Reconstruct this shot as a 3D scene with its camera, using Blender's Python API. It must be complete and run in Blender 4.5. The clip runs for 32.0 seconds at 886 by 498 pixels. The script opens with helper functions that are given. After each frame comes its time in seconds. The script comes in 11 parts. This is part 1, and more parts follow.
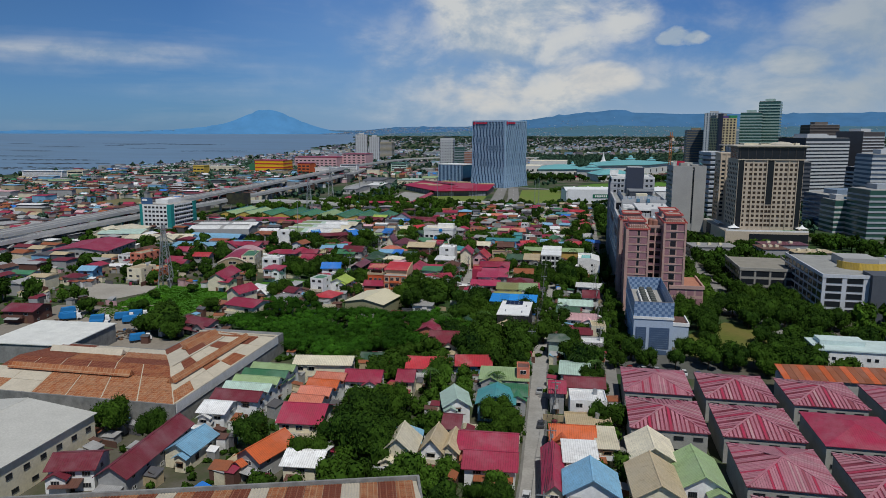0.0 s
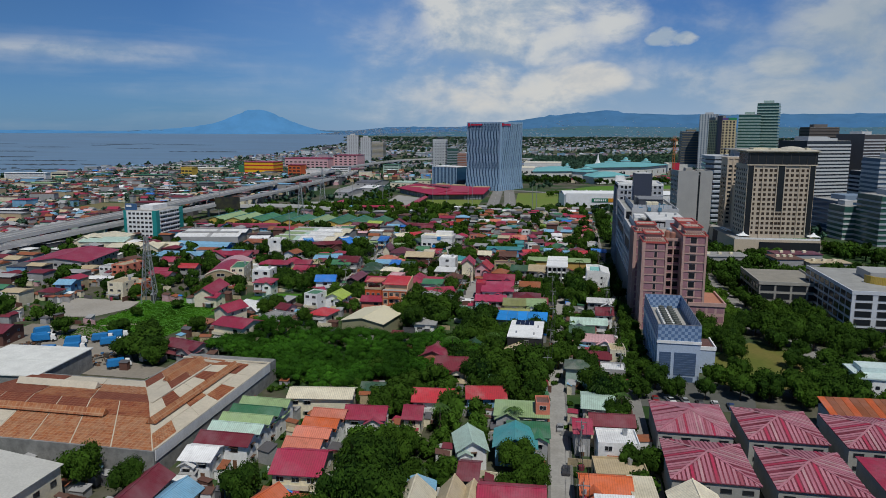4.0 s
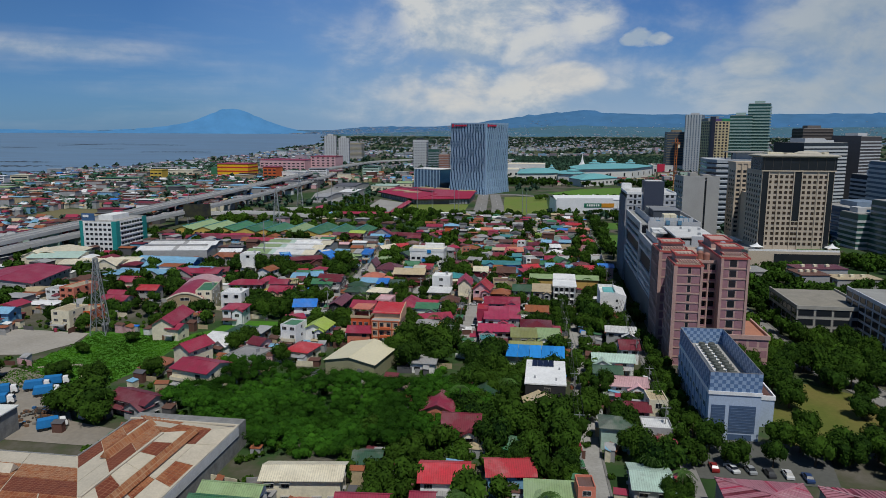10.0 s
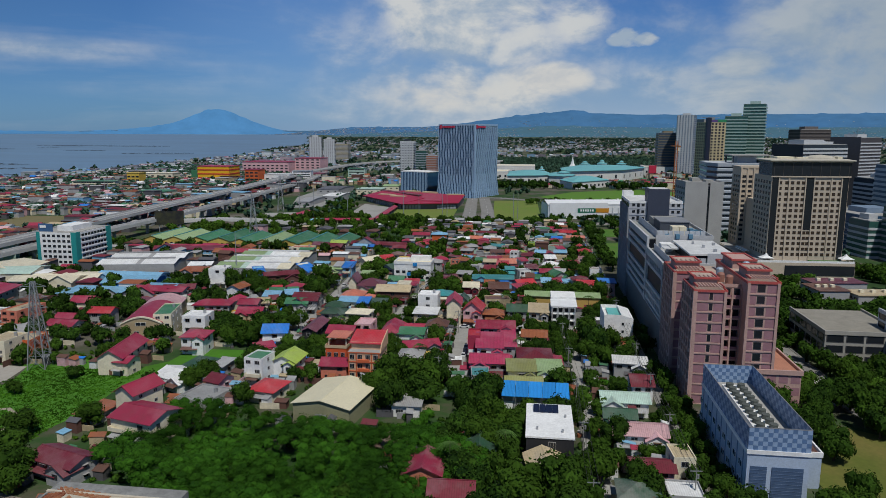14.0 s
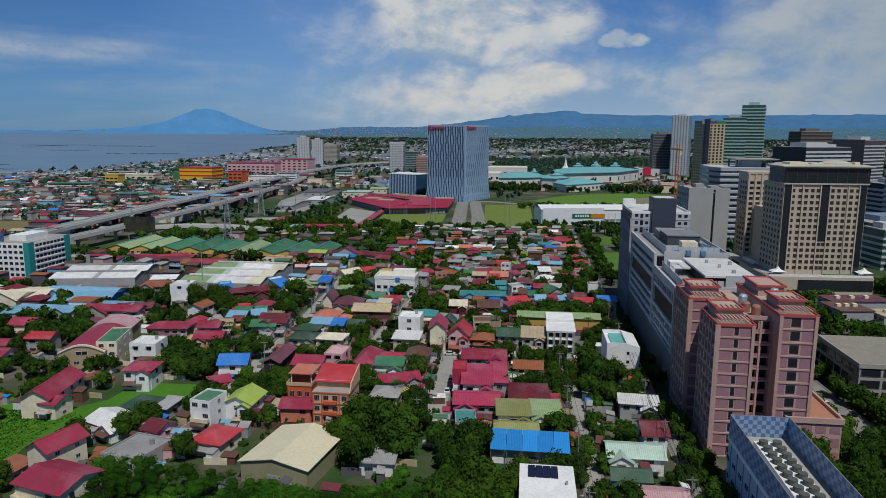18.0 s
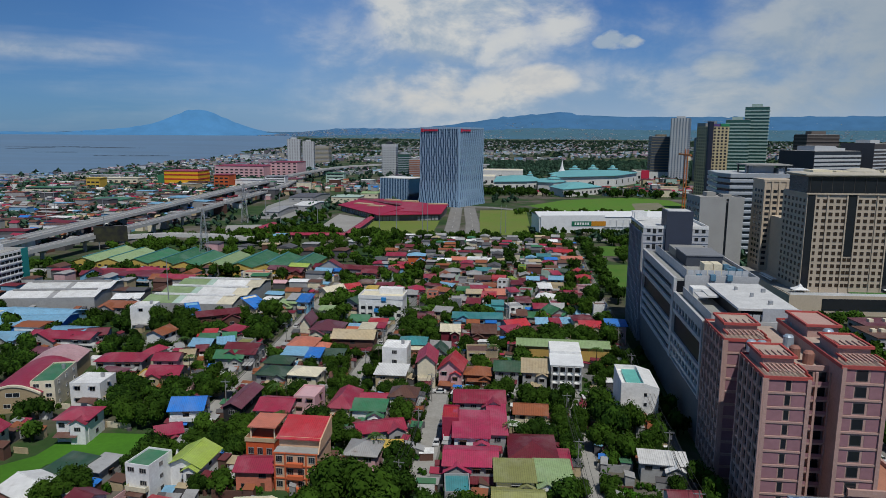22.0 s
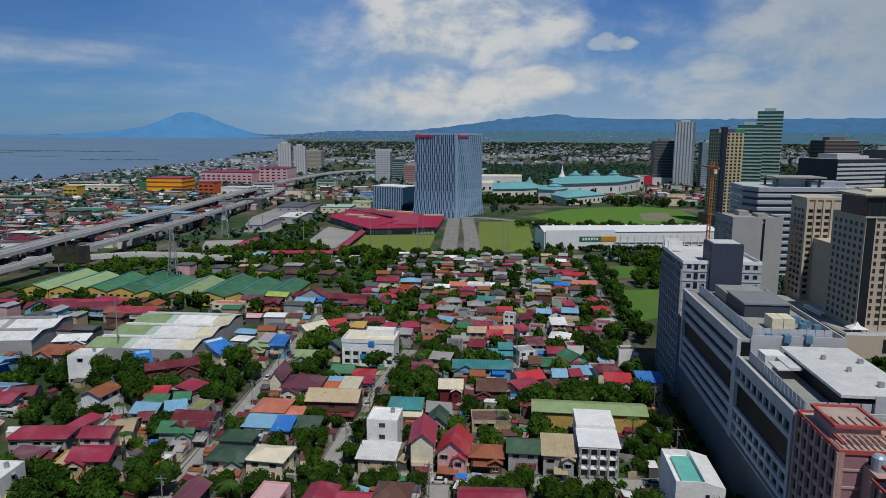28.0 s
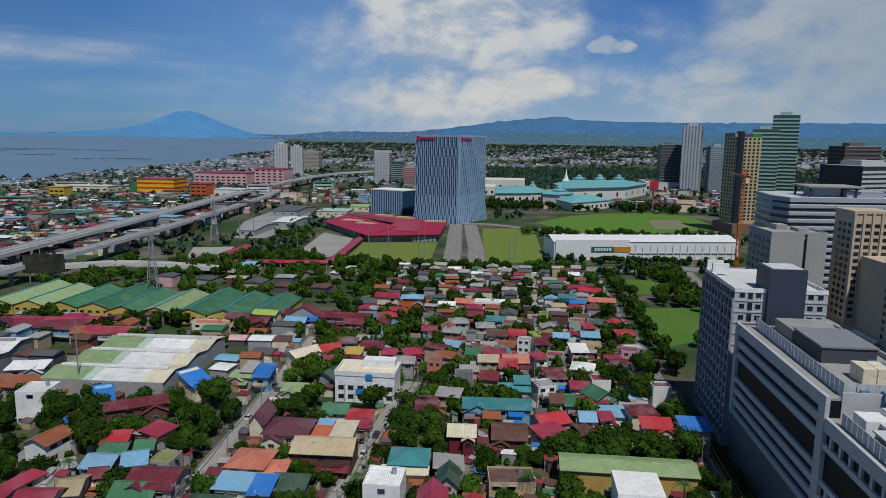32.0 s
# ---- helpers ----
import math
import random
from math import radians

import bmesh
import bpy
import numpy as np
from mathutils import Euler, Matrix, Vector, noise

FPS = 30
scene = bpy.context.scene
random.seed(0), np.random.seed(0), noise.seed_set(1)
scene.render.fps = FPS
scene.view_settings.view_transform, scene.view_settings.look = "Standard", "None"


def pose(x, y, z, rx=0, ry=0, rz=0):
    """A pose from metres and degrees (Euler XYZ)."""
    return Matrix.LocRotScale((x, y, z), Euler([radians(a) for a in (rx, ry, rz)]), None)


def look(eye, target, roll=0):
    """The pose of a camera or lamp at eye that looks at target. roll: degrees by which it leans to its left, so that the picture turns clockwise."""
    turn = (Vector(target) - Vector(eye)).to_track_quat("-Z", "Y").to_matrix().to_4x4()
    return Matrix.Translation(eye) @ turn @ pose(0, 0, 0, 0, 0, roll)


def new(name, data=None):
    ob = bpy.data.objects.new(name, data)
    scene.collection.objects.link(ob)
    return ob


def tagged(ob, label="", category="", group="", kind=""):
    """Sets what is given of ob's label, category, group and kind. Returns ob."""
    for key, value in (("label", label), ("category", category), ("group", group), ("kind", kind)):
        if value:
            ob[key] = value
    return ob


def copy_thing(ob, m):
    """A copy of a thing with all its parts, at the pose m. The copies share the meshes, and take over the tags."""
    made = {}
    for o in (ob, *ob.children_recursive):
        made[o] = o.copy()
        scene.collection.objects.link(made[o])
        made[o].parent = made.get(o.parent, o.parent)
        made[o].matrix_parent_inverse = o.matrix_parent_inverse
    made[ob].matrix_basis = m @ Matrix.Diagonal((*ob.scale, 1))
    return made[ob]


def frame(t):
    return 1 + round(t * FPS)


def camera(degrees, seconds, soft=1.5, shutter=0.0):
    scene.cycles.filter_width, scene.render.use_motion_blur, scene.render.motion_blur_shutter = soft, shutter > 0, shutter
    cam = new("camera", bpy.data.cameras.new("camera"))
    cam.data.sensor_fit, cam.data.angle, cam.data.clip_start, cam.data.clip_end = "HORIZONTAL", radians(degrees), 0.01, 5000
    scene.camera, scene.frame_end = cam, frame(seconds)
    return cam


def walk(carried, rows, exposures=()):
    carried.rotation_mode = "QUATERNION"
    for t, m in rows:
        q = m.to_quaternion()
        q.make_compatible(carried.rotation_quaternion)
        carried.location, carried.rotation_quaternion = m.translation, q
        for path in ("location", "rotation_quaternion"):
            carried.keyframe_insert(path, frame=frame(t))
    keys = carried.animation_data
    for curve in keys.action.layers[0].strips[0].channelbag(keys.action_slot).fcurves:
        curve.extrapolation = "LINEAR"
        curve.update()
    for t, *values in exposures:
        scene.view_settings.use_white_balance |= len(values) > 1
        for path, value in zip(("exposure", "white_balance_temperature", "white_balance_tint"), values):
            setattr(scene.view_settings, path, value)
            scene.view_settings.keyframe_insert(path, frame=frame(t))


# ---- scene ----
cam = camera(65.4, 32.0, soft=0.85)
PATH = [
    (0, (10.537, 10.672, 72.938), (10.4, 12.639, 72.607), 0.1),
    (1.5, (10.426, 18.035, 74.302), (10.295, 20.003, 73.971), 0.1),
    (3, (7.083, 25.003, 74.924), (6.965, 26.971, 74.593), 0.2),
    (6, (-1.419, 41.254, 76.496), (-1.509, 43.224, 76.164), 0.1),
    (9, (-5.467, 61.343, 77.356), (-5.522, 63.314, 77.023), 0.2),
    (13, (-5.956, 91.582, 78.726), (-5.973, 93.554, 78.394), 0.2),
    (17, (-3.403, 123.124, 80.625), (-3.396, 125.095, 80.291), 0.2),
    (19, (-1.743, 138.651, 80.541), (-1.725, 140.624, 80.211), 0.4),
    (20, (-1.257, 146.569, 80.462), (-1.235, 148.542, 80.132), 0.4),
    (23, (-0.505, 171.16, 83.63), (-0.473, 173.133, 83.302), 0.3),
    (25, (-0.494, 186.76, 84.814), (-0.456, 188.733, 84.487), 0.2),
    (28, (-1.086, 211.17, 87.183), (-1.044, 213.144, 86.859), 0.3),
    (30, (-2.727, 227.959, 87.831), (-2.682, 229.932, 87.507), 0.5),
    (32, (-4.083, 245.379, 87.81), (-4.035, 247.353, 87.49), 0.8),
]
walk(cam, [(t, look(eye, target, roll)) for t, eye, target, roll in PATH])

# ---- world, sun ----
SUN_AZ, SUN_EL = radians(160), radians(60)          # azimuth from north (+y) towards east (+x)
world = bpy.data.worlds.new("sky_world")
scene.world = world
world.use_nodes = True
wt = world.node_tree
for n in list(wt.nodes):
    wt.nodes.remove(n)


def wnode(kind, **kw):
    n = wt.nodes.new(kind)
    for k, v in kw.items():
        n.inputs[k].default_value = v
    return n


def wlink(a, b):
    wt.links.new(a, b)


def wmath(op, a, b=0.0, clamp=False):
    n = wt.nodes.new("ShaderNodeMath")
    n.operation, n.use_clamp = op, clamp
    for i, s in enumerate((a, b)):
        if isinstance(s, (int, float)):
            n.inputs[i].default_value = s
        else:
            wlink(s, n.inputs[i])
    return n.outputs[0]


sky = wt.nodes.new("ShaderNodeTexSky")
sky.sky_type, sky.sun_disc = "NISHITA", False
sky.sun_elevation, sky.sun_rotation = SUN_EL, SUN_AZ
sky.air_density, sky.dust_density, sky.ozone_density = 1.0, 0.6, 2.5
tc = wt.nodes.new("ShaderNodeTexCoord")
sep = wt.nodes.new("ShaderNodeSeparateXYZ")
wlink(tc.outputs["Generated"], sep.inputs[0])
dx, dy, dz = sep.outputs
# clouds: soft banks in the far sky, their edges broken up by billows


def wmix(fac, a, b):
    n = wt.nodes.new("ShaderNodeMixRGB")
    for i, q in enumerate((fac, a, b)):
        if isinstance(q, tuple):
            n.inputs[i].default_value = (*q, 1)
        elif isinstance(q, (int, float)):
            n.inputs[i].default_value = q
        else:
            wlink(q, n.inputs[i])
    return n.outputs[0]


def bank(x, z, sx, sz, weight=1.0):
    a = wmath("DIVIDE", wmath("SUBTRACT", dx, x), sx)
    b = wmath("DIVIDE", wmath("SUBTRACT", dz, z), sz)
    r = wmath("ADD", wmath("MULTIPLY", a, a), wmath("MULTIPLY", b, b))
    return wmath("MULTIPLY", wmath("SUBTRACT", 1.0, r, clamp=True), weight)


def most(*q):
    out = q[0]
    for e in q[1:]:
        out = wmath("MAXIMUM", out, e)
    return out


def billows(scale, detail, rough, tall, off=(0.0, 0.0, 0.0), bend=0.0):
    m = wt.nodes.new("ShaderNodeMapping")
    m.inputs["Scale"].default_value, m.inputs["Location"].default_value = (1.0, 1.0, tall), off
    wlink(tc.outputs["Generated"], m.inputs[0])
    n = wnode("ShaderNodeTexNoise", Scale=scale, Detail=detail, Roughness=rough, Distortion=bend)
    wlink(m.outputs[0], n.inputs["Vector"])
    return n.outputs[0]


def spread_out(v, lo, hi):
    n = wt.nodes.new("ShaderNodeMapRange")
    n.interpolation_type = "SMOOTHSTEP"
    n.inputs[1].default_value, n.inputs[2].default_value = lo, hi
    wlink(v, n.inputs[0])
    return n.outputs[0]


puff = billows(7.5, 10.0, 0.58, 1.7, bend=0.2)
relief = wmath("SUBTRACT", puff, billows(7.5, 10.0, 0.58, 1.7, (-0.012, 0.0, 0.026), bend=0.2))
curl = billows(46.0, 6.0, 0.55, 1.8)
veil = billows(2.4, 6.0, 0.55, 9.0)
north = wmath("GREATER_THAN", dy, 0.0)
heap = most(bank(0.045, 0.185, 0.19, 0.15), bank(0.02, 0.064, 0.20, 0.058, 0.85), bank(0.145, 0.074, 0.075, 0.032, 0.95), bank(0.16, 0.15, 0.08, 0.045, 0.8),
            bank(0.53, 0.15, 0.21, 0.14, 1.0), bank(0.385, 0.088, 0.06, 0.030, 0.8), bank(0.46, 0.055, 0.26, 0.055, 0.62), bank(0.30, 0.075, 0.08, 0.035, 0.55), bank(0.25, 0.10, 0.40, 0.11, 0.33), bank(-0.06, 0.12, 0.22, 0.16, 0.40), bank(0.02, 0.03, 0.30, 0.045, 0.45))
broken = wmath("MULTIPLY", wmath("SUBTRACT", puff, 0.5), 2.1)
cover = spread_out(wmath("ADD", heap, wmath("MULTIPLY", broken, wmath("ADD", 0.20, wmath("MULTIPLY", heap, 0.95)))), 0.06, 0.86)
tiny = wmath("ADD", most(bank(0.230, 0.1245, 0.022, 0.0120), bank(0.243, 0.1270, 0.024, 0.0165), bank(0.260, 0.1240, 0.026, 0.0115)), wmath("MULTIPLY", wmath("SUBTRACT", curl, 0.52), 1.2))
cover = most(cover, wmath("MULTIPLY", spread_out(tiny, 0.20, 0.85), wmath("MULTIPLY", bank(0.243, 0.129, 0.05, 0.022), 4.0, clamp=True)))
strands = wmath("MULTIPLY", most(bank(-0.49, 0.098, 0.20, 0.022, 1.5), bank(-0.40, 0.075, 0.22, 0.034), bank(-0.10, 0.165, 0.26, 0.05, 0.9)), wmath("MULTIPLY", wmath("SUBTRACT", veil, 0.40), 2.4, clamp=True))
wisp = wmath("MULTIPLY", wmath("SUBTRACT", veil, 0.50), 0.8, clamp=True)
cover = most(wmath("MULTIPLY", cover, 0.88), wmath("MULTIPLY", strands, 0.62), wisp)
cover = wmath("MULTIPLY", cover, wmath("ADD", wmath("MULTIPLY", north, 0.75), 0.25))
lit = wmath("ADD", wmath("ADD", 0.55, wmath("MULTIPLY", relief, 7.0)), wmath("MULTIPLY", wmath("SUBTRACT", heap, 0.5), 0.35), clamp=True)
cloud = wmix(wmath("MULTIPLY", lit, wmath("SUBTRACT", 1.30, wmath("MULTIPLY", dx, 1.9), clamp=True)), (5.7, 7.0, 8.4), (10.4, 10.5, 10.1))
cloud = wmix(wmath("MULTIPLY", wmath("MULTIPLY", wmath("SUBTRACT", dx, 0.24), 3.2, clamp=True), 0.62), cloud, (4.6, 5.5, 6.1))
warm = wmath("MULTIPLY", most(bank(0.145, 0.074, 0.09, 0.04), bank(-0.02, 0.05, 0.14, 0.04)), 0.5)
cloud = wmix(warm, cloud, (11.4, 10.6, 9.4))
tone = wnode("ShaderNodeMixRGB")
tone.blend_type = "MULTIPLY"
tone.inputs[0].default_value = 1.0
wlink(sky.outputs[0], tone.inputs[1])
wlink(wmix(wmath("MULTIPLY", wmath("SUBTRACT", dz, 0.22), 2.6, clamp=True), (0.29, 0.64, 1.22), (0.24, 0.32, 0.43)), tone.inputs[2])
low = wmath("SUBTRACT", 1.0, wmath("MULTIPLY", dz, 7.5), clamp=True)
clear = wmix(wmath("MULTIPLY", wmath("POWER", wmath("SUBTRACT", 1.0, wmath("MULTIPLY", dz, 3.2), clamp=True), 2.0), 0.42), tone.outputs[0], (3.2, 5.6, 9.0))
west = wmath("MULTIPLY", wmath("SUBTRACT", wmath("MULTIPLY", dx, -1.0), 0.22), 2.2, clamp=True)
clear = wmix(wmath("MULTIPLY", west, wmath("MULTIPLY", dz, 5.0, clamp=True)), clear, (1.0, 2.5, 5.2))
clear = wmix(wmath("MULTIPLY", most(bank(-0.10, 0.12, 0.30, 0.26), bank(-0.02, 0.20, 0.24, 0.24)), 0.26), clear, (3.9, 6.5, 10.2))
side = wmath("ADD", wmath("MULTIPLY", dx, 1.6), 0.62, clamp=True)
clear = wmix(wmath("MULTIPLY", wmath("MULTIPLY", low, low), wmath("MULTIPLY", side, 0.95)), clear, (5.9, 7.5, 9.8))
mixc = wnode("ShaderNodeMixRGB")
wlink(cover, mixc.inputs[0])
wlink(clear, mixc.inputs[1])
wlink(cloud, mixc.inputs[2])
bg = wnode("ShaderNodeBackground", Strength=0.060)
wlink(mixc.outputs[0], bg.inputs[0])
wout = wt.nodes.new("ShaderNodeOutputWorld")
wlink(bg.outputs[0], wout.inputs[0])

sun = new("sun", bpy.data.lights.new("sun", "SUN"))
sun.data.energy, sun.data.angle, sun.data.color = 3.05, radians(0.6), (1.0, 0.985, 0.93)
sx, sy = math.sin(SUN_AZ) * math.cos(SUN_EL), math.cos(SUN_AZ) * math.cos(SUN_EL)
sun.matrix_world = look((sx * 100, sy * 100, math.sin(SUN_EL) * 100), (0, 0, 0))

# ---- materials ----
MATS = {}


def surface(name, color, rough=0.7, metal=0.0, dirt=0.35, dirt_color=None, scale=0.25, fine=2.5, bump=0.15, spread=0.0, streak=1.0, spec=0.3):
    """A painted or weathered surface: broad stains, fine grain and a little relief, in metres."""
    if name in MATS:
        return MATS[name]
    m = bpy.data.materials.new(name)
    m.use_nodes = True
    nt = m.node_tree
    b = nt.nodes["Principled BSDF"]
    b.inputs["Roughness"].default_value, b.inputs["Metallic"].default_value = rough, metal
    b.inputs["Specular IOR Level"].default_value = spec
    co = nt.nodes.new("ShaderNodeTexCoord")
    mp = nt.nodes.new("ShaderNodeMapping")
    mp.inputs["Scale"].default_value = (1, streak, streak)
    nt.links.new(co.outputs["Object"], mp.inputs[0])
    info = nt.nodes.new("ShaderNodeObjectInfo")
    nz = []
    for sc, de in ((scale, 5.0), (fine, 4.0)):
        n = nt.nodes.new("ShaderNodeTexNoise")
        n.noise_dimensions = "4D"
        n.inputs["Scale"].default_value, n.inputs["Detail"].default_value, n.inputs["Roughness"].default_value = sc, de, 0.62
        nt.links.new(mp.outputs[0], n.inputs["Vector"])
        mul = nt.nodes.new("ShaderNodeMath")
        mul.operation = "MULTIPLY"
        mul.inputs[1].default_value = 40.0
        nt.links.new(info.outputs["Random"], mul.inputs[0])
        nt.links.new(mul.outputs[0], n.inputs["W"])
        nz.append(n)
    ra = nt.nodes.new("ShaderNodeValToRGB")
    ra.color_ramp.elements[0].position, ra.color_ramp.elements[1].position = 0.38, 0.72
    nt.links.new(nz[0].outputs[0], ra.inputs[0])
    k = nt.nodes.new("ShaderNodeMath")
    k.operation = "MULTIPLY"
    k.inputs[1].default_value = dirt
    nt.links.new(ra.outputs[0], k.inputs[0])
    mix = nt.nodes.new("ShaderNodeMixRGB")
    mix.inputs[1].default_value = (*color, 1)
    mix.inputs[2].default_value = (*(dirt_color or [c * 0.45 + 0.02 for c in color]), 1)
    nt.links.new(k.outputs[0], mix.inputs[0])
    f = nt.nodes.new("ShaderNodeMapRange")
    f.inputs[3].default_value, f.inputs[4].default_value = 0.72, 1.25
    nt.links.new(nz[1].outputs[0], f.inputs[0])
    hs = nt.nodes.new("ShaderNodeHueSaturation")
    nt.links.new(f.outputs[0], hs.inputs["Value"])
    nt.links.new(mix.outputs[0], hs.inputs["Color"])
    if spread:
        g = nt.nodes.new("ShaderNodeMapRange")
        g.inputs[3].default_value, g.inputs[4].default_value = 0.5 - spread * 0.06, 0.5 + spread * 0.06
        nt.links.new(info.outputs["Random"], g.inputs[0])
        nt.links.new(g.outputs[0], hs.inputs["Hue"])
    nt.links.new(hs.outputs[0], b.inputs["Base Color"])
    if bump:
        bp = nt.nodes.new("ShaderNodeBump")
        bp.inputs["Strength"].default_value, bp.inputs["Distance"].default_value = bump, 0.1
        nt.links.new(nz[1].outputs[0], bp.inputs["Height"])
        nt.links.new(bp.outputs[0], b.inputs["Normal"])
    MATS[name] = m
    return m


def palette(name, stops, rough=0.6, by="Random", dirt=0.3):
    """A surface whose colour is picked for each object (or each island of a joined mesh) from a list of paint colours,
    some with haze mixed in.
    """
    m = surface(name, (0.5, 0.5, 0.5), rough, dirt=dirt)
    nt = m.node_tree
    if by == "Island":
        src = nt.nodes.new("ShaderNodeNewGeometry").outputs["Random Per Island"]
    else:
        src = next(n for n in nt.nodes if n.type == "OBJECT_INFO").outputs["Random"]
    r = nt.nodes.new("ShaderNodeValToRGB")
    r.color_ramp.interpolation = "CONSTANT"
    while len(r.color_ramp.elements) < len(stops):
        r.color_ramp.elements.new(0.99)
    acc, tot = 0.0, sum(s[1] for s in stops)
    for e, (c, wgt) in zip(r.color_ramp.elements, stops):
        e.position, e.color = acc / tot, (*c, 1)
        acc += wgt
    nt.links.new(src, r.inputs[0])
    mix = next(n for n in nt.nodes if n.type == "MIX_RGB")
    nt.links.new(r.outputs[0], mix.inputs[1])
    mix.inputs[2].default_value = (0.09, 0.075, 0.065, 1)
    return m


COL = dict(magenta=(0.44, 0.042, 0.105), crimson=(0.34, 0.028, 0.068), maroon=(0.17, 0.02, 0.036), red=(0.50, 0.035, 0.05), rust=(0.30, 0.095, 0.04), orange=(0.58, 0.12, 0.035),
           salmon=(0.62, 0.20, 0.13), green=(0.045, 0.19, 0.09), darkgreen=(0.03, 0.085, 0.05), mint=(0.42, 0.56, 0.48), palegreen=(0.30, 0.42, 0.20),
           olive=(0.27, 0.28, 0.10), blue=(0.02, 0.19, 0.62), lightblue=(0.20, 0.42, 0.60), teal=(0.05, 0.27, 0.29), white=(0.80, 0.80, 0.79),
           cream=(0.74, 0.67, 0.50), tan=(0.50, 0.40, 0.25), grey=(0.36, 0.36, 0.36), darkgrey=(0.10, 0.10, 0.11), brown=(0.13, 0.06, 0.045),
           plum=(0.15, 0.045, 0.07), pink=(0.66, 0.40, 0.42), yellow=(0.62, 0.42, 0.07), black=(0.025, 0.025, 0.028), lime=(0.36, 0.48, 0.08))
WORD = dict(magenta="bright crimson", palegreen="pale green", darkgreen="dark green", lightblue="light blue", darkgrey="dark grey")


def ribbed(m, pitch=0.5, depth=0.4):
    """Standing ribs of roof sheet that run down the slope, whichever way it falls."""
    nt = m.node_tree
    co = next(n for n in nt.nodes if n.type == "TEX_COORD")
    sp, sn = nt.nodes.new("ShaderNodeSeparateXYZ"), nt.nodes.new("ShaderNodeSeparateXYZ")
    nt.links.new(co.outputs["Object"], sp.inputs[0])
    nt.links.new(co.outputs["Normal"], sn.inputs[0])

    def calc(op, a, b=0.0):
        n = nt.nodes.new("ShaderNodeMath")
        n.operation = op
        for i, s in enumerate((a, b)):
            if isinstance(s, (int, float)):
                n.inputs[i].default_value = s
            else:
                nt.links.new(s, n.inputs[i])
        return n.outputs[0]
    own = next(n for n in nt.nodes if n.type == "OBJECT_INFO").outputs["Random"]
    side = calc("GREATER_THAN", calc("ABSOLUTE", sn.outputs[0]), calc("ABSOLUTE", sn.outputs[1]))
    across = calc("ADD", calc("MULTIPLY", sp.outputs[1], side), calc("MULTIPLY", sp.outputs[0], calc("SUBTRACT", 1.0, side)))
    saw = calc("FRACT", calc("DIVIDE", across, pitch))
    rib = calc("LESS_THAN", calc("ABSOLUTE", calc("SUBTRACT", saw, 0.5)), 0.16)
    hs = next(n for n in nt.nodes if n.type == "HUE_SAT")
    val = hs.inputs["Value"].links[0].from_socket
    nt.links.new(calc("MULTIPLY", val, calc("MULTIPLY", calc("SUBTRACT", 1.05, calc("MULTIPLY", rib, 0.20)), calc("ADD", 0.78, calc("MULTIPLY", own, 0.36)))), hs.inputs["Value"])
    bp = next(n for n in nt.nodes if n.type == "BUMP")
    hgt = bp.inputs["Height"].links[0].from_socket
    nt.links.new(calc("ADD", calc("MULTIPLY", hgt, 0.4), calc("MULTIPLY", rib, -depth)), bp.inputs["Height"])
    bp.inputs["Strength"].default_value = 0.5
    return m


def weathered(m, pale, stain, share=0.55):
    """Sun-faded patches and dark stains over a painted roof, each house with its own."""
    nt = m.node_tree
    b = nt.nodes["Principled BSDF"]
    src = b.inputs["Base Color"].links[0].from_socket
    co = next(n for n in nt.nodes if n.type == "TEX_COORD")
    own = next(n for n in nt.nodes if n.type == "OBJECT_INFO").outputs["Random"]
    w = nt.nodes.new("ShaderNodeMath")
    w.operation = "MULTIPLY"
    w.inputs[1].default_value = 70.0
    nt.links.new(own, w.inputs[0])
    for scale, lo, hi, col, amount in ((0.16, 0.46, 0.66, pale, share), (0.75, 0.56, 0.74, stain, 0.75)):
        n = nt.nodes.new("ShaderNodeTexNoise")
        n.noise_dimensions = "4D"
        n.inputs["Scale"].default_value, n.inputs["Detail"].default_value, n.inputs["Roughness"].default_value = scale, 6.0, 0.65
        nt.links.new(co.outputs["Object"], n.inputs["Vector"])
        nt.links.new(w.outputs[0], n.inputs["W"])
        r = nt.nodes.new("ShaderNodeMapRange")
        r.inputs[1].default_value, r.inputs[2].default_value, r.inputs[4].default_value = lo, hi, amount
        nt.links.new(n.outputs[0], r.inputs[0])
        x = nt.nodes.new("ShaderNodeMixRGB")
        nt.links.new(r.outputs[0], x.inputs[0])
        nt.links.new(src, x.inputs[1])
        x.inputs[2].default_value = (*col, 1)
        src = x.outputs[0]
    nt.links.new(src, b.inputs["Base Color"])
    return m


def roofing(c):
    if "roof_" + c in MATS:
        return MATS["roof_" + c]
    k = COL[c]
    return weathered(ribbed(surface("roof_" + c, COL[c], 0.5, dirt=0.55, scale=0.3, fine=1.4, bump=0.2, dirt_color=[v * 0.5 + q for v, q in zip(COL[c], (0.06, 0.04, 0.03))])), [v * 0.72 + 0.11 for v in k], [v * 0.42 + q for v, q in zip(k, (0.05, 0.03, 0.02))])


def paint(c):
    return surface("wall_" + c, COL[c], 0.85, dirt=0.35, scale=0.3, fine=1.6, bump=0.1, streak=1.0)


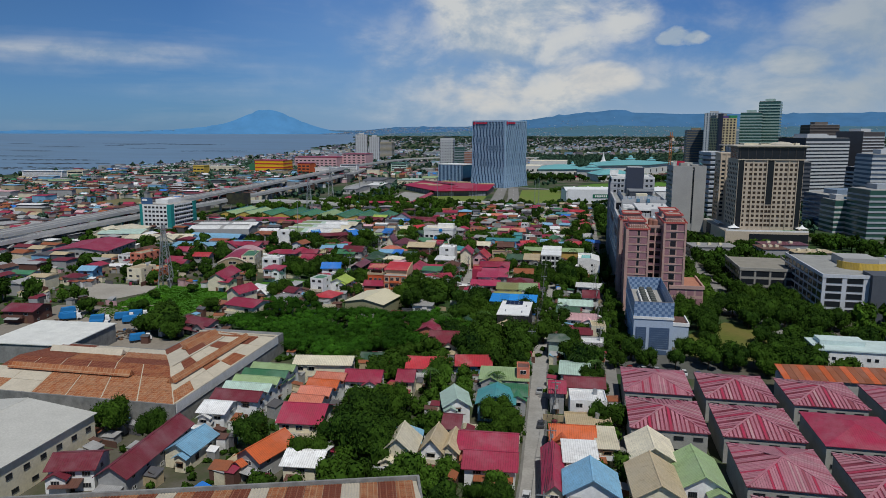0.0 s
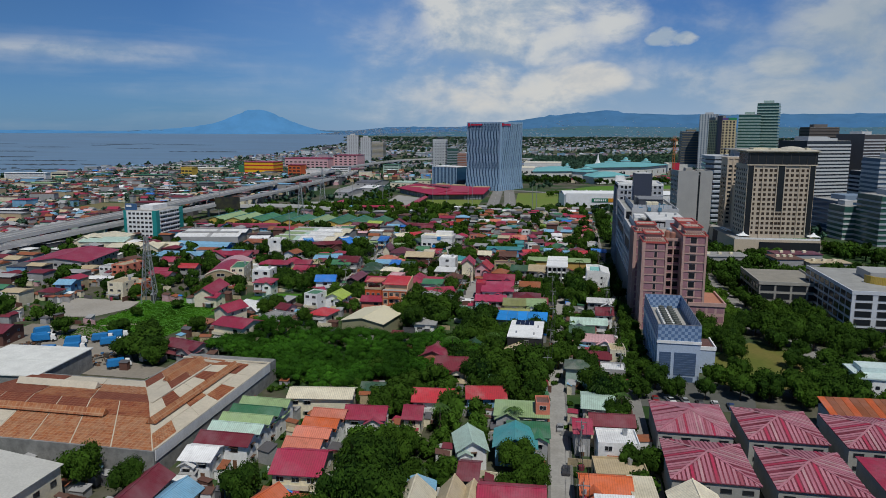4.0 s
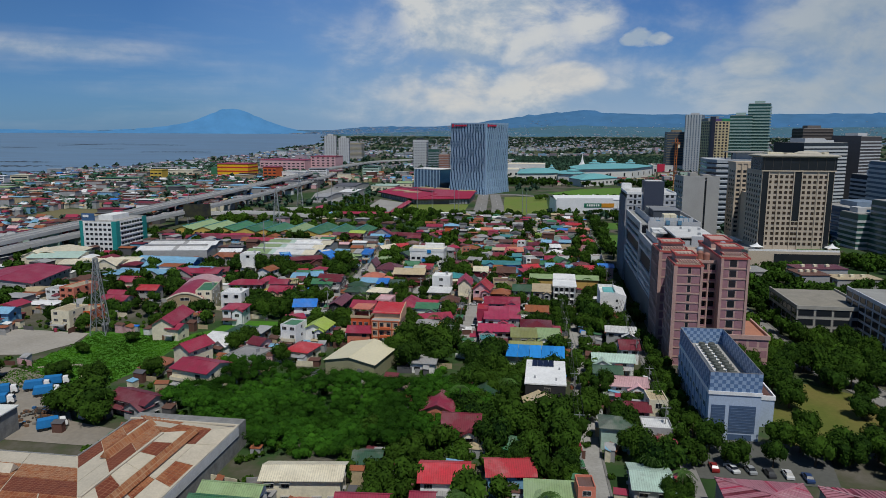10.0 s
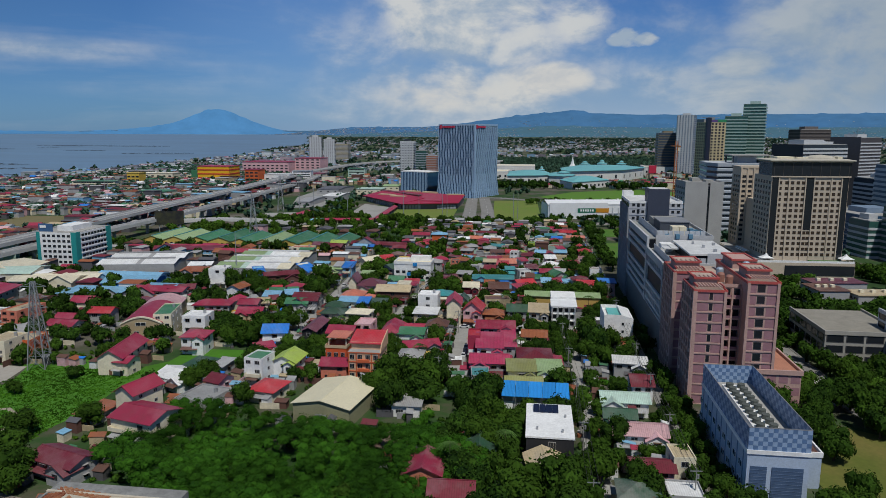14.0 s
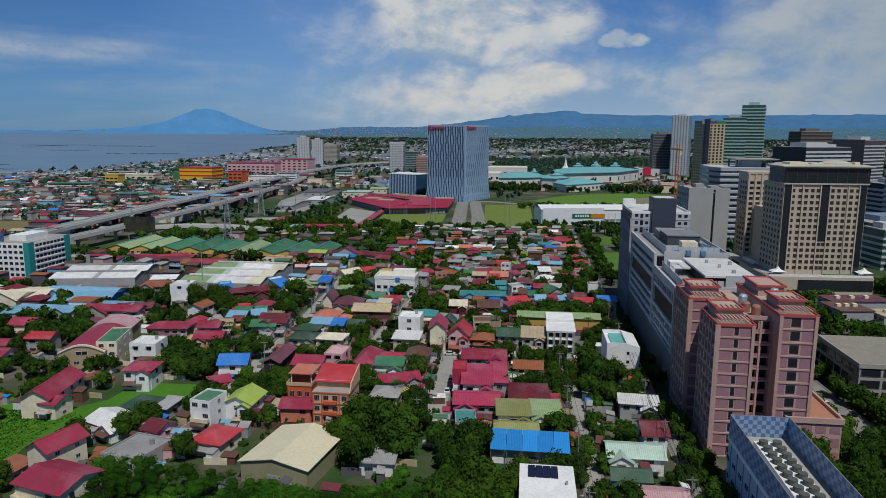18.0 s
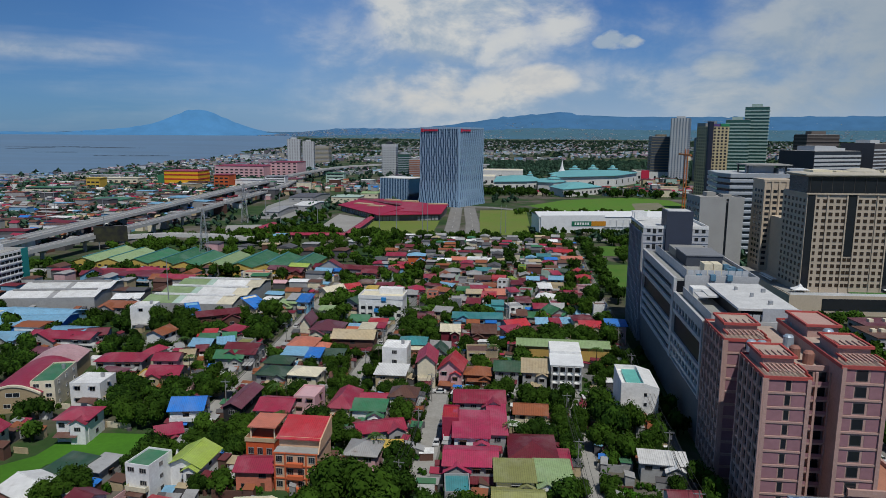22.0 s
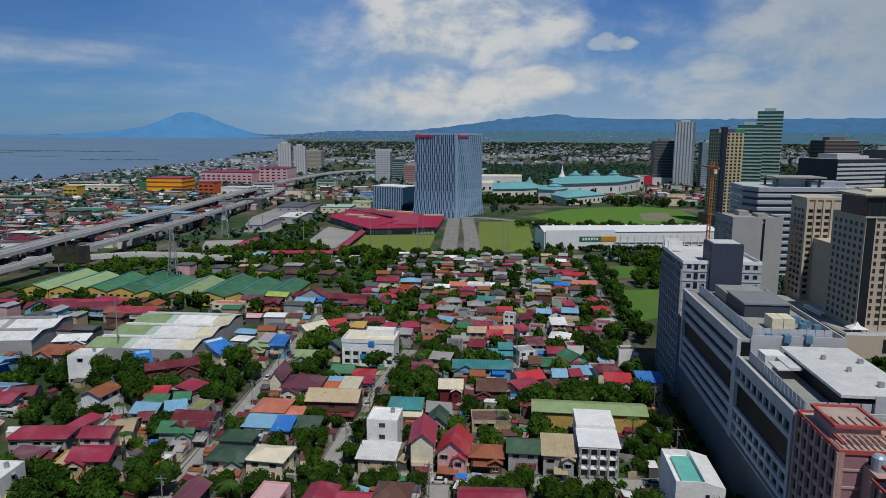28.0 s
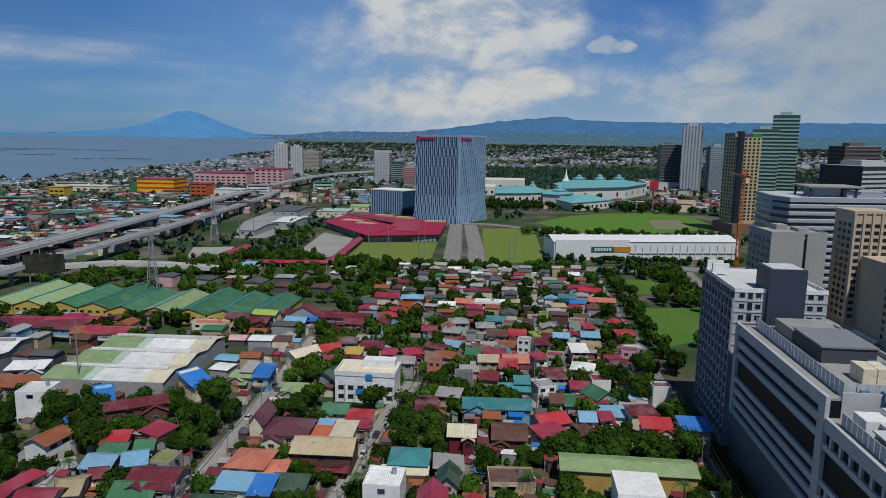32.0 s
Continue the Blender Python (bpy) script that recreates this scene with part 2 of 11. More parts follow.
CONC = surface("concrete", (0.36, 0.35, 0.33), 0.9, dirt=0.5, scale=0.12, fine=1.5)
STREET = surface("street_concrete", (0.34, 0.33, 0.31), 0.92, dirt=0.6, scale=0.2, fine=1.5, dirt_color=(0.20, 0.19, 0.175))
ASPH = surface("asphalt", (0.25, 0.24, 0.225), 0.92, dirt=0.6, scale=0.15, fine=1.5, dirt_color=(0.13, 0.125, 0.115))
STEEL = surface("galvanised_steel", (0.42, 0.43, 0.44), 0.5, 0.6, dirt=0.3)
BARK = surface("bark", (0.10, 0.07, 0.045), 0.95, dirt=0.5, scale=1.0, fine=6.0, bump=0.6)


def leafage(name, a, b, c):
    m = surface(name, a, 0.65, dirt=0.0, bump=0.0)
    nt = m.node_tree
    bs = nt.nodes["Principled BSDF"]
    geo = nt.nodes.new("ShaderNodeNewGeometry")
    info = next(n for n in nt.nodes if n.type == "OBJECT_INFO")
    r = nt.nodes.new("ShaderNodeValToRGB")
    r.color_ramp.elements[0].color, r.color_ramp.elements[1].color = (*a, 1), (*b, 1)
    nt.links.new(geo.outputs["Random Per Island"], r.inputs[0])
    mx = nt.nodes.new("ShaderNodeMixRGB")
    mx.inputs[2].default_value = (*c, 1)
    kk = nt.nodes.new("ShaderNodeMath")
    kk.operation = "MULTIPLY"
    kk.inputs[1].default_value = 0.55
    nt.links.new(info.outputs["Random"], kk.inputs[0])
    nt.links.new(kk.outputs[0], mx.inputs[0])
    nt.links.new(r.outputs[0], mx.inputs[1])
    patch = nt.nodes.new("ShaderNodeTexNoise")
    patch.inputs["Scale"].default_value, patch.inputs["Detail"].default_value = 0.07, 3.0
    nt.links.new(next(n for n in nt.nodes if n.type == "TEX_COORD").outputs["Object"], patch.inputs["Vector"])
    span = nt.nodes.new("ShaderNodeMapRange")
    span.inputs[1].default_value, span.inputs[2].default_value, span.inputs[3].default_value, span.inputs[4].default_value = 0.36, 0.64, 0.50, 1.35
    nt.links.new(patch.outputs[0], span.inputs[0])
    hv = nt.nodes.new("ShaderNodeHueSaturation")
    nt.links.new(span.outputs[0], hv.inputs["Value"])
    nt.links.new(mx.outputs[0], hv.inputs["Color"])
    nt.links.new(hv.outputs[0], bs.inputs["Base Color"])
    bs.inputs["Specular IOR Level"].default_value = 0.05
    bs.inputs["Roughness"].default_value = 0.85
    return m


LEAF = leafage("leaves", (0.006, 0.020, 0.004), (0.037, 0.084, 0.010), (0.062, 0.125, 0.012))
SCRUB = leafage("scrub_leaves", (0.010, 0.040, 0.004), (0.046, 0.135, 0.010), (0.024, 0.075, 0.007))
# Paler and bluer than LEAF: distance haze is put into the leaf colour.
HAZELEAF = leafage("hazed_far_leaves", (0.030, 0.068, 0.046), (0.062, 0.115, 0.072), (0.046, 0.094, 0.064))
PALM = leafage("palm_leaves", (0.04, 0.09, 0.02), (0.09, 0.16, 0.04), (0.05, 0.10, 0.03))


def glass(name, color, rough=0.12, spec=0.5):
    m = surface(name, color, rough, dirt=0.25, scale=0.5, fine=0.3, bump=0.02, spec=spec)
    return m


GLASS = glass("dark_window_glass", (0.018, 0.022, 0.028), 0.15)
BLUEGLASS = glass("blue_curtain_glass", (0.018, 0.065, 0.14), 0.12)
FRAME = surface("window_frame_white", (0.62, 0.62, 0.60), 0.6)

# ---- helpers ----
TURN = -7.3                                         # the street grid is turned a little to the right of the camera's way


def at(u, v, z=0.0, turn=0.0):
    c, s = math.cos(radians(TURN)), math.sin(radians(TURN))
    return pose(c * u - s * v, s * u + c * v, z, 0, 0, TURN + turn)


def box(bm, x0, x1, y0, y1, z0, z1):
    v = [bm.verts.new((x, y, z)) for z in (z0, z1) for y in (y0, y1) for x in (x0, x1)]
    for f in ((0, 2, 3, 1), (4, 5, 7, 6), (0, 1, 5, 4), (2, 6, 7, 3), (0, 4, 6, 2), (1, 3, 7, 5)):
        bm.faces.new([v[i] for i in f])
    return v


def solid(bm, rings, cap=True):
    """Rings of points of the same count, joined into a closed body."""
    vs = [[bm.verts.new(p) for p in r] for r in rings]
    n = len(rings[0])
    for a, b in zip(vs, vs[1:]):
        for i in range(n):
            bm.faces.new((a[i], a[(i + 1) % n], b[(i + 1) % n], b[i]))
    if cap:
        bm.faces.new(vs[0][::-1])
        bm.faces.new(vs[-1])
    return vs


def mesh(name, bm, *mats):
    me = bpy.data.meshes.new(name)
    bmesh.ops.recalc_face_normals(bm, faces=bm.faces)
    bm.to_mesh(me)
    bm.free()
    for m in mats:
        me.materials.append(m)
    return me


def thing(name, m, label, category, group="", kind=""):
    ob = new(name)
    ob.matrix_world = m
    ob.empty_display_size = 0.5
    return tagged(ob, label, category, group, kind)


def part(name, bm, material, parent, label="", kind=""):
    ob = new(name, mesh(name, bm, material))
    ob.parent = parent
    return tagged(ob, label, kind=kind)


def piece(name, me, parent, m):
    """An alike piece: an object of its own on a shared mesh."""
    ob = new(name, me)
    ob.parent = parent
    ob.matrix_basis = m
    return ob


def single(name, bm, material, m, label, category, group="", kind=""):
    ob = new(name, mesh(name, bm, material))
    ob.matrix_world = m
    return tagged(ob, label, category, group, kind)


def unit_window(name, bars=1, glass_mat=None, frame_mat=None, hood=False, rail=0.05):
    """A one by one window, facing -y: a frame standing proud, its panes set back, all one body."""
    bm = bmesh.new()
    n = bars + 1
    xs = [-0.5]
    for i in range(n):
        a, b = -0.5 + i / n, -0.5 + (i + 1) / n
        xs += [a + (rail if i == 0 else rail * 0.4), b - (rail if i == n - 1 else rail * 0.4)]
    xs.append(0.5)
    zs = (-0.5, -0.44, 0.44, 0.5)
    g = [[bm.verts.new((x, -0.06, z)) for z in zs] for x in xs]
    panes = []
    for i in range(len(xs) - 1):
        for k in range(3):
            q = [g[i][k], g[i + 1][k], g[i + 1][k + 1], g[i][k + 1]]
            if i % 2 == 1 and k == 1:
                r = [bm.verts.new((v.co.x, -0.02, v.co.z)) for v in q]
                for a in range(4):
                    bm.faces.new((q[a], q[(a + 1) % 4], r[(a + 1) % 4], r[a]))
                panes.append(bm.faces.new(r))
            else:
                bm.faces.new(q)
    rim = [g[i][0] for i in range(len(xs))] + [g[-1][1], g[-1][2]] + [g[i][3] for i in reversed(range(len(xs)))] + [g[0][2], g[0][1]]
    back = [bm.verts.new((v.co.x, 0.03, v.co.z)) for v in rim]
    for a in range(len(rim)):
        b = (a + 1) % len(rim)
        bm.faces.new((rim[a], rim[b], back[b], back[a]))
    for f in panes:
        f.material_index = 1
    if hood:                                        # a thin sun hood over the head
        box(bm, -0.62, 0.62, -0.42, 0.03, 0.56, 0.62)
    return mesh(name, bm, frame_mat or FRAME, glass_mat or GLASS)


WIN = unit_window("window", 2, frame_mat=surface("window_frame_grey", (0.34, 0.33, 0.32), 0.6), rail=0.035)
HOUSE_WINS = (unit_window("window", 1, rail=0.035), WIN, unit_window("window", 2, frame_mat=surface("window_frame_brown", (0.11, 0.065, 0.04), 0.6), hood=True), unit_window("window", 3, frame_mat=surface("window_frame_dark", (0.06, 0.06, 0.065), 0.5), rail=0.03),
              unit_window("window", 1, frame_mat=surface("window_frame_grey", (0.34, 0.33, 0.32), 0.6), hood=True, rail=0.03))
WIN_BLUE = unit_window("window", 1, BLUEGLASS)
WIN_DARK = unit_window("window", 0, GLASS, surface("window_frame_dark", (0.06, 0.06, 0.065), 0.5))
WIN_BRONZE = unit_window("window", 1, surface("bronze_window_glass", (0.055, 0.035, 0.022), 0.2, dirt=0.3, spec=0.4), surface("window_frame_dark", (0.06, 0.06, 0.065), 0.5))
bmd = bmesh.new()
box(bmd, -0.5, 0.5, -0.07, 0.02, 0, 1)
DOOR = mesh("door", bmd, surface("door_wood", (0.16, 0.08, 0.045), 0.6))

FACES = {"front": (0, -1, 0), "right": (1, 0, 90), "back": (0, 1, 180), "left": (-1, 0, -90)}


def facade(parent, face, w, d, z0, floors, fh, bays, ww, wh, me=None, margin=0.0, proud=0.0, name="window", skip=None, cx=0.0, cy=0.0):
    """Windows in even rows on one face of a block w x d that stands round (cx, cy)."""
    fx, fy, rz = FACES[face]
    span = (w if fy else d) - 2 * margin
    for j in range(floors):
        for i in range(bays):
            if skip and skip(i, j):
                continue
            a = -span / 2 + (i + 0.5) * span / bays
            z = z0 + j * fh + fh * 0.52
            if face == "front":
                p = (cx + a, cy - d / 2 - proud, z)
            elif face == "back":
                p = (cx - a, cy + d / 2 + proud, z)
            elif face == "right":
                p = (cx + w / 2 + proud, cy + a, z)
            else:
                p = (cx - w / 2 - proud, cy - a, z)
            piece(name, me or WIN, parent, pose(*p, 0, 0, rz) @ Matrix.Diagonal((ww, 1.6, wh, 1)))


TAKEN = {}                                          # footprints in use, kept by cells of 24 m


def take(u, v, w, d, margin=1.0):
    q = (u - w / 2 - margin, u + w / 2 + margin, v - d / 2 - margin, v + d / 2 + margin)
    for i in range(int((q[0] - 8) // 24), int((q[1] + 8) // 24) + 1):
        for j in range(int((q[2] - 8) // 24), int((q[3] + 8) // 24) + 1):
            TAKEN.setdefault((i, j), []).append(q)


def is_free(u, v, r=0.0):
    return all(not (a - r < u < b + r and c - r < v < e + r) for a, b, c, e in TAKEN.get((int(u // 24), int(v // 24)), ()))


def roof_body(bm, kind, w, d, h, rise, o=0.45, t=0.14):
    x, y = w / 2 + o, d / 2 + o
    if kind == "gabley":                            # ridge runs front to back
        k = rise / (w / 2) * o
        for s in (-1, 1):
            pr = [(s * x, h - k), (0, h + rise), (0, h + rise + t), (s * x, h - k + t)]
            solid(bm, [[(a, -y, b) for a, b in pr], [(a, y, b) for a, b in pr]])
        box(bm, -0.17, 0.17, -y, y, h + rise + t - 0.08, h + rise + t + 0.05)
    elif kind == "gablex":
        k = rise / (d / 2) * o
        for s in (-1, 1):
            pr = [(s * y, h - k), (0, h + rise), (0, h + rise + t), (s * y, h - k + t)]
            solid(bm, [[(-x, a, b) for a, b in pr], [(x, a, b) for a, b in pr]])
        box(bm, -x, x, -0.17, 0.17, h + rise + t - 0.08, h + rise + t + 0.05)
    elif kind == "hip":
        q = max(0.02, (w - d) / 2) if w > d else 0.02
        p = max(0.02, (d - w) / 2) if d > w else 0.02
        solid(bm, [[(-x, -y, h), (x, -y, h), (x, y, h), (-x, y, h)], [(-x, -y, h + t), (x, -y, h + t), (x, y, h + t), (-x, y, h + t)],
                   [(-q, -p, h + rise), (q, -p, h + rise), (q, p, h + rise), (-q, p, h + rise)]])
    elif kind == "shed":
        solid(bm, [[(-x, -y, h), (x, -y, h), (x, y, h + rise), (-x, y, h + rise)], [(-x, -y, h + t), (x, -y, h + t), (x, y, h + rise + t), (-x, y, h + rise + t)]])
    elif kind == "arch":
        n = 9
        pr = [(-x + 2 * x * i / n, h + rise * math.sin(math.pi * i / n)) for i in range(n + 1)]
        ring = pr + [(a, b + t) for a, b in pr[::-1]]
        solid(bm, [[(a, -y, b) for a, b in ring], [(a, y, b) for a, b in ring]])
    else:                                           # flat slab inside a parapet
        box(bm, -w / 2 + 0.2, w / 2 - 0.2, -d / 2 + 0.2, d / 2 - 0.2, h - 0.6, h - 0.45)


def wall_body(bm, kind, w, d, h, rise):
    x, y = w / 2, d / 2
    if kind == "gabley":
        pr = [(-x, 0), (x, 0), (x, h), (0, h + rise), (-x, h)]
        solid(bm, [[(a, -y, b) for a, b in pr], [(a, y, b) for a, b in pr]])
    elif kind == "gablex":
        pr = [(-y, 0), (y, 0), (y, h), (0, h + rise), (-y, h)]
        solid(bm, [[(-x, a, b) for a, b in pr], [(x, a, b) for a, b in pr]])
    elif kind == "shed":
        pr = [(-y, 0), (y, 0), (y, h + rise), (-y, h)]
        solid(bm, [[(-x, a, b) for a, b in pr], [(x, a, b) for a, b in pr]])
    elif kind == "flat":
        for a in ((-x, x, -y, -y + 0.2), (-x, x, y - 0.2, y), (-x, -x + 0.2, -y + 0.2, y - 0.2), (x - 0.2, x, -y + 0.2, y - 0.2)):
            box(bm, *a, 0, h)
    else:
        box(bm, -x, x, -y, y, 0, h)


SHAPE = dict(gabley="gabled", gablex="gabled", hip="hipped", shed="lean-to", flat="flat", arch="curved")


def house(u, v, w, d, turn, h, kind, rise, roof_c, wall_c, name="house", roof_mat=None, wall_mat=None, extra="", group=""):
    n = max(1, round(h / 3.0))
    words = ("one", "two", "three", "four", "five")[min(n, 5) - 1]
    rc, wc = WORD.get(roof_c, roof_c), WORD.get(wall_c, wall_c)
    ob = thing(name, at(u, v, 0, turn), f"{words}-storey house with {wc} walls and {rc} {SHAPE[kind]} roof{extra}", "house", group)
    bm = bmesh.new()
    wall_body(bm, kind, w, d, h, rise)
    part("wall", bm, wall_mat or paint(wall_c), ob)
    bm = bmesh.new()
    roof_body(bm, kind, w, d, h, rise, 0.7)
    part("roof", bm, roof_mat or roofing(roof_c), ob)
    if kind == "flat" and w * d > 60:               # water tank on the slab
        bm = bmesh.new()
        ring = [[(w * 0.22 + 0.6 * math.cos(a * math.pi / 5), d * 0.2 + 0.6 * math.sin(a * math.pi / 5), z) for a in range(10)] for z in (h - 0.45, h + 0.9)]
        solid(bm, ring)
        part("water_tank", bm, STEEL, ob)
    pick = random.Random(int(abs(u) * 37 + abs(v) * 91))
    bays = max(1, int(w / pick.choice((2.8, 3.4, 4.6))))
    fh = h / n
    if pick.random() < 0.75 and h > 3.5:            # a low lean-to or carport along the front
        lw, ld, off = w * pick.uniform(0.4, 1.0), pick.uniform(1.8, 3.4), pick.uniform(-1, 1)
        lx = off * (w - lw) / 2
        bm = bmesh.new()
        x0, x1, y0, y1 = lx - lw / 2, lx + lw / 2, -d / 2 - ld, -d / 2 - 0.02
        solid(bm, [[(x0, y0, 2.3), (x1, y0, 2.3), (x1, y1, 2.8), (x0, y1, 2.8)], [(x0, y0, 2.4), (x1, y0, 2.4), (x1, y1, 2.9), (x0, y1, 2.9)]])
        part("porch_roof", bm, roofing(pick.choice((roof_c, "grey", "rust", "grey", "maroon", "brown"))), ob)
    if pick.random() < 0.6 and kind != "flat" and w > 6 and d > 5:      # a lower cross wing with its own gable
        ww, wd, wh = w * pick.uniform(0.35, 0.5), d * 0.5 + pick.uniform(0.8, 2.0), h * pick.uniform(0.72, 0.95)
        sx, rr = pick.choice((-1, 1)), ww * 0.28
        cx = sx * (w / 2 - ww / 2 - 0.15)
        bm = bmesh.new()
        pr = [(cx - ww / 2, 0), (cx + ww / 2, 0), (cx + ww / 2, wh), (cx, wh + rr), (cx - ww / 2, wh)]
        solid(bm, [[(p, -wd, q) for p, q in pr], [(p, 0, q) for p, q in pr]])
        wing = part("wing", bm, wall_mat or paint(wall_c), ob)
        bm = bmesh.new()
        for e in (-1, 1):
            pr = [(cx + e * (ww / 2 + 0.5), wh - 0.28), (cx, wh + rr), (cx, wh + rr + 0.12), (cx + e * (ww / 2 + 0.5), wh - 0.16)]
            solid(bm, [[(p, -wd - 0.5, q) for p, q in pr], [(p, 0, q) for p, q in pr]])
        part("wing_roof", bm, roof_mat or roofing(roof_c), wing)
        piece("window", pick.choice(HOUSE_WINS), ob, pose(cx, -wd, wh * 0.72 if n > 1 else wh * 0.5) @ Matrix.Diagonal((min(1.7, ww * 0.5), 1.5, 1.2, 1)))
    elif n > 1 and pick.random() < 0.55:            # a balcony along the upper floor
        bw = w * pick.uniform(0.4, 0.9)
        bx = pick.uniform(-1, 1) * (w - bw) / 2
        bm = bmesh.new()
        box(bm, bx - bw / 2, bx + bw / 2, -d / 2 - 1.3, -d / 2 + 0.05, fh - 0.1, fh + 0.1)
        box(bm, bx - bw / 2, bx + bw / 2, -d / 2 - 1.3, -d / 2 - 1.2, fh + 0.1, fh + 1.0)
        for e in (-1, 1):
            box(bm, bx + e * (bw / 2 - 0.05) - 0.05, bx + e * (bw / 2 - 0.05) + 0.05, -d / 2 - 1.2, -d / 2, fh + 0.1, fh + 1.0)
        part("balcony", bm, paint(pick.choice(("white", "cream", wall_c))), ob)
    glazing = pick.choice(HOUSE_WINS)
    facade(ob, "front", w, d, 0, n, fh, bays, min(1.7, w / bays * 0.55), fh * 0.40, glazing, skip=lambda i, j: (j == 0 and i == bays // 2) or pick.random() < 0.25)
    side = "right" if u < 0 else "left"
    facade(ob, side, w, d, 0, n, fh, max(1, int(d / 5)), 1.2, fh * 0.36, glazing)
    piece("door", DOOR, ob, pose(-w / 2 + (bays // 2 + 0.5) * w / bays, -d / 2, 0) @ Matrix.Diagonal((0.95, 1, 2.05, 1)))
    take(u, v, w, d)
    return ob

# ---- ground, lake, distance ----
# CX, CY: the middle of the camera's path; far land closes in on it.
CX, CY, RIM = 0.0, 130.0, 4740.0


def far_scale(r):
    """Beyond two kilometres the land is built to a falling scale and raised to suit the camera's view, so that the
    plain to the horizon fits within five kilometres.
    """
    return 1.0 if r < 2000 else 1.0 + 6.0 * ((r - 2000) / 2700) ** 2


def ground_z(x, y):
    # Rises towards eye height, so that from the camera it looks level.
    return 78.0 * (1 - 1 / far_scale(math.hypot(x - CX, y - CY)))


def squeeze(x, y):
    """Where a far place lies on the scaled-down plain, drawn in towards the camera's path, and its scale there."""
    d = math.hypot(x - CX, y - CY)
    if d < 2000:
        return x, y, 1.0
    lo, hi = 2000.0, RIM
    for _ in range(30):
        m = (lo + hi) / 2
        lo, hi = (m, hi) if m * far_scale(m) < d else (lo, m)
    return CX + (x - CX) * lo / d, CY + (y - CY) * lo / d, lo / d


def sloped(a):
    """Skyline height of the hills ahead by azimuth in degrees."""
    k = min(1.0, max(0.0, (a + 3) / 11))
    q = min(1.0, max(0.0, (-6 - a) / 9))
    e = 0.46 + 0.92 * k * k * (3 - 2 * k) + 0.26 * math.exp(-((a - 9.5) / 3.6) ** 2) + 0.16 * math.exp(-((a - 10.3) / 0.7) ** 2) + 0.06 * k - 0.62 * q * q * (3 - 2 * q)
    return 79 + 4700 * math.tan(radians(e))


def plain_top(a):
    """Height of the far edge of the wooded plain below the hills."""
    return 66 + (sloped(a) - 66) * 0.36 - 22 * min(1.0, max(0.0, (-2 - a) / 10))


def town_ground():
    m = surface("town_ground", (0.16, 0.15, 0.12), 0.95, dirt=0.0, bump=0.0)
    nt = m.node_tree
    b = nt.nodes["Principled BSDF"]
    co = next(n for n in nt.nodes if n.type == "TEX_COORD")
    a = nt.nodes.new("ShaderNodeTexNoise")
    a.inputs["Scale"].default_value, a.inputs["Detail"].default_value, a.inputs["Roughness"].default_value = 0.018, 9.0, 0.68
    nt.links.new(co.outputs["Object"], a.inputs["Vector"])
    r = nt.nodes.new("ShaderNodeValToRGB")
    e = r.color_ramp.elements
    e[0].position, e[0].color = 0.36, (0.016, 0.038, 0.010, 1)
    e[1].position, e[1].color = 0.70, (0.19, 0.175, 0.15, 1)
    for p, c in ((0.46, (0.03, 0.07, 0.016, 1)), (0.53, (0.075, 0.075, 0.045, 1)), (0.60, (0.12, 0.108, 0.088, 1))):
        k = e.new(p)
        k.color = c
    nt.links.new(a.outputs[0], r.inputs[0])
    nt.links.new(r.outputs[0], b.inputs["Base Color"])
    return m


bm = bmesh.new()
rings = [0, 120, 300, 600, 1000, 1500, 2000, 2150, 2300, 2450, 2600, 2800, 3000, 3250, 3500, 3800, 4100, 4400, RIM]
prev = None
for r in rings:
    cur = []
    for i in range(72):
        t = math.tau * i / 72
        x, y = CX + r * math.cos(t), CY + r * math.sin(t)
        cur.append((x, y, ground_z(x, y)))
    cur = [bm.verts.new(p) for p in (cur if r else cur[:1])]
    if prev:
        for i in range(72):
            j = (i + 1) % 72
            bm.faces.new((prev[0], cur[i], cur[j]) if len(prev) == 1 else (prev[i], cur[i], cur[j], prev[j]))
    prev = cur
single("ground", bm, town_ground(), Matrix(), "town ground of grass, dirt and worn concrete, rising far off", "ground", kind="structure")

# the lake lies beyond an uneven shore to the west
SHORE = ((200, -1250), (700, -1050), (1000, -880), (1133, -822), (1300, -762), (1512, -770), (1646, -745), (1884, -738), (2150, -705), (2450, -700), (2727, -717), (3100, -790), (3559, -880), (4100, -905), (4560, -890), (9000, -1760), (20000, -3900))
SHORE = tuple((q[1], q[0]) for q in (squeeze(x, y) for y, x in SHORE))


def shore_x(y):
    for (a, p), (b, q) in zip(SHORE, SHORE[1:]):
        if a <= y <= b:
            return p + (q - p) * (y - a) / (b - a) + 18 * math.sin(y * 0.021) + 10 * math.sin(y * 0.057)
    return SHORE[-1][1]


m = surface("lake_water", (0.155, 0.245, 0.345), 0.4, dirt=0.7, scale=0.0022, fine=0.03, bump=0.2, dirt_color=(0.115, 0.150, 0.195), spec=0.4, streak=5.0)
bm = bmesh.new()
prev = None
for k in range(150):
    y = 210 + k * 29.2
    lim = -math.sqrt(max(0, (RIM - 5) ** 2 - (y - CY) ** 2))
    x0 = shore_x(y)
    cur = [bm.verts.new((x0 + (lim - x0) * i / 20, y, ground_z(x0 + (lim - x0) * i / 20, y) + 0.8)) for i in range(21)] if lim < x0 else None
    if prev and cur:
        for i in range(20):
            bm.faces.new((prev[i], cur[i], cur[i + 1], prev[i + 1]))
    prev = cur
single("lake_water", bm, m, Matrix(), "calm grey-blue lake water with faint ripples", "lake", kind="structure")

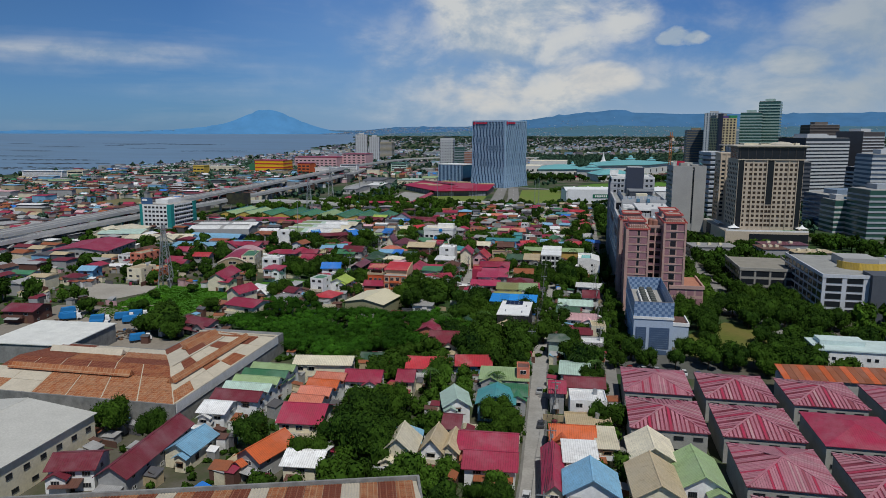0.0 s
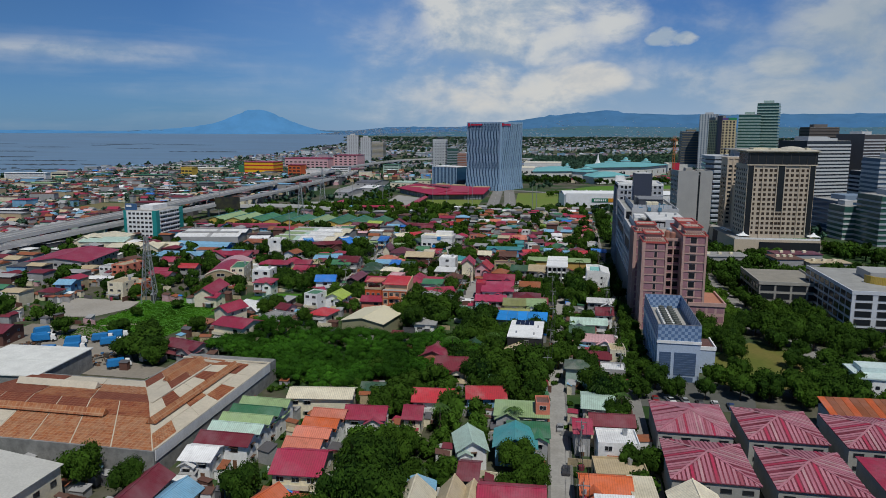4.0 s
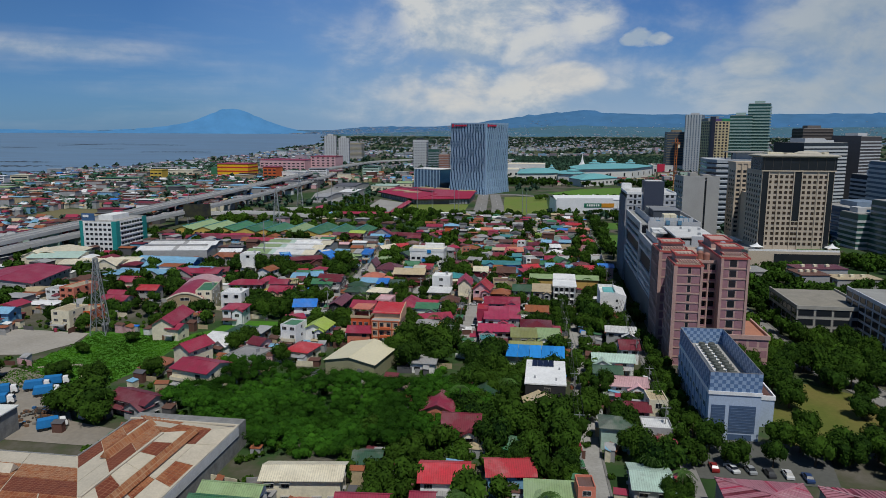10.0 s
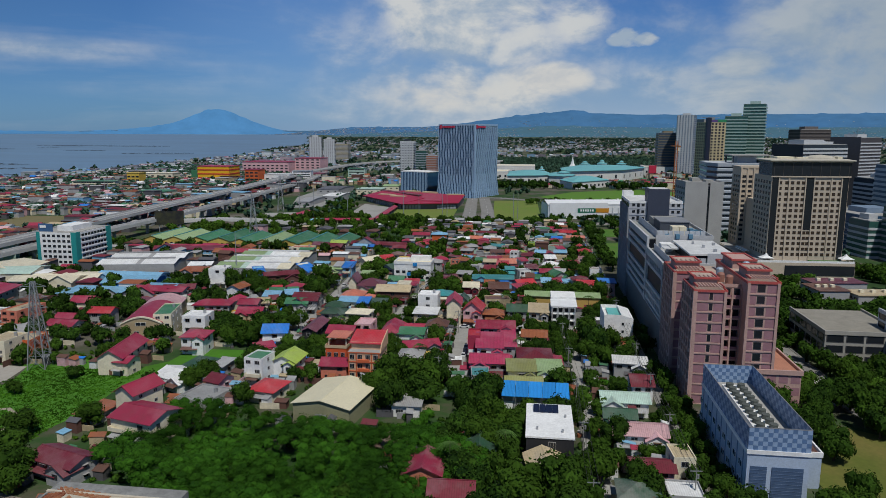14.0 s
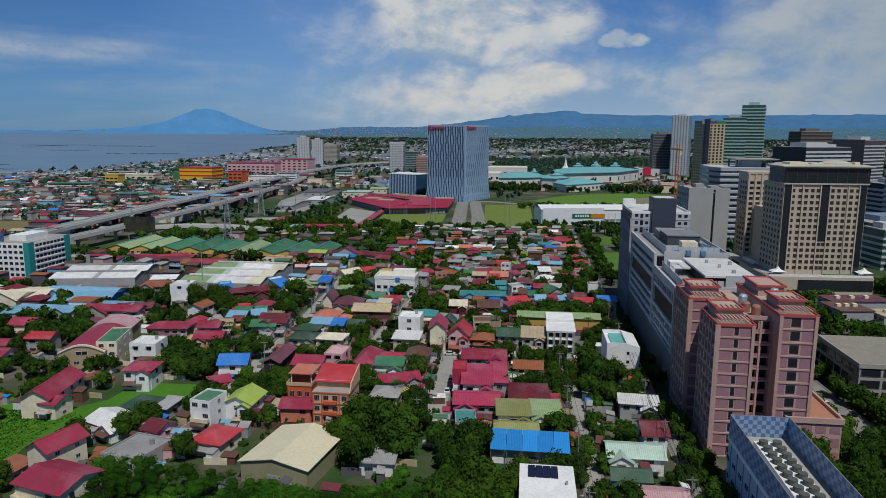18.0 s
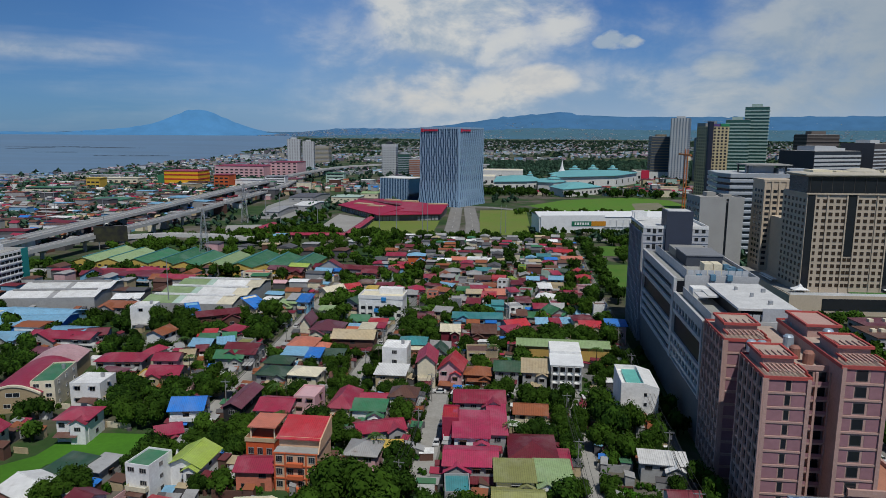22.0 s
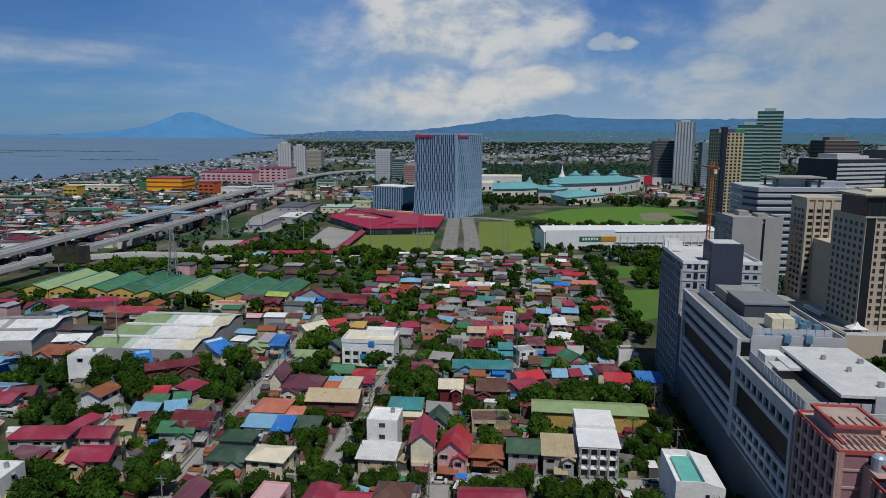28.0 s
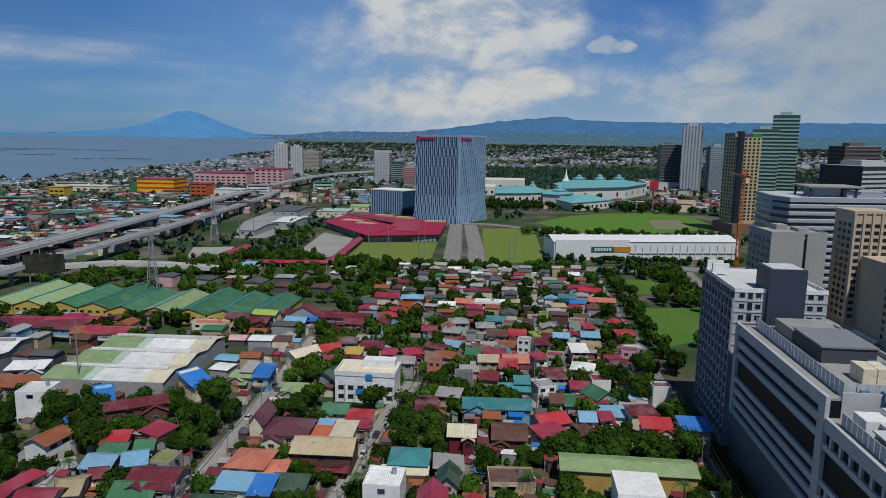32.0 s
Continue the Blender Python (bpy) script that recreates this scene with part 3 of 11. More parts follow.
# fish pens: low dark lines of stakes and nets far out on the lake
PEN = surface("pen_stakes", (0.075, 0.095, 0.11), 0.9)
random.seed(14)
for k in range(26):
    bm = bmesh.new()
    y = random.uniform(1300, 4300)
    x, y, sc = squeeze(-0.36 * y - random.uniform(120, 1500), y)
    l, w = random.uniform(90, 420) * sc, random.uniform(14, 60) * sc
    for i in range(90):
        a = random.uniform(-0.5, 0.5) * l
        b = random.gauss(0, 0.5) * w * math.cos(a / l * math.pi)
        box(bm, a - l / 50, a + l / 50, b - 0.8 * sc, b + 0.8 * sc, 0, 0.3 + 0.5 * sc)
    single("fish_pen", bm, PEN, pose(x, y, ground_z(x, y) + 0.7, 0, 0, random.uniform(-8, 8)), "low dark fish pen of stakes and nets in the lake", "fish pen", "fish pens in the lake", "stuff")


def ridge(name, radius, a0, a1, height, material, label, seed, reach=260, power=1.3, rows_n=5):
    """High ground on the horizon: a slope rising to a skyline given by height(azimuth in degrees)."""
    bm = bmesh.new()
    n = 160
    rows = []
    for k in range(rows_n):
        row = []
        for i in range(n + 1):
            az = a0 + (a1 - a0) * i / n
            h = height(az) * (1 + 0.05 * noise.noise((az * 1.7, seed, 0)) + 0.03 * noise.noise((az * 5, seed, 3)))
            f = k / (rows_n - 1)
            r = radius - reach * (1 - f)
            x, y = CX + r * math.sin(radians(az)), CY + r * math.cos(radians(az))
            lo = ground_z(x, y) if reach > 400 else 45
            z = lo + (h - lo) * f ** power + (2 * noise.noise((az * 3, f * 4, seed)) if 0 < k < rows_n - 1 else 0)
            row.append(bm.verts.new((x, y, z if k else z - 1)))
        rows.append(row)
    for p, q in zip(rows, rows[1:]):
        for i in range(n):
            bm.faces.new((p[i], p[i + 1], q[i + 1], q[i]))
    for f in bm.faces:
        f.smooth = True
    return single(name, bm, material, Matrix(), label, "mountain", kind="structure")


def bell(a, c, s):
    return math.exp(-((a - c) / s) ** 2)


# No air haze here: distance haze is painted into these base and dirt colours.
HAZY = surface("haze_painted_mountain", (0.082, 0.235, 0.44), 1.0, dirt=0.35, scale=0.004, fine=0.012, bump=0.0, dirt_color=(0.075, 0.215, 0.41), spec=0.0)
HILL = surface("haze_painted_hills", (0.062, 0.165, 0.315), 1.0, dirt=0.8, scale=0.0016, fine=0.012, bump=0.0, dirt_color=(0.066, 0.158, 0.27), spec=0.0, streak=1.0)
PLAIN = surface("haze_painted_plain", (0.072, 0.150, 0.195), 1.0, dirt=0.9, scale=0.004, fine=0.04, bump=0.0, dirt_color=(0.072, 0.168, 0.250), spec=0.0)
SHOREL = surface("haze_painted_shore", (0.05, 0.13, 0.22), 1.0, dirt=0.9, scale=0.05, fine=0.2, bump=0.0, dirt_color=(0.12, 0.19, 0.27), spec=0.0)
ridge("backdrop_mountain", 4660, -40, 2, lambda a: 76 + 108 * bell(a, -18.3, 2.5) + 44 * bell(a, -20.2, 5.6) + 16 * bell(a, -15.2, 1.7) + 10 * bell(a, -34, 4), HAZY, "volcano across the lake, painted in haze blue", 1)
ridge("backdrop_hills", 4700, -16, 56, sloped, HILL, "low wooded hills on the horizon, haze painted in", 5, 420, 1.0, 12)
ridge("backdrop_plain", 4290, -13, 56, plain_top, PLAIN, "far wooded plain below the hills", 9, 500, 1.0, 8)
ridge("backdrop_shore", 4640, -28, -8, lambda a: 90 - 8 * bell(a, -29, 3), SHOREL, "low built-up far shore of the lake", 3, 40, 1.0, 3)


# ---- roads ----
PAVE = surface("pavement_concrete", (0.20, 0.195, 0.18), 0.95, dirt=0.6, scale=0.2)
def strip(bm, pts, width, z, lift=0.0):
    prev = None
    for i, p in enumerate(pts):
        a, b = Vector(pts[max(0, i - 1)][:2]), Vector(pts[min(len(pts) - 1, i + 1)][:2])
        d = (b - a).normalized()
        s = Vector((d.y, -d.x)) * width / 2
        zz = (p[2] if len(p) > 2 else 0) + z
        cur = [bm.verts.new((p[0] - s.x, p[1] - s.y, zz)), bm.verts.new((p[0] + s.x, p[1] + s.y, zz))]
        if prev:
            bm.faces.new((prev[0], prev[1], cur[1], cur[0]))
        prev = cur


def road(pts, width, label, pave=1.2, lines=False):
    bm = bmesh.new()
    strip(bm, pts, width, 0.12)
    ob = single("road", bm, STREET if "concrete" in label or "cross" in label else ASPH, at(0, 0), label, "road", kind="structure")
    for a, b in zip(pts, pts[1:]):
        a, b = Vector(a), Vector(b)
        n = max(1, int((b - a).length / 6))
        for i in range(n + 1):
            p = a + (b - a) * i / n
            take(p.x, p.y, width + 1, width + 1, 0.0)
    if pave:
        for s in (-1, 1):
            bm = bmesh.new()
            for a, b in zip(pts, pts[1:]):
                a, b = Vector(a), Vector(b)
                d = (b - a).normalized()
                q = Vector((d.y, -d.x)) * s
                i, o = q * width / 2, q * (width / 2 + pave)
                c = [a + i, b + i, b + o, a + o]
                solid(bm, [[(p.x, p.y, 0) for p in c], [(p.x, p.y, 0.26) for p in c]])
            single("pavement", bm, PAVE, at(0, 0), "narrow concrete pavement with a kerb beside the road", "pavement", kind="structure")
    if lines:
        bm = bmesh.new()
        for a, b in zip(pts, pts[1:]):
            a, b = Vector(a), Vector(b)
            d = (b - a).normalized()
            for i in range(int((b - a).length / 9)):
                p = a + d * i * 9
                strip(bm, [p, p + d * 3.5], 0.18, 0.13)
        part("lane_line", bm, surface("road_paint", (0.7, 0.7, 0.66), 0.8), ob)
    return ob


ROADS = [
    (((1.5, 60), (1, 150), (-2, 230), (-2, 300), (-4, 372)), 4.4, "narrow grey concrete street between houses"),
    (((-44.2, 314), (-44.2, 330), (-46, 372)), 5.4, "narrow grey concrete street between houses"),
    (((-112, 371), (-80, 373), (-44, 374), (-4, 376), (18, 378)), 5.2, "narrow grey cross street between houses"),
    (((-76, 376), (-76, 410), (-73, 450), (-70, 480)), 5.2, "narrow grey concrete street with parked cars"),
    (((-111, 340), (-113, 380), (-115, 430), (-118, 470), (-121, 530)), 5.4, "narrow grey concrete street between houses"),
    (((-29, 432), (-27, 456), (-25, 520), (-23, 590), (-22, 690)), 2.6, "narrow concrete alley through crowded small houses"),
    (((20, 130), (20, 240), (21, 330), (20, 430), (20, 560), (18, 690)), 3.6, "dim street between trees and a long office block"),
    (((100, 180), (92, 262), (74, 315), (70, 420), (74, 560), (80, 720)), 10.0, "tree-lined grey avenue with lane lines"),
    (((-120, 704), (-60, 708), (30, 716), (140, 735), (300, 760)), 16.0, "wide grey road beside a field"),
    (((-78, 712), (-84, 800), (-90, 880), (-94, 940)), 12.0, "grey carriageway of a divided avenue"),
    (((-60, 714), (-66, 800), (-74, 880), (-80, 942)), 12.0, "grey carriageway of a divided avenue"),
    (((-120, 952), (-60, 948), (-24, 925), (20, 896), (90, 892), (175, 938), (250, 930), (330, 900)), 12.0, "curving grey ring road round the lawns"),
]
for pts, wd, lab in ROADS:
    road(pts, wd, lab, pave=0.6 if wd > 4 else 0, lines=wd > 9)


LAWNS = {"n": 0}


def lawn(name, pts, color, label, z=0.03, dirt=(0.20, 0.17, 0.06), amount=0.6, rough=0.95):
    m = surface(name + "_cover", color, rough, dirt=amount, dirt_color=dirt, scale=0.03, fine=0.8, bump=0.3)
    bm = bmesh.new()
    LAWNS["n"] += 1
    bm.faces.new([bm.verts.new((*p, z + 0.005 * LAWNS["n"])) for p in pts])
    return single(name, bm, m, at(0, 0), label, "ground", kind="structure")


lawn("lawn", ((-153, 698), (-161, 804), (-99, 816), (-94, 716)), (0.13, 0.20, 0.03), "mown green lawn beside a red-roofed complex")
lawn("lawn", ((-56, 724), (-12, 738), (-16, 925), (-66, 915)), (0.16, 0.18, 0.04), "dry yellow-green lawn beside the avenue")
lawn("ring_lawn", ((-14, 973), (31, 1050), (80, 1085), (128, 1105), (168, 1072), (172, 1010), (165, 953), (87, 906), (21, 910)), (0.085, 0.20, 0.02), "bright green open lawn inside a ring road", amount=0.5, dirt=(0.12, 0.17, 0.03))
lawn("bare_patch", ((112, 1021), (147, 1038), (143, 960), (105, 945)), (0.22, 0.20, 0.15), "bare gravel patch on the lawn", z=0.06, dirt=(0.12, 0.15, 0.04))
lawn("park_lawn", ((34, 640), (52, 642), (56, 686), (36, 682)), (0.045, 0.16, 0.015), "bright green park lawn among trees", amount=0.5)
lawn("park_lawn", ((28, 534), (50, 552), (64, 585), (64, 612), (34, 607)), (0.045, 0.16, 0.015), "bright green park lawn among trees", amount=0.5)
bm = bmesh.new()
strip(bm, [Vector((-155, 246)), Vector((-159, 257)), Vector((-162, 265)), Vector((-168, 269)), Vector((-180, 264))], 1.6, 0.19)
single("footpath", bm, surface("bare_path", (0.33, 0.29, 0.22), 0.95), at(0, 0), "bare earth footpath across the meadow", "path", kind="structure")
lawn("dry_lot", ((46, 240), (62, 238), (82, 262), (82, 280), (66, 290), (50, 270)), (0.105, 0.125, 0.022), "dry grassy vacant lot with a worn track", amount=0.9, dirt=(0.22, 0.15, 0.055))
take(60, 258, 22, 48, 0)
take(60, 282, 14, 36, 0)
lawn("meadow", ((-193, 304), (-167, 319), (-142, 297), (-146, 287), (-145, 268), (-148, 256), (-156, 247), (-171, 257), (-184, 266), (-186, 276), (-184, 290), (-188, 301)), (0.062, 0.195, 0.012), "overgrown green meadow among houses", amount=0.8, dirt=(0.040, 0.115, 0.010))
lawn("meadow", ((-161, 306), (-150, 308), (-144, 315), (-143, 327), (-137, 330), (-121, 331), (-115, 322), (-124, 317), (-138, 311), (-138, 303), (-140, 295), (-147, 289)), (0.052, 0.185, 0.012), "green grassy lot behind houses", amount=0.6, dirt=(0.035, 0.115, 0.01))
take(-129, 323, 30, 18, 0)
take(-146, 302, 16, 20, 0)
take(-150, 334, 12, 12, 0)
lawn("truck_yard", ((-207, 214), (-209, 262), (-186, 263), (-171, 257), (-152, 241), (-140, 227), (-120, 223), (-120, 214)), (0.27, 0.24, 0.20), "bare concrete and gravel truck yard", z=0.045, dirt=(0.15, 0.125, 0.095), amount=0.9)
lawn("concrete_yard", ((-226, 304), (-189, 303), (-186, 290), (-192, 276), (-212, 272)), (0.38, 0.35, 0.31), "bare concrete slab yard", z=0.06, dirt=(0.2, 0.18, 0.14))
take(-178, 234, 76, 58, 0)
take(-203, 286, 36, 32, 0)
lawn("parking_lot", ((21, 221), (52, 221), (56, 240), (46, 243), (21, 244)), (0.11, 0.11, 0.105), "worn asphalt lot with parked cars and trees", z=0.045, dirt=(0.07, 0.075, 0.05))
take(45, 662, 18, 40, 0)
take(46, 578, 28, 62, 0)
lawn("car_park", ((-206, 827), (-208, 855), (-174, 824), (-164, 738), (-176, 720), (-200, 760)), (0.34, 0.33, 0.31), "pale concrete car park among trees", z=0.045, dirt=(0.2, 0.19, 0.17))
lawn("car_park", ((-268, 708), (-284, 752), (-255, 762), (-243, 714)), (0.32, 0.28, 0.23), "bare earth and concrete lot behind trees", z=0.045, dirt=(0.2, 0.17, 0.13))
lawn("industrial_yard", ((-276, 800), (-310, 920), (-318, 1050), (-272, 1040), (-245, 880), (-248, 812)), (0.30, 0.30, 0.29), "grey industrial yard below the expressway", z=0.045, dirt=(0.16, 0.16, 0.15))
lawn("vacant_field", ((-482, 630), (-503, 690), (-450, 700), (-412, 609), (-458, 598)), (0.19, 0.15, 0.08), "bare brown field beyond the expressway", z=0.045, dirt=(0.11, 0.14, 0.04))
strip_bm = bmesh.new()
strip(strip_bm, [Vector((-157, 690)), Vector((-160, 740)), Vector((-163, 805))], 3.0, 0.3)
single("footpath", strip_bm, surface("pale_path", (0.42, 0.41, 0.38), 0.9), at(0, 0), "pale concrete path beside the lawn", "path", kind="structure")
take(-186, 790, 36, 120, 0)
take(-262, 735, 36, 46, 0)
take(-285, 920, 60, 220, 0)
take(-126, 757, 66, 112, 0)
take(-455, 650, 80, 100, 0)

# ---- landmark buildings ----
def block(bm, w, d, z0, z1, cx=0.0, cy=0.0):
    box(bm, cx - w / 2, cx + w / 2, cy - d / 2, cy + d / 2, z0, z1)


def simple(name, parent, material, boxes, label=""):
    bm = bmesh.new()
    for b in boxes:
        box(bm, *b)
    return part(name, bm, material, parent, label)


def grid_at(x, y):
    c, s = math.cos(radians(-TURN)), math.sin(radians(-TURN))
    return c * x - s * y, s * x + c * y


# blue-glass tower: two faces to the camera, staggered pale fins, foot flared out
def blue_tower():
    u, v = grid_at(21.3, 984.5)
    ob = thing("office_tower", at(u, v, 0, -32.8 - TURN), "tall blue glass office tower with pale fins and flared foot", "tower")
    w, d, h = 52.0, 56.0, 90.0
    take(u, v, 92, 92, 0)

    def flare(z):
        return 1 + 0.07 * max(0, (26 - z) / 26) ** 2
    bm = bmesh.new()
    zs = [0, 4, 8, 13, 18, 26, 60, h - 2]
    solid(bm, [[(sx * w / 2 * flare(z), sy * d / 2 * flare(z), z) for sx, sy in ((-1, -1), (1, -1), (1, 1), (-1, 1))] for z in zs])
    part("curtain_wall", bm, BLUEGLASS, ob)
    pale = surface("tower_fins", (0.30, 0.44, 0.60), 0.5, dirt=0.2)
    random.seed(4)
    for face, span, off in (("front", w, d), ("right", d, w)):
        n = int(span / 2.3)
        bands = bmesh.new()
        for i in range(n + 1):
            a = -span / 2 + span * i / n
            fin = bmesh.new()
            rows = []
            for k in range(19):
                z = min(h, k * 5.0)
                f = flare(z)
                wf = 0.30 if z > 26 else 0.50
                q = a * f + (0.28 if (k // 2 + i) % 2 else -0.28) + random.uniform(-0.12, 0.12)
                rows.append([(q - wf, -off / 2 * f - 0.8, z), (q + wf, -off / 2 * f - 0.8, z), (q + wf, -off / 2 * f + 0.05, z), (q - wf, -off / 2 * f + 0.05, z)])
            if face == "right":
                rows = [[(-y, x, z) for x, y, z in r] for r in rows]
            solid(fin, rows)
            part("fin", fin, pale, ob)
        for j in range(25):
            z = 2 + j * 3.6
            f = flare(z)
            if face == "front":
                box(bands, -span / 2 * f, span / 2 * f, -off / 2 * f - 0.35, -off / 2 * f + 0.1, z, z + 1.0)
            else:
                box(bands, off / 2 * f - 0.1, off / 2 * f + 0.35, -span / 2 * f, span / 2 * f, z, z + 0.55)
        part("spandrel", bands, surface("tower_bands", (0.10, 0.17, 0.25), 0.5), ob, kind="stuff")
    simple("corner_column", ob, pale, [(w / 2 - 0.8, w / 2 + 1.2, -d / 2 - 1.2, -d / 2 + 0.8, 0, h)])
    simple("parapet", ob, pale, [(-w / 2, w / 2, -d / 2 - 0.6, -d / 2, h - 2, h), (w / 2, w / 2 + 0.6, -d / 2, d / 2, h - 2, h), (-w / 2, w / 2, d / 2, d / 2 + 0.6, h - 2, h), (-w / 2 - 0.6, -w / 2, -d / 2, d / 2, h - 2, h)])
    red = surface("sign_red", (0.55, 0.03, 0.07), 0.5)
    simple("sign", ob, red, [(-w / 2 + 2, -w / 2 + 5, -d / 2 - 1.5, -d / 2 - 1.0, h - 5.5, h - 1.5), (-w / 2 + 6, -w / 2 + 24, -d / 2 - 1.4, -d / 2 - 1.0, h - 4.5, h - 2.5)], "red sign bars")
    simple("sign", ob, red, [(w / 2 + 1.0, w / 2 + 1.5, -d / 2 + 2, -d / 2 + 5, h - 5.5, h - 1.5), (w / 2 + 1.0, w / 2 + 1.4, -d / 2 + 6, -d / 2 + 24, h - 4.5, h - 2.5)], "red sign bars")
    # lower wing to the left
    u2, v2 = grid_at(-42, 1045)
    an = thing("office_annex", at(u2, v2, 0, -32.8 - TURN), "blue glass low office annex with pale fins", "building")
    simple("wall", an, BLUEGLASS, [(-22, 22, -14, 14, 0, 27)])
    for i in range(18):
        simple("fin", an, pale, [(-22 + i * 2.5, -21.4 + i * 2.5, -14.8, -14, 0, 27)])
    simple("roof", an, paint("white"), [(-22.5, 22.5, -14.5, 14.5, 27, 28)])


def pink_apartments():
    pinkw = surface("pink_wall", (0.48, 0.31, 0.27), 0.85, dirt=0.35, scale=0.2)
    mauve = surface("mauve_panel", (0.325, 0.17, 0.195), 0.85, dirt=0.3, scale=0.2)
    trim = surface("red_trim", (0.44, 0.085, 0.075), 0.7, dirt=0.3)
    tile = surface("terrace_tile", (0.46, 0.36, 0.30), 0.9, dirt=0.5)
    fl = 11
    take(39.5, 320, 25, 44)
    ob = thing("apartment_block", at(39.5, 320), "pink eleven-storey apartment block with mauve panels and red-trimmed roof terraces", "building")
    # wings: x0, x1, y0, y1, height
    A, C, D = (-11.2, -2.4, -19.0, -4.0, 34.4), (3.1, 11.8, -19.5, 16.0, 37.4), (-12.4, -2.4, 5.0, 22.0, 35.0)
    B, E = (-2.4, 3.1, -13.6, 20.0, 34.6), (-8.4, -2.4, -4.0, 5.0, 33.0)
    for x0, x1, y0, y1, h in (A, C, D, B, E):
        simple("wall", ob, pinkw, [(x0, x1, y0, y1, 0, h)])
    bm = bmesh.new()
    box(bm, -0.5, 0.5, -0.05, 0.03, -0.5, 0.5)
    pan = mesh("panel", bm, mauve)
    bm = bmesh.new()
    box(bm, -0.5, 0.5, -1.5, 0.1, -0.5, 0.5)
    slab_me = mesh("balcony_slab", bm, pinkw)

    def put(me, nm, x, y, z, rz, sw, sh, dep=1.0):
        piece(nm, me, ob, pose(x, y, z, 0, 0, rz) @ Matrix.Diagonal((sw, dep, sh, 1)))

    def side(wing, bays):
        """The left face of a wing: a frame of pilasters and floor bands round dark openings, a panel now and then."""
        x0, x1, y0, y1, h = wing
        fh, step = h / fl, (y1 - y0) / bays
        for j in range(fl):
            for i in range(bays):
                put(WIN_DARK, "window", x0, y0 + (i + 0.5) * step, (j + 0.52) * fh, -90, step * 0.56, fh * 0.62)
            simple("floor_band", ob, pinkw, [(x0 - 0.35, x0, y0, y1, j * fh - 0.15, j * fh + 0.62)])
        for i in range(bays + 1):
            y = y0 + i * step
            simple("pilaster", ob, pinkw, [(x0 - 0.5, x0, y - 0.36, y + 0.36, 0, h)])

    def front(wing, cols):
        """The front of a wing: mauve panels and one upright slot of windows between pilasters."""
        x0, x1, y0, y1, h = wing
        fh = h / fl
        for j in range(fl):
            for ca, cb, k in cols:
                a, b = x0 + (x1 - x0) * ca, x0 + (x1 - x0) * cb
                if k == "panel":
                    put(pan, "panel", (a + b) / 2, y0, (j + 0.5) * fh, 0, b - a, fh * 0.74)
                else:
                    put(WIN_DARK, "window", (a + b) / 2, y0, (j + 0.52) * fh, 0, b - a, fh * 0.66)
            simple("floor_band", ob, pinkw, [(x0, x1, y0 - 0.22, y0, j * fh - 0.15, j * fh + 0.25)])
        for x in (x0 + 0.3, x1 - 0.3):
            simple("pilaster", ob, pinkw, [(x - 0.4, x + 0.4, y0 - 0.4, y0, 0, h)])
    side(A, 5)
    side(D, 6)
    front(A, ((0.07, 0.44, "panel"), (0.47, 0.58, "slot"), (0.61, 0.93, "panel")))
    front(C, ((0.05, 0.28, "panel"), (0.31, 0.56, "slot"), (0.62, 0.95, "panel")))
    front(D, ((0.07, 0.44, "panel"), (0.47, 0.56, "slot"), (0.60, 0.90, "panel")))
    x0, x1, y0, y1, h = B
    for j in range(fl):                             # recessed loggias between the wings
        z = j * h / fl
        for x in (x0 + 1.45, x0 + 4.1):
            put(WIN_DARK, "window", x, y0, z + 1.65, 0, 2.1, 2.3)
        put(slab_me, "balcony_slab", (x0 + x1) / 2, y0, z + 0.2, 0, x1 - x0, 0.45)
        simple("balcony_rail", ob, mauve, [(x0, x1, y0 - 1.5, y0 - 1.38, z + 0.42, z + 1.15)])
    for x in (x0 + 0.1, x0 + 2.75, x1 - 0.1):
        simple("pilaster", ob, pinkw, [(x - 0.25, x + 0.25, y0 - 1.6, y0 - 1.1, 0, h)])

    def rim(x0, x1, y0, y1, z, t=0.55, high=0.55):
        """A red ring of beams round a flat roof."""
        bm = bmesh.new()
        for q in ((x0 - t, x1 + t, y0 - t, y0), (x0 - t, x1 + t, y1, y1 + t), (x0 - t, x0, y0, y1), (x1, x1 + t, y0, y1)):
            box(bm, *q, z, z + high)
        part("roof_rim", bm, trim, ob, "salmon red roof rim")

    def pergola(x0, x1, y0, y1, z, n):
        for k in range(n):
            x = x0 + (k + 0.5) * (x1 - x0) / n
            simple("pergola_beam", ob, pinkw, [(x - 0.16, x + 0.16, y0, y1, z, z + 0.28)])
        for x in (x0 - 0.3, x1):
            simple("pergola_side", ob, trim, [(x, x + 0.3, y0, y1, z - 0.05, z + 0.4)])
    for (x0, x1, y0, y1, h), yc in ((A, -13.5), (D, 9.5), (C, -14.5)):
        simple("terrace", ob, tile, [(x0 + 0.3, x1 - 0.3, y0 + 0.3, y1 - 0.3, h, h + 0.1)])
        rim(x0, x1, y0, y1, h - 0.3, 0.3, 0.75)
        pergola(x0 + 0.8, x1 - 0.8, y0 + 0.4, yc - 0.2, h + 1.1, 8)
        q = (x0 + 1.2, x1 - 1.4, yc, min(y1 - 1.0, yc + 9.0))
        simple("stair_head", ob, pinkw, [(*q, h + 0.1, h + 2.6)])
        simple("stair_head_roof", ob, tile, [(*q, h + 2.6, h + 2.7)])
        rim(*q, h + 2.5)
        pergola(q[0], q[1], q[2] + 0.3, q[2] + 4.0, h + 2.75, 5)
    simple("stair_head", ob, pinkw, [(4.2, 10.8, 1.0, 13.0, 37.5, 40.2)])
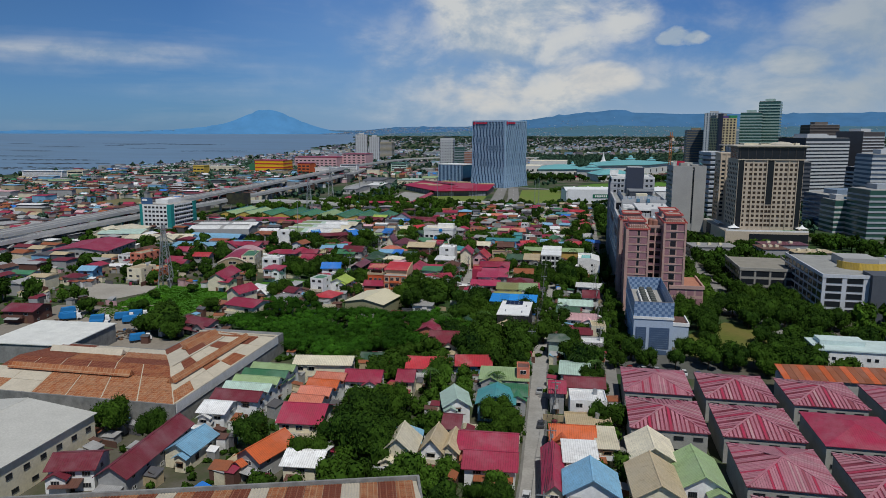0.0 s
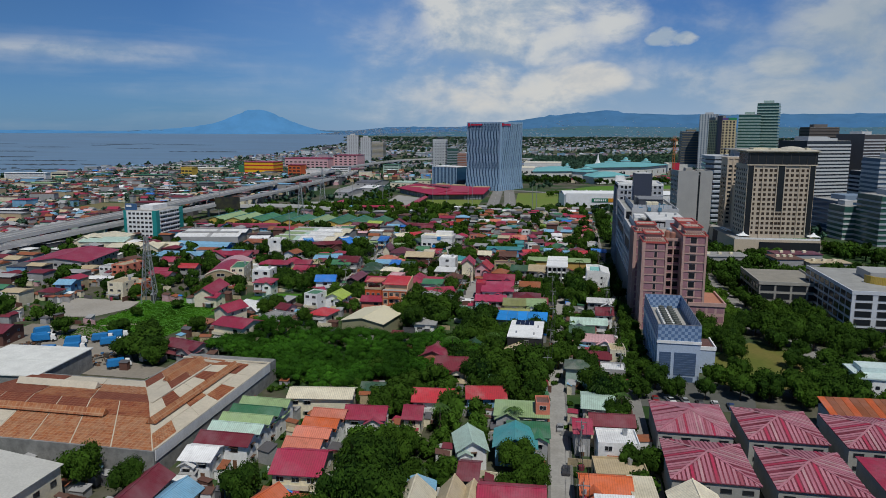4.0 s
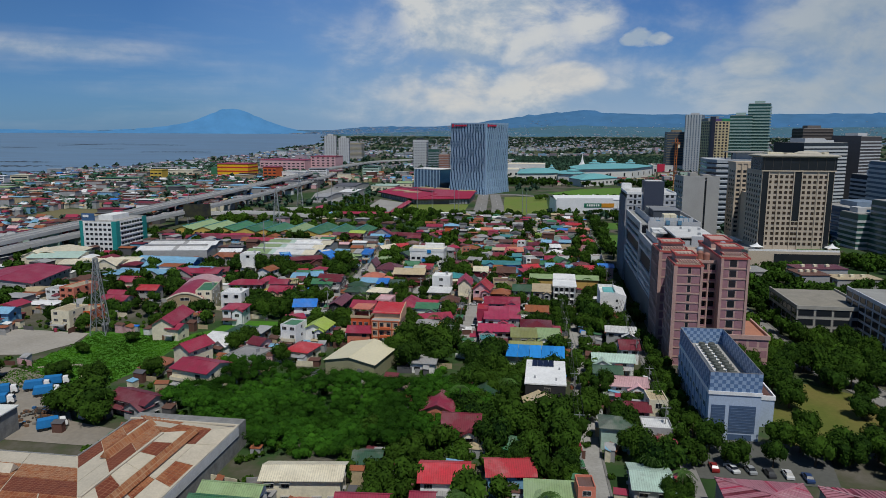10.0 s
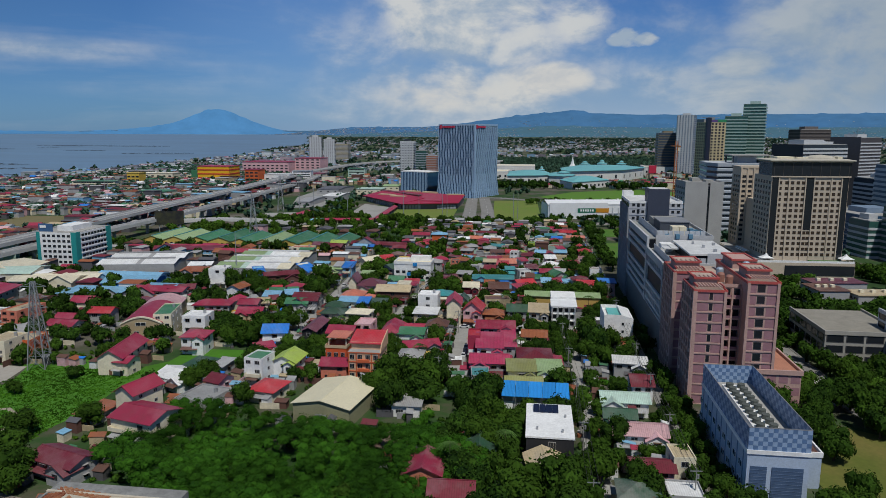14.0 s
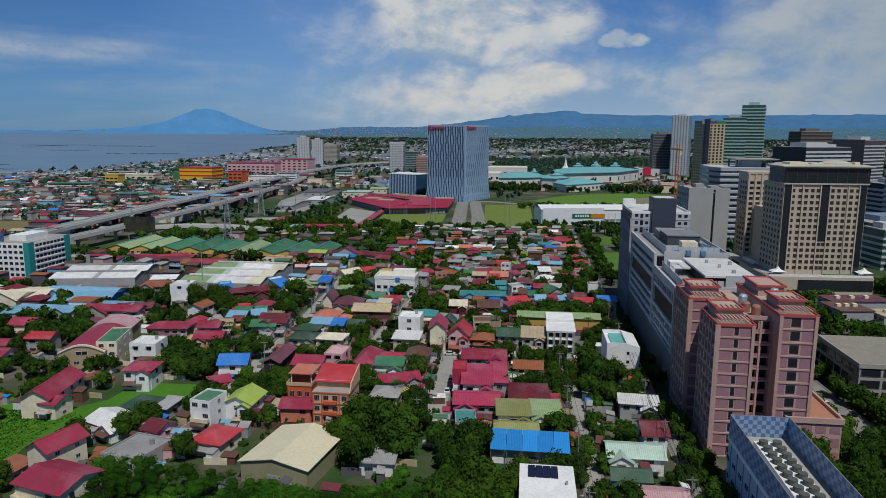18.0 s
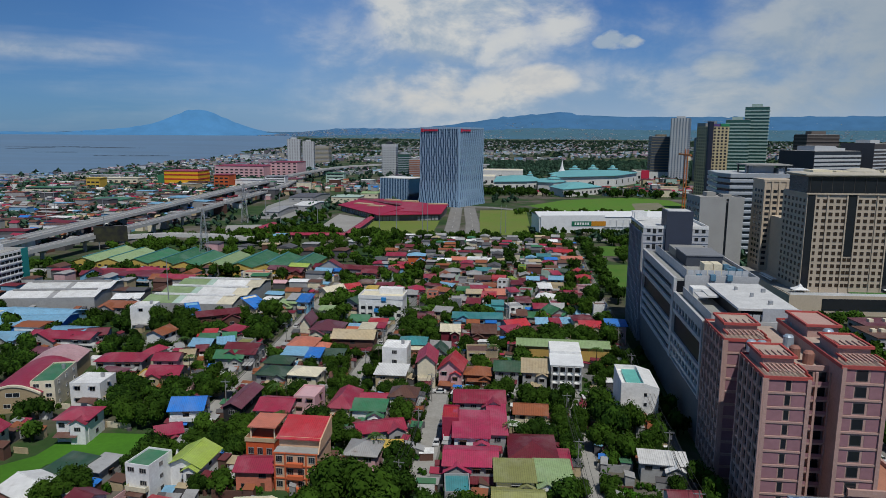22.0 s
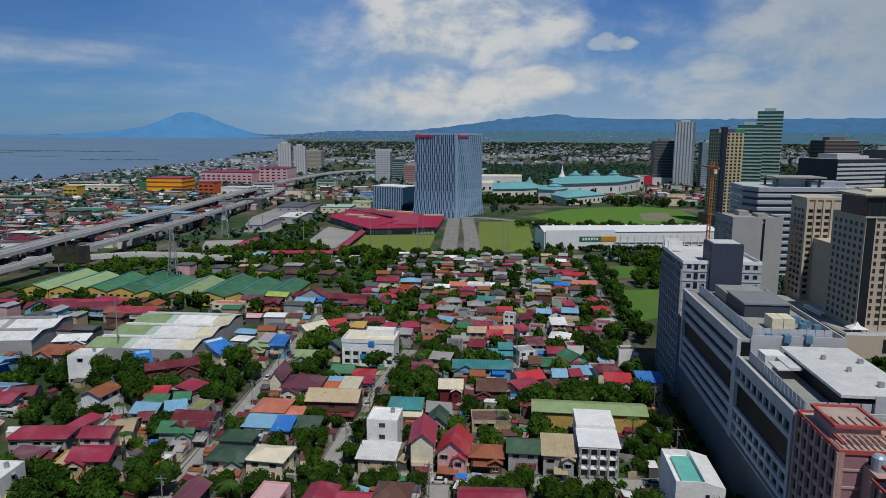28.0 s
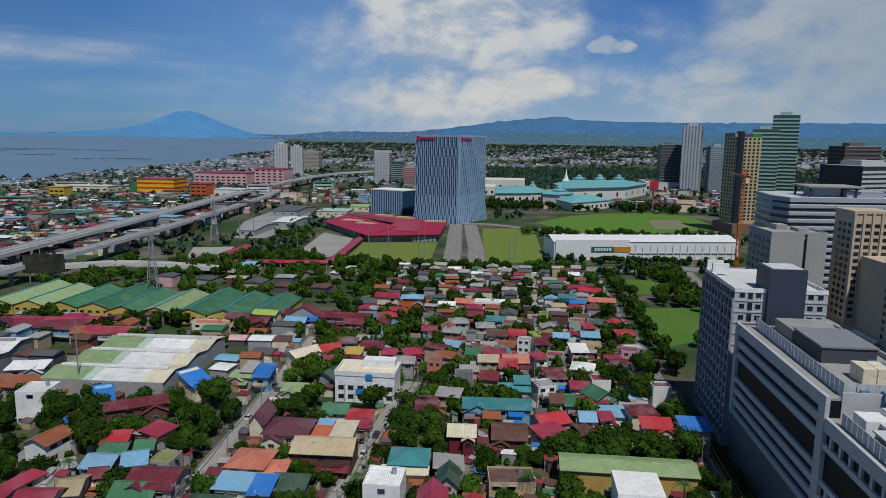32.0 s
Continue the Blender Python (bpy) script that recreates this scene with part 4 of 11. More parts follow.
    rim(4.2, 10.8, 1.0, 13.0, 40.0)
    simple("terrace", ob, tile, [(-2.2, 2.9, -13.3, 19.7, 34.6, 34.7)])
    simple("parapet", ob, pinkw, [(-2.4, 3.1, -13.8, -13.4, 34.6, 35.6)])
    for x, y, z, c in ((-4.8, 2.6, 33.0, 0), (-7.0, 3.0, 33.0, 0), (0.9, 2.6, 34.7, 0), (0.6, -9.5, 34.7, 1), (-0.9, -6.0, 34.7, 1), (7.5, -1.6, 37.5, 0)):
        bm = bmesh.new()
        solid(bm, [[(x + r * math.cos(a * math.pi / 6), y + r * math.sin(a * math.pi / 6), z + q) for a in range(12)] for r, q in ((1.15, 0), (1.15, 2.3), (0.8, 2.75), (0.2, 2.9))])
        part("water_tank", bm, surface("tank_rust", (0.34, 0.16, 0.12), 0.6) if c else surface("tank_steel", (0.42, 0.50, 0.58), 0.4, 0.3), ob, "red-brown water tank" if c else "round steel water tank")
    random.seed(17)
    for _ in range(14):
        x, y = random.uniform(3.8, 11.0), random.uniform(-5, 15)
        simple("roof_unit", ob, STEEL, [(x, x + random.uniform(0.5, 1.1), y, y + random.uniform(0.5, 1.2), 37.5, 37.5 + random.uniform(0.5, 1.2))])
    # low pink annex in front
    an = thing("apartment_annex", at(52.6, 311), "low pink annex with an orange deck roof", "building")
    simple("wall", an, pinkw, [(-6.5, 6.5, -11, 11, 0, 11)])
    simple("roof", an, surface("orange_deck", (0.44, 0.20, 0.13), 0.8), [(-5.9, 5.9, -10.4, 10.4, 11, 11.3)])
    simple("parapet", an, pinkw, [(-6.9, 6.9, -11.4, -10.8, 10.6, 12), (6.3, 6.9, -10.8, 11, 10.6, 12), (-6.9, -6.3, -10.8, 11, 10.6, 12)])
    for j in range(3):
        for i in range(4):
            piece("panel", pan, an, pose(-5 + i * 3.3, -11, 2 + j * 3.6) @ Matrix.Diagonal((2.5, 1, 2.4, 1)))
    take(52.6, 311, 13, 22)


def chequer_building():
    skin = surface("pale_blue_wall", (0.40, 0.48, 0.60), 0.6, dirt=0.2)
    ob = thing("chequered_building", at(34.2, 263.5), "pale blue windowless plant building with a blue chequered parapet", "building")
    take(34.2, 263.5, 13, 42)
    w, d, h = 12.6, 41.0, 18.0
    simple("wall", ob, skin, [(-w / 2, w / 2, -d / 2, d / 2, 0, 13)])
    simple("roof_deck", ob, surface("roof_plant_deck", (0.36, 0.35, 0.33), 0.9), [(-w / 2 + 0.3, w / 2 - 0.3, -d / 2 + 0.3, d / 2 - 0.3, 13, 13.3)])
    a, b = surface("chequer_dark_blue", (0.10, 0.18, 0.33), 0.5, dirt=0.3), surface("chequer_pale_blue", (0.27, 0.37, 0.53), 0.5, dirt=0.3)
    bm = bmesh.new()
    box(bm, -0.5, 0.5, -0.06, 0.06, -0.5, 0.5)
    ma, mb = mesh("panel", bm.copy(), a), mesh("panel", bm, b)
    s = 1.0
    for face, span, fx in (("front", w, 0), ("back", w, 0), ("left", d, 0), ("right", d, 0)):
        n = round(span / (s if span < 20 else 1.6))
        step = span / n
        rows = 5 if span < 20 else 4
        for i in range(n):
            for j in range(rows):
                q = -span / 2 + (i + 0.5) * step
                z = 13.1 + (j + 0.5) * 5.0 / rows
                p, rz = {"front": ((q, -d / 2, z), 0), "back": ((q, d / 2, z), 0), "left": ((-w / 2, q, z), 90), "right": ((w / 2, q, z), 90)}[face]
                piece("panel", ma if (i + j) % 2 else mb, ob, pose(*p, 0, 0, rz) @ Matrix.Diagonal((step, 1, 5.0 / rows, 1)))
    simple("plant_deck", ob, paint("white"), [(-2.8, 2.8, -16, 15, 13.3, 14.6)])
    random.seed(8)
    for i in range(22):
        x, y = (-1.4 if i % 2 else 1.4), -15 + (i // 2) * 2.8
        bm = bmesh.new()
        solid(bm, [[(x + 0.95 * math.cos(q * math.pi / 5), y + 0.95 * math.sin(q * math.pi / 5), z) for q in range(10)] for z in (14.6, 15.7)])
        part("cooling_fan", bm, surface("fan_dark", (0.10, 0.11, 0.10), 0.6), ob, "dark round cooling fan")
    for y in (-d / 2, d / 2):
        simple("rail", ob, STEEL, [(-w / 2, w / 2, y - 0.08, y + 0.08, 18.05, 18.2)])
    for x in (-w / 2, w / 2):
        simple("rail", ob, STEEL, [(x - 0.08, x + 0.08, -d / 2, d / 2, 18.05, 18.2)])
    shut = surface("shutter_blue", (0.07, 0.115, 0.20), 0.5, dirt=0.3, scale=0.6)
    for x0, x1 in ((-5.6, -2.2), (-1.2, 5.2)):
        simple("shutter", ob, shut, [(x0, x1, -d / 2 - 0.12, -d / 2, 2.2, 9.4)], "dark blue louvred shutter")
        for k in range(9):
            simple("louvre", ob, surface("louvre_slate", (0.12, 0.17, 0.26), 0.5), [(x0, x1, -d / 2 - 0.17, -d / 2 - 0.12, 2.6 + k * 0.75, 2.68 + k * 0.75)])
    simple("shutter", ob, shut, [(-1.2, 4.6, -d / 2 - 0.1, -d / 2, 0.1, 1.7)], "dark blue entrance shutter")
    simple("band", ob, paint("white"), [(-w / 2 - 0.25, w / 2 + 0.25, -d / 2 - 0.25, -d / 2, 12.2, 13.1), (-w / 2 - 0.25, -w / 2, -d / 2, d / 2, 12.2, 13.1)])
    for i in range(9):
        simple("wall_joint", ob, surface("joint_blue", (0.20, 0.27, 0.40), 0.6), [(-w / 2 - 0.12, -w / 2, -18 + i * 4.5, -17.7 + i * 4.5, 0, 12.2)])
        for j in range(2):
            piece("window", WIN_BLUE, ob, pose(-w / 2, -16 + i * 4.5, 4 + j * 4, 0, 0, -90) @ Matrix.Diagonal((2.4, 1.5, 1.6, 1)))
    an = thing("plant_annex", at(44, 268), "small pale blue annex with a rusty flat roof", "building")
    simple("wall", an, skin, [(-3, 3, -15, -4, 0, 8)])
    simple("roof", an, roofing("brown"), [(-2.6, 2.6, -14.6, -4.4, 8, 8.3)])
    simple("parapet", an, paint("white"), [(-3.2, 3.2, -15.2, -14.8, 7.6, 8.8), (2.8, 3.2, -14.8, -4, 7.6, 8.8), (-3.2, -2.8, -14.8, -4, 7.6, 8.8)])


def long_office():
    conc = surface("office_concrete", (0.15, 0.15, 0.15), 0.8, dirt=0.3)
    band_m = surface("office_band_white", (0.47, 0.475, 0.485), 0.7, dirt=0.25)
    ob = thing("office_block", at(39.5, 389), "long grey office block with white bands and dark strip windows", "building")
    take(39.5, 389, 28, 94)
    w, d, S = 25.0, 92.0, -9.0                     # S: where the lower south half meets the north half
    dim = surface("office_glass", (0.010, 0.012, 0.017), 0.45, dirt=0.2, scale=0.2, fine=0.3, bump=0.0, spec=0.12)
    simple("podium", ob, conc, [(-w / 2, w / 2, -d / 2, d / 2, 0, 13)])
    simple("curtain_wall", ob, dim, [(-w / 2 + 0.3, w / 2 - 0.3, -d / 2 + 0.3, S, 13, 33.4)])
    simple("curtain_wall", ob, dim, [(-w / 2 + 0.3, w / 2 - 0.3, S, d / 2 - 0.3, 13, 37.5)])
    for z0, z1 in ((35.8, 38.6), (32.4, 34.2), (29.2, 30.8), (22.4, 23.8), (19.2, 20.8), (16.0, 17.6), (13.0, 14.4)):
        simple("white_band", ob, band_m, [(-w / 2 - 0.4, -w / 2 + 0.4, S + 1.5, d / 2, z0, z1)])
        simple("white_band", ob, band_m, [(w / 2 - 0.4, w / 2 + 0.4, -d / 2, d / 2, z0, min(z1, 34.5))])
    for z0, z1 in ((31.7, 34.5), (28.1, 29.3), (20.6, 21.7), (17.4, 18.4), (14.4, 15.4), (13.0, 13.4)):
        simple("white_band", ob, band_m, [(-w / 2 - 0.4, -w / 2 + 0.4, -d / 2, S - 1.5, z0, z1)])
        simple("white_band", ob, band_m, [(-w / 2, w / 2, -d / 2 - 0.5, -d / 2 + 0.4, z0, z1)])
    for i in range(9):                              # piers between the strip windows of the south half
        y = -d / 2 + 1.5 + i * 3.9
        for z0, z1 in ((29.3, 31.7), (18.4, 20.6), (15.4, 17.4)):
            simple("mullion", ob, band_m, [(-w / 2 - 0.25, -w / 2 + 0.35, y - 0.45, y + 0.45, z0, z1)])
    for y0, y1, zt in ((S - 1.5, S + 1.5, 38.8), (d / 2 - 2, d / 2, 38.8), (-d / 2, -d / 2 + 1.2, 34.7)):
        simple("wall_pier", ob, band_m, [(-w / 2 - 0.6, -w / 2 + 0.3, y0, y1, 13, zt)])
    deck = surface("roof_slab", (0.33, 0.33, 0.315), 0.9, dirt=0.6, scale=0.15)
    simple("roof", ob, deck, [(-w / 2, w / 2, -d / 2, S, 33.4, 33.9)])
    simple("roof", ob, deck, [(-w / 2, w / 2, S, d / 2, 37.5, 38.0)])
    for b in ((w / 2 - 0.1, w / 2 + 0.3, -d / 2, S, 33.9, 35.1), (w / 2 - 0.1, w / 2 + 0.3, S, d / 2, 38, 39.2), (-w / 2, w / 2, -d / 2 - 0.4, -d / 2 + 0.1, 33.9, 34.9), (-w / 2 + 3, w / 2, S - 0.3, S, 33.9, 39.4)):
        simple("parapet", ob, band_m, [b])
    scr = surface("louvre_grey", (0.46, 0.48, 0.51), 0.6)
    for i in range(25):                             # screens of upright slats round the roof plant
        simple("screen_slat", ob, scr, [(-w / 2 + 3.6, -w / 2 + 3.75, S + 1 + i * 2.05, S + 2.8 + i * 2.05, 38, 41)])
    for i in range(9):
        simple("screen_slat", ob, scr, [(-w / 2 + 3.9 + i * 2.05, -w / 2 + 5.7 + i * 2.05, S + 0.6, S + 0.75, 38, 41)])
    simple("plant_room", ob, surface("plant_dark", (0.06, 0.07, 0.09), 0.7), [(-4, 8, 14, 30, 38, 41.6)])
    simple("plant_roof", ob, surface("plant_roof_grey", (0.22, 0.23, 0.25), 0.8), [(-4.3, 8.3, 13.7, 30.3, 41.6, 42)])
    simple("plant_room", ob, deck, [(-4, 8, 31, 43, 38, 41.0)])
    for x, y in ((-1.5, 3), (1.4, 3), (-1.5, 0), (1.4, 0)):
        simple("cooling_tower", ob, paint("cream"), [(x, x + 2.7, y, y + 2.8, 38, 41.4)])
    for x, y in ((6, 1), (8, 4), (7, 8), (9, 0), (5, 10), (-6, -9), (-2, -10), (3, -10)):
        simple("chiller", ob, surface("chiller_blue", (0.10, 0.22, 0.32), 0.5), [(x, x + 1.6, y, y + 2.2, 38, 39.8)])
    wr = surface("white_membrane", (0.62, 0.62, 0.615), 0.8, dirt=0.4, scale=0.3)
    simple("penthouse", ob, dim, [(-3, w / 2 - 1.5, -44, S - 4, 33.9, 37.3)])
    simple("penthouse_roof", ob, wr, [(-3.8, w / 2 - 1, -44.4, S - 3.5, 37.3, 37.9)])
    simple("penthouse_roof", ob, wr, [(-6.6, -3.8, -26, S - 3.5, 36.3, 36.9)])
    simple("terrace_canopy", ob, wr, [(-9.4, -6.8, -27, -21, 36.5, 36.8)], "white slatted terrace canopy")
    simple("plant_room", ob, paint("white"), [(-9, -4.5, S - 9, S - 4, 33.9, 37.1)])
    for i in range(16):
        simple("screen_slat", ob, scr, [(-w / 2 + 1.8, -w / 2 + 1.95, -45 + i * 2.05, -43.2 + i * 2.05, 33.9, 36.5)])
    for i in range(7):
        simple("screen_slat", ob, scr, [(-w / 2 + 2.0 + i * 2.05, -w / 2 + 3.8 + i * 2.05, -45.2, -45.05, 33.9, 36.5)])
    simple("scaffold_wall", ob, scr, [(2, w / 2 - 1, -45.6, -45.3, 29, 38.3)])
    for x, y, r in ((6, -39, 0.5), (9, -24, 0.5), (2, -22, 0.4), (4, -30, 0.4)):
        simple("roof_vent", ob, STEEL, [(x - r, x + r, y - r, y + r, 37.9, 38.9)])
    # taller residential block at the north end
    tb = thing("apartment_tower", at(39.5, 455.5), "pale grey apartment tower with dark core and small windows", "tower")
    take(39.5, 455.5, 27, 34)
    pale = surface("pale_grey_wall", (0.46, 0.47, 0.50), 0.8, dirt=0.3)
    W, D, Ht = 25.0, 31.0, 47.0
    simple("wall", tb, pale, [(-W / 2, W / 2, -D / 2, D / 2, 0, Ht - 1)])
    simple("roof", tb, wr, [(-W / 2 + 0.4, W / 2 - 0.4, -D / 2 + 0.4, D / 2 - 0.4, Ht - 1, Ht - 0.8)])
    for b in ((-W / 2, W / 2, -D / 2 - 0.15, -D / 2 + 0.3), (-W / 2, W / 2, D / 2 - 0.3, D / 2), (-W / 2 - 0.15, -W / 2 + 0.3, -D / 2 + 0.3, D / 2 - 0.3), (W / 2 - 0.3, W / 2, -D / 2 + 0.3, D / 2 - 0.3)):
        simple("parapet", tb, paint("white"), [(*b, Ht - 1, Ht + 0.2)])
    dark = surface("dark_core", (0.045, 0.055, 0.085), 0.6, dirt=0.2)
    simple("lift_core", tb, dark, [(-4, 6, -D / 2 - 1.5, -D / 2 + 9, 0, 53)], "dark blue-grey lift core")
    simple("lift_core_roof", tb, wr, [(-3.2, 5.2, -D / 2 - 0.7, -D / 2 + 8.2, 53, 53.2)])
    for y0 in (D / 2 - 8, D / 2 - 2):
        simple("roof_fin", tb, paint("white"), [(-W / 2, -W / 2 + 5, y0, y0 + 1, Ht, Ht + 3)])
    n = 14
    for j in range(n):
        z = 2 + j * 3.2
        facade(tb, "left", W, D, z, 1, 3.2, 9, 2.2, 2.3, WIN_DARK, proud=0.05)
        if j > 9:
            for x in (-10.4, -6.0, 8.0, 10.6):
                piece("window", WIN_DARK, tb, pose(x, -D / 2, z + 1.6) @ Matrix.Diagonal((1.4, 1.6, 1.3, 1)))
            piece("window", WIN_DARK, tb, pose(-8.2, -D / 2, z + 1.6) @ Matrix.Diagonal((1.3, 1.6, 2.2, 1)))
        simple("floor_band", tb, pale, [(-W / 2 - 0.35, -W / 2, -D / 2, D / 2, z - 0.15, z + 0.25)])
        for x0, x1 in ((-W / 2, -4.2), (6.2, W / 2)):
            simple("floor_band", tb, pale, [(x0, x1, -D / 2 - 0.2, -D / 2, z - 0.15, z + 0.2)])
    for i in range(10):
        y = -D / 2 + i * D / 9
        simple("pilaster", tb, surface("pale_slate", (0.32, 0.33, 0.35), 0.8), [(-W / 2 - 0.6, -W / 2, y - 0.4, y + 0.4, 0, Ht - 3)])


def slab_tower():
    ob = thing("blank_tower", at(87.4, 566.5, 0, 4), "plain pale grey windowless tower with one dark slot", "tower")
    take(87.4, 566.5, 26, 28)
    m = surface("slab_grey", (0.37, 0.37, 0.365), 0.8, dirt=0.3, scale=0.08)
    for b in ((-12, 2.2, -12, 12, 0, 48.2), (3.5, 12, -12, 12, 0, 48.2), (2.2, 3.5, -11.2, 12, 0, 47.2)):
        simple("wall", ob, m, [b])
    simple("slot", ob, GLASS, [(2.2, 3.5, -11.35, -11.2, 6, 46.2)])
    simple("roof", ob, CONC, [(-11.4, 11.4, -11.4, 11.4, 48.2, 48.4)])
    for b in ((-12, 12, -12, -11.6), (-12, -11.6, -11.6, 12), (11.6, 12, -11.6, 12)):
        simple("parapet", ob, m, [(*b, 48.2, 49.2)])
    simple("plant_room", ob, CONC, [(-4, 1, 2, 9, 48.4, 50.7)])
    simple("plant_room", ob, CONC, [(3, 8, -4, 4, 48.4, 49.8)])
    for j in range(13):
        for i in range(5):
            piece("window", WIN_DARK, ob, pose(-12, -9.6 + i * 4.8, 4 + j * 3.4, 0, 0, -90) @ Matrix.Diagonal((2.4, 1.5, 1.6, 1)))


def hotel():
    wallm = surface("hotel_cream", (0.53, 0.44, 0.34), 0.8, dirt=0.25)
    ob = thing("hotel", at(129.6, 511.5, 0, 3), "cream hotel tower with a dark glass crown and a flared roof", "hotel")
    take(131, 520, 58, 84)
    w, d = 40.6, 26.0
    simple("podium", ob, wallm, [(-27, 25, -19, 52, 0, 9.5)])
    simple("podium_roof", ob, CONC, [(-26.4, 24.4, -18.4, -13, 9.5, 9.8), (-26.4, -21, -13, 51, 9.5, 9.8)])
    simple("pool_terrace", ob, surface("terrace_green", (0.06, 0.16, 0.04), 0.9), [(2, 23, -18, -14, 9.8, 10.3)], "planted green roof terrace")
    simple("podium_band", ob, GLASS, [(-12, 24.8, -19.2, -19, 2.5, 8)], "dark strip of podium glass")
    simple("podium_rail", ob, paint("white"), [(-26.6, 24.6, -18.9, -18.6, 9.5, 10.6)])
    # A flat dark panel stands in for the depth of the archway.
    simple("portal", ob, surface("portal_dark", (0.05, 0.04, 0.04), 0.7), [(-27.25, -27, 22, 34, 0, 9.0)], "flat dark panel in place of an arched entrance")
    for i in range(6):
        simple("canopy_rib", ob, paint("white"), [(-26.4 + i * 0.9, -25.8 + i * 0.9, 4 + i, 20 + i, 11.5 + 0.5 * math.sin(i), 11.8 + 0.5 * math.sin(i))])
    simple("wall", ob, wallm, [(-w / 2, w / 2, -d / 2, d / 2, 9, 56.4)])
    simple("wing", ob, wallm, [(-18.4, -2, 42, 58, 9, 58), (-14, 6, 13, 42, 9, 40)])
    simple("wing_parapet", ob, wallm, [(-18.8, -1.6, 41.6, 58.4, 58, 59.2)])
    for x in (-18.4, -14.6, -10.8, -7.0):           # shallow piers of the rear wing
        simple("pilaster", ob, wallm, [(x - 0.1, x + 0.9, 41.5, 42, 9, 58)])
    simple("crown", ob, GLASS, [(-w / 2 - 0.5, w / 2 + 0.5, -d / 2 - 0.5, 6, 56.4, 64)], "dark glass crown storeys")
    simple("sill_band", ob, wallm, [(-w / 2 - 0.7, w / 2 + 0.7, -d / 2 - 0.7, 6.2, 55.9, 56.6)])
    for i in range(9):
        simple("crown_mullion", ob, surface("crown_bronze", (0.06, 0.055, 0.05), 0.4), [(-w / 2 + 0.6 + i * 4.9, -w / 2 + 0.85 + i * 4.9, -d / 2 - 0.62, -d / 2 - 0.5, 56.6, 64)])
    roofm = surface("hotel_roof", (0.50, 0.46, 0.38), 0.8, dirt=0.4)
    bm = bmesh.new()
    solid(bm, [[(sx * a, -3.5 + sy * b, z) for sx, sy in ((-1, -1), (1, -1), (1, 1), (-1, 1))] for a, b, z in ((20.8, 10.0, 64), (22.4, 11.4, 64.7), (22.4, 11.4, 65.2), (19, 8, 65.8))])
    part("roof", bm, roofm, ob)
    bm = bmesh.new()
    n = 14
    solid(bm, [[(9 + r * 1.3 * math.cos(math.tau * i / n), -1 + r * math.sin(math.tau * i / n), z) for i in range(n)] for r, z in ((6.2, 65.7), (6.0, 66.4), (4.0, 67.3), (0.5, 67.8))])
    part("roof_dome", bm, roofm, ob, "low domed roof")
    for b in ((-16, -7, -7, 3, 65.7, 66.8), (-5, 1, -6, 2, 65.7, 66.4), (16.5, 19, -6, 0, 65.7, 66.9)):
        simple("plant_room", ob, paint("cream"), [b])
    for x in (-w / 2 + 2.0, w / 2 - 1.9):
        simple("glass_strip", ob, GLASS, [(x - 1.6, x + 1.6, -d / 2 - 0.35, -d / 2, 11, 56)])
    simple("glass_strip", ob, GLASS, [(-w / 2 + 18.3, -w / 2 + 22.3, -d / 2 - 0.12, -d / 2, 27, 56)])
    cols = (-15.6, -12.2, -9.2, -6.2, -3.4, 3.6, 6.6, 9.6, 12.8, 15.8)
    for j in range(14):
        z = 13.2 + j * 3.05
        for x in cols:
            piece("window", WIN_BRONZE, ob, pose(x, -d / 2, z) @ Matrix.Diagonal((1.75, 1.6, 1.7, 1)))
        if j < 5 or j % 3 == 0:
            for x in (-1.0, 1.0) if j < 5 else (0,):
                piece("window", WIN_BRONZE if j < 5 else WIN_DARK, ob, pose(x, -d / 2, z) @ Matrix.Diagonal((1.7 if j < 5 else 4.2, 1.6, 1.7 if j < 5 else 2.6, 1)))
        for i in range(6):
            piece("window", WIN_BRONZE, ob, pose(-w / 2, -10.6 + i * 4.1, z, 0, 0, -90) @ Matrix.Diagonal((1.8, 1.6, 1.7, 1)))
        for x in (-16.2, -12.4, -8.6, -4.8):
            piece("window", WIN_DARK, ob, pose(x, 42, z) @ Matrix.Diagonal((2.2, 1.6, 1.6, 1)))
        for y in (45, 49, 53):
            piece("window", WIN_DARK, ob, pose(-18.4, y, z, 0, 0, -90) @ Matrix.Diagonal((2.2, 1.6, 1.6, 1)))
    for x in (-w / 2 + 3.9, -11.0, -2.3, 2.3, 11.2, w / 2 - 3.7):
        simple("pilaster", ob, wallm, [(x - 0.3, x + 0.3, -d / 2 - 0.45, -d / 2, 10, 56)])
    for x, y in ((-21, -15.5), (21.5, -15.5)):
        bm = bmesh.new()
        solid(bm, [[(x - 3.6, y - 2.6, 11.6), (x + 3.6, y - 2.6, 11.6), (x + 3.6, y + 2.6, 11.6), (x - 3.6, y + 2.6, 11.6)], [(x - 1, y - 1, 12.8), (x + 1, y - 1, 12.8), (x + 1, y + 1, 12.8), (x - 1, y + 1, 12.8)], [(x - 0.1, y - 0.1, 14.2), (x + 0.1, y - 0.1, 14.2), (x + 0.1, y + 0.1, 14.2), (x - 0.1, y + 0.1, 14.2)]])
        part("canopy", bm, paint("white"), ob, "white tensile canopy")
        for cx in (-3, 3):
            for cy in (-2, 2):
                simple("canopy_post", ob, STEEL, [(x + cx - 0.1, x + cx + 0.1, y + cy - 0.1, y + cy + 0.1, 9.8, 11.6)])


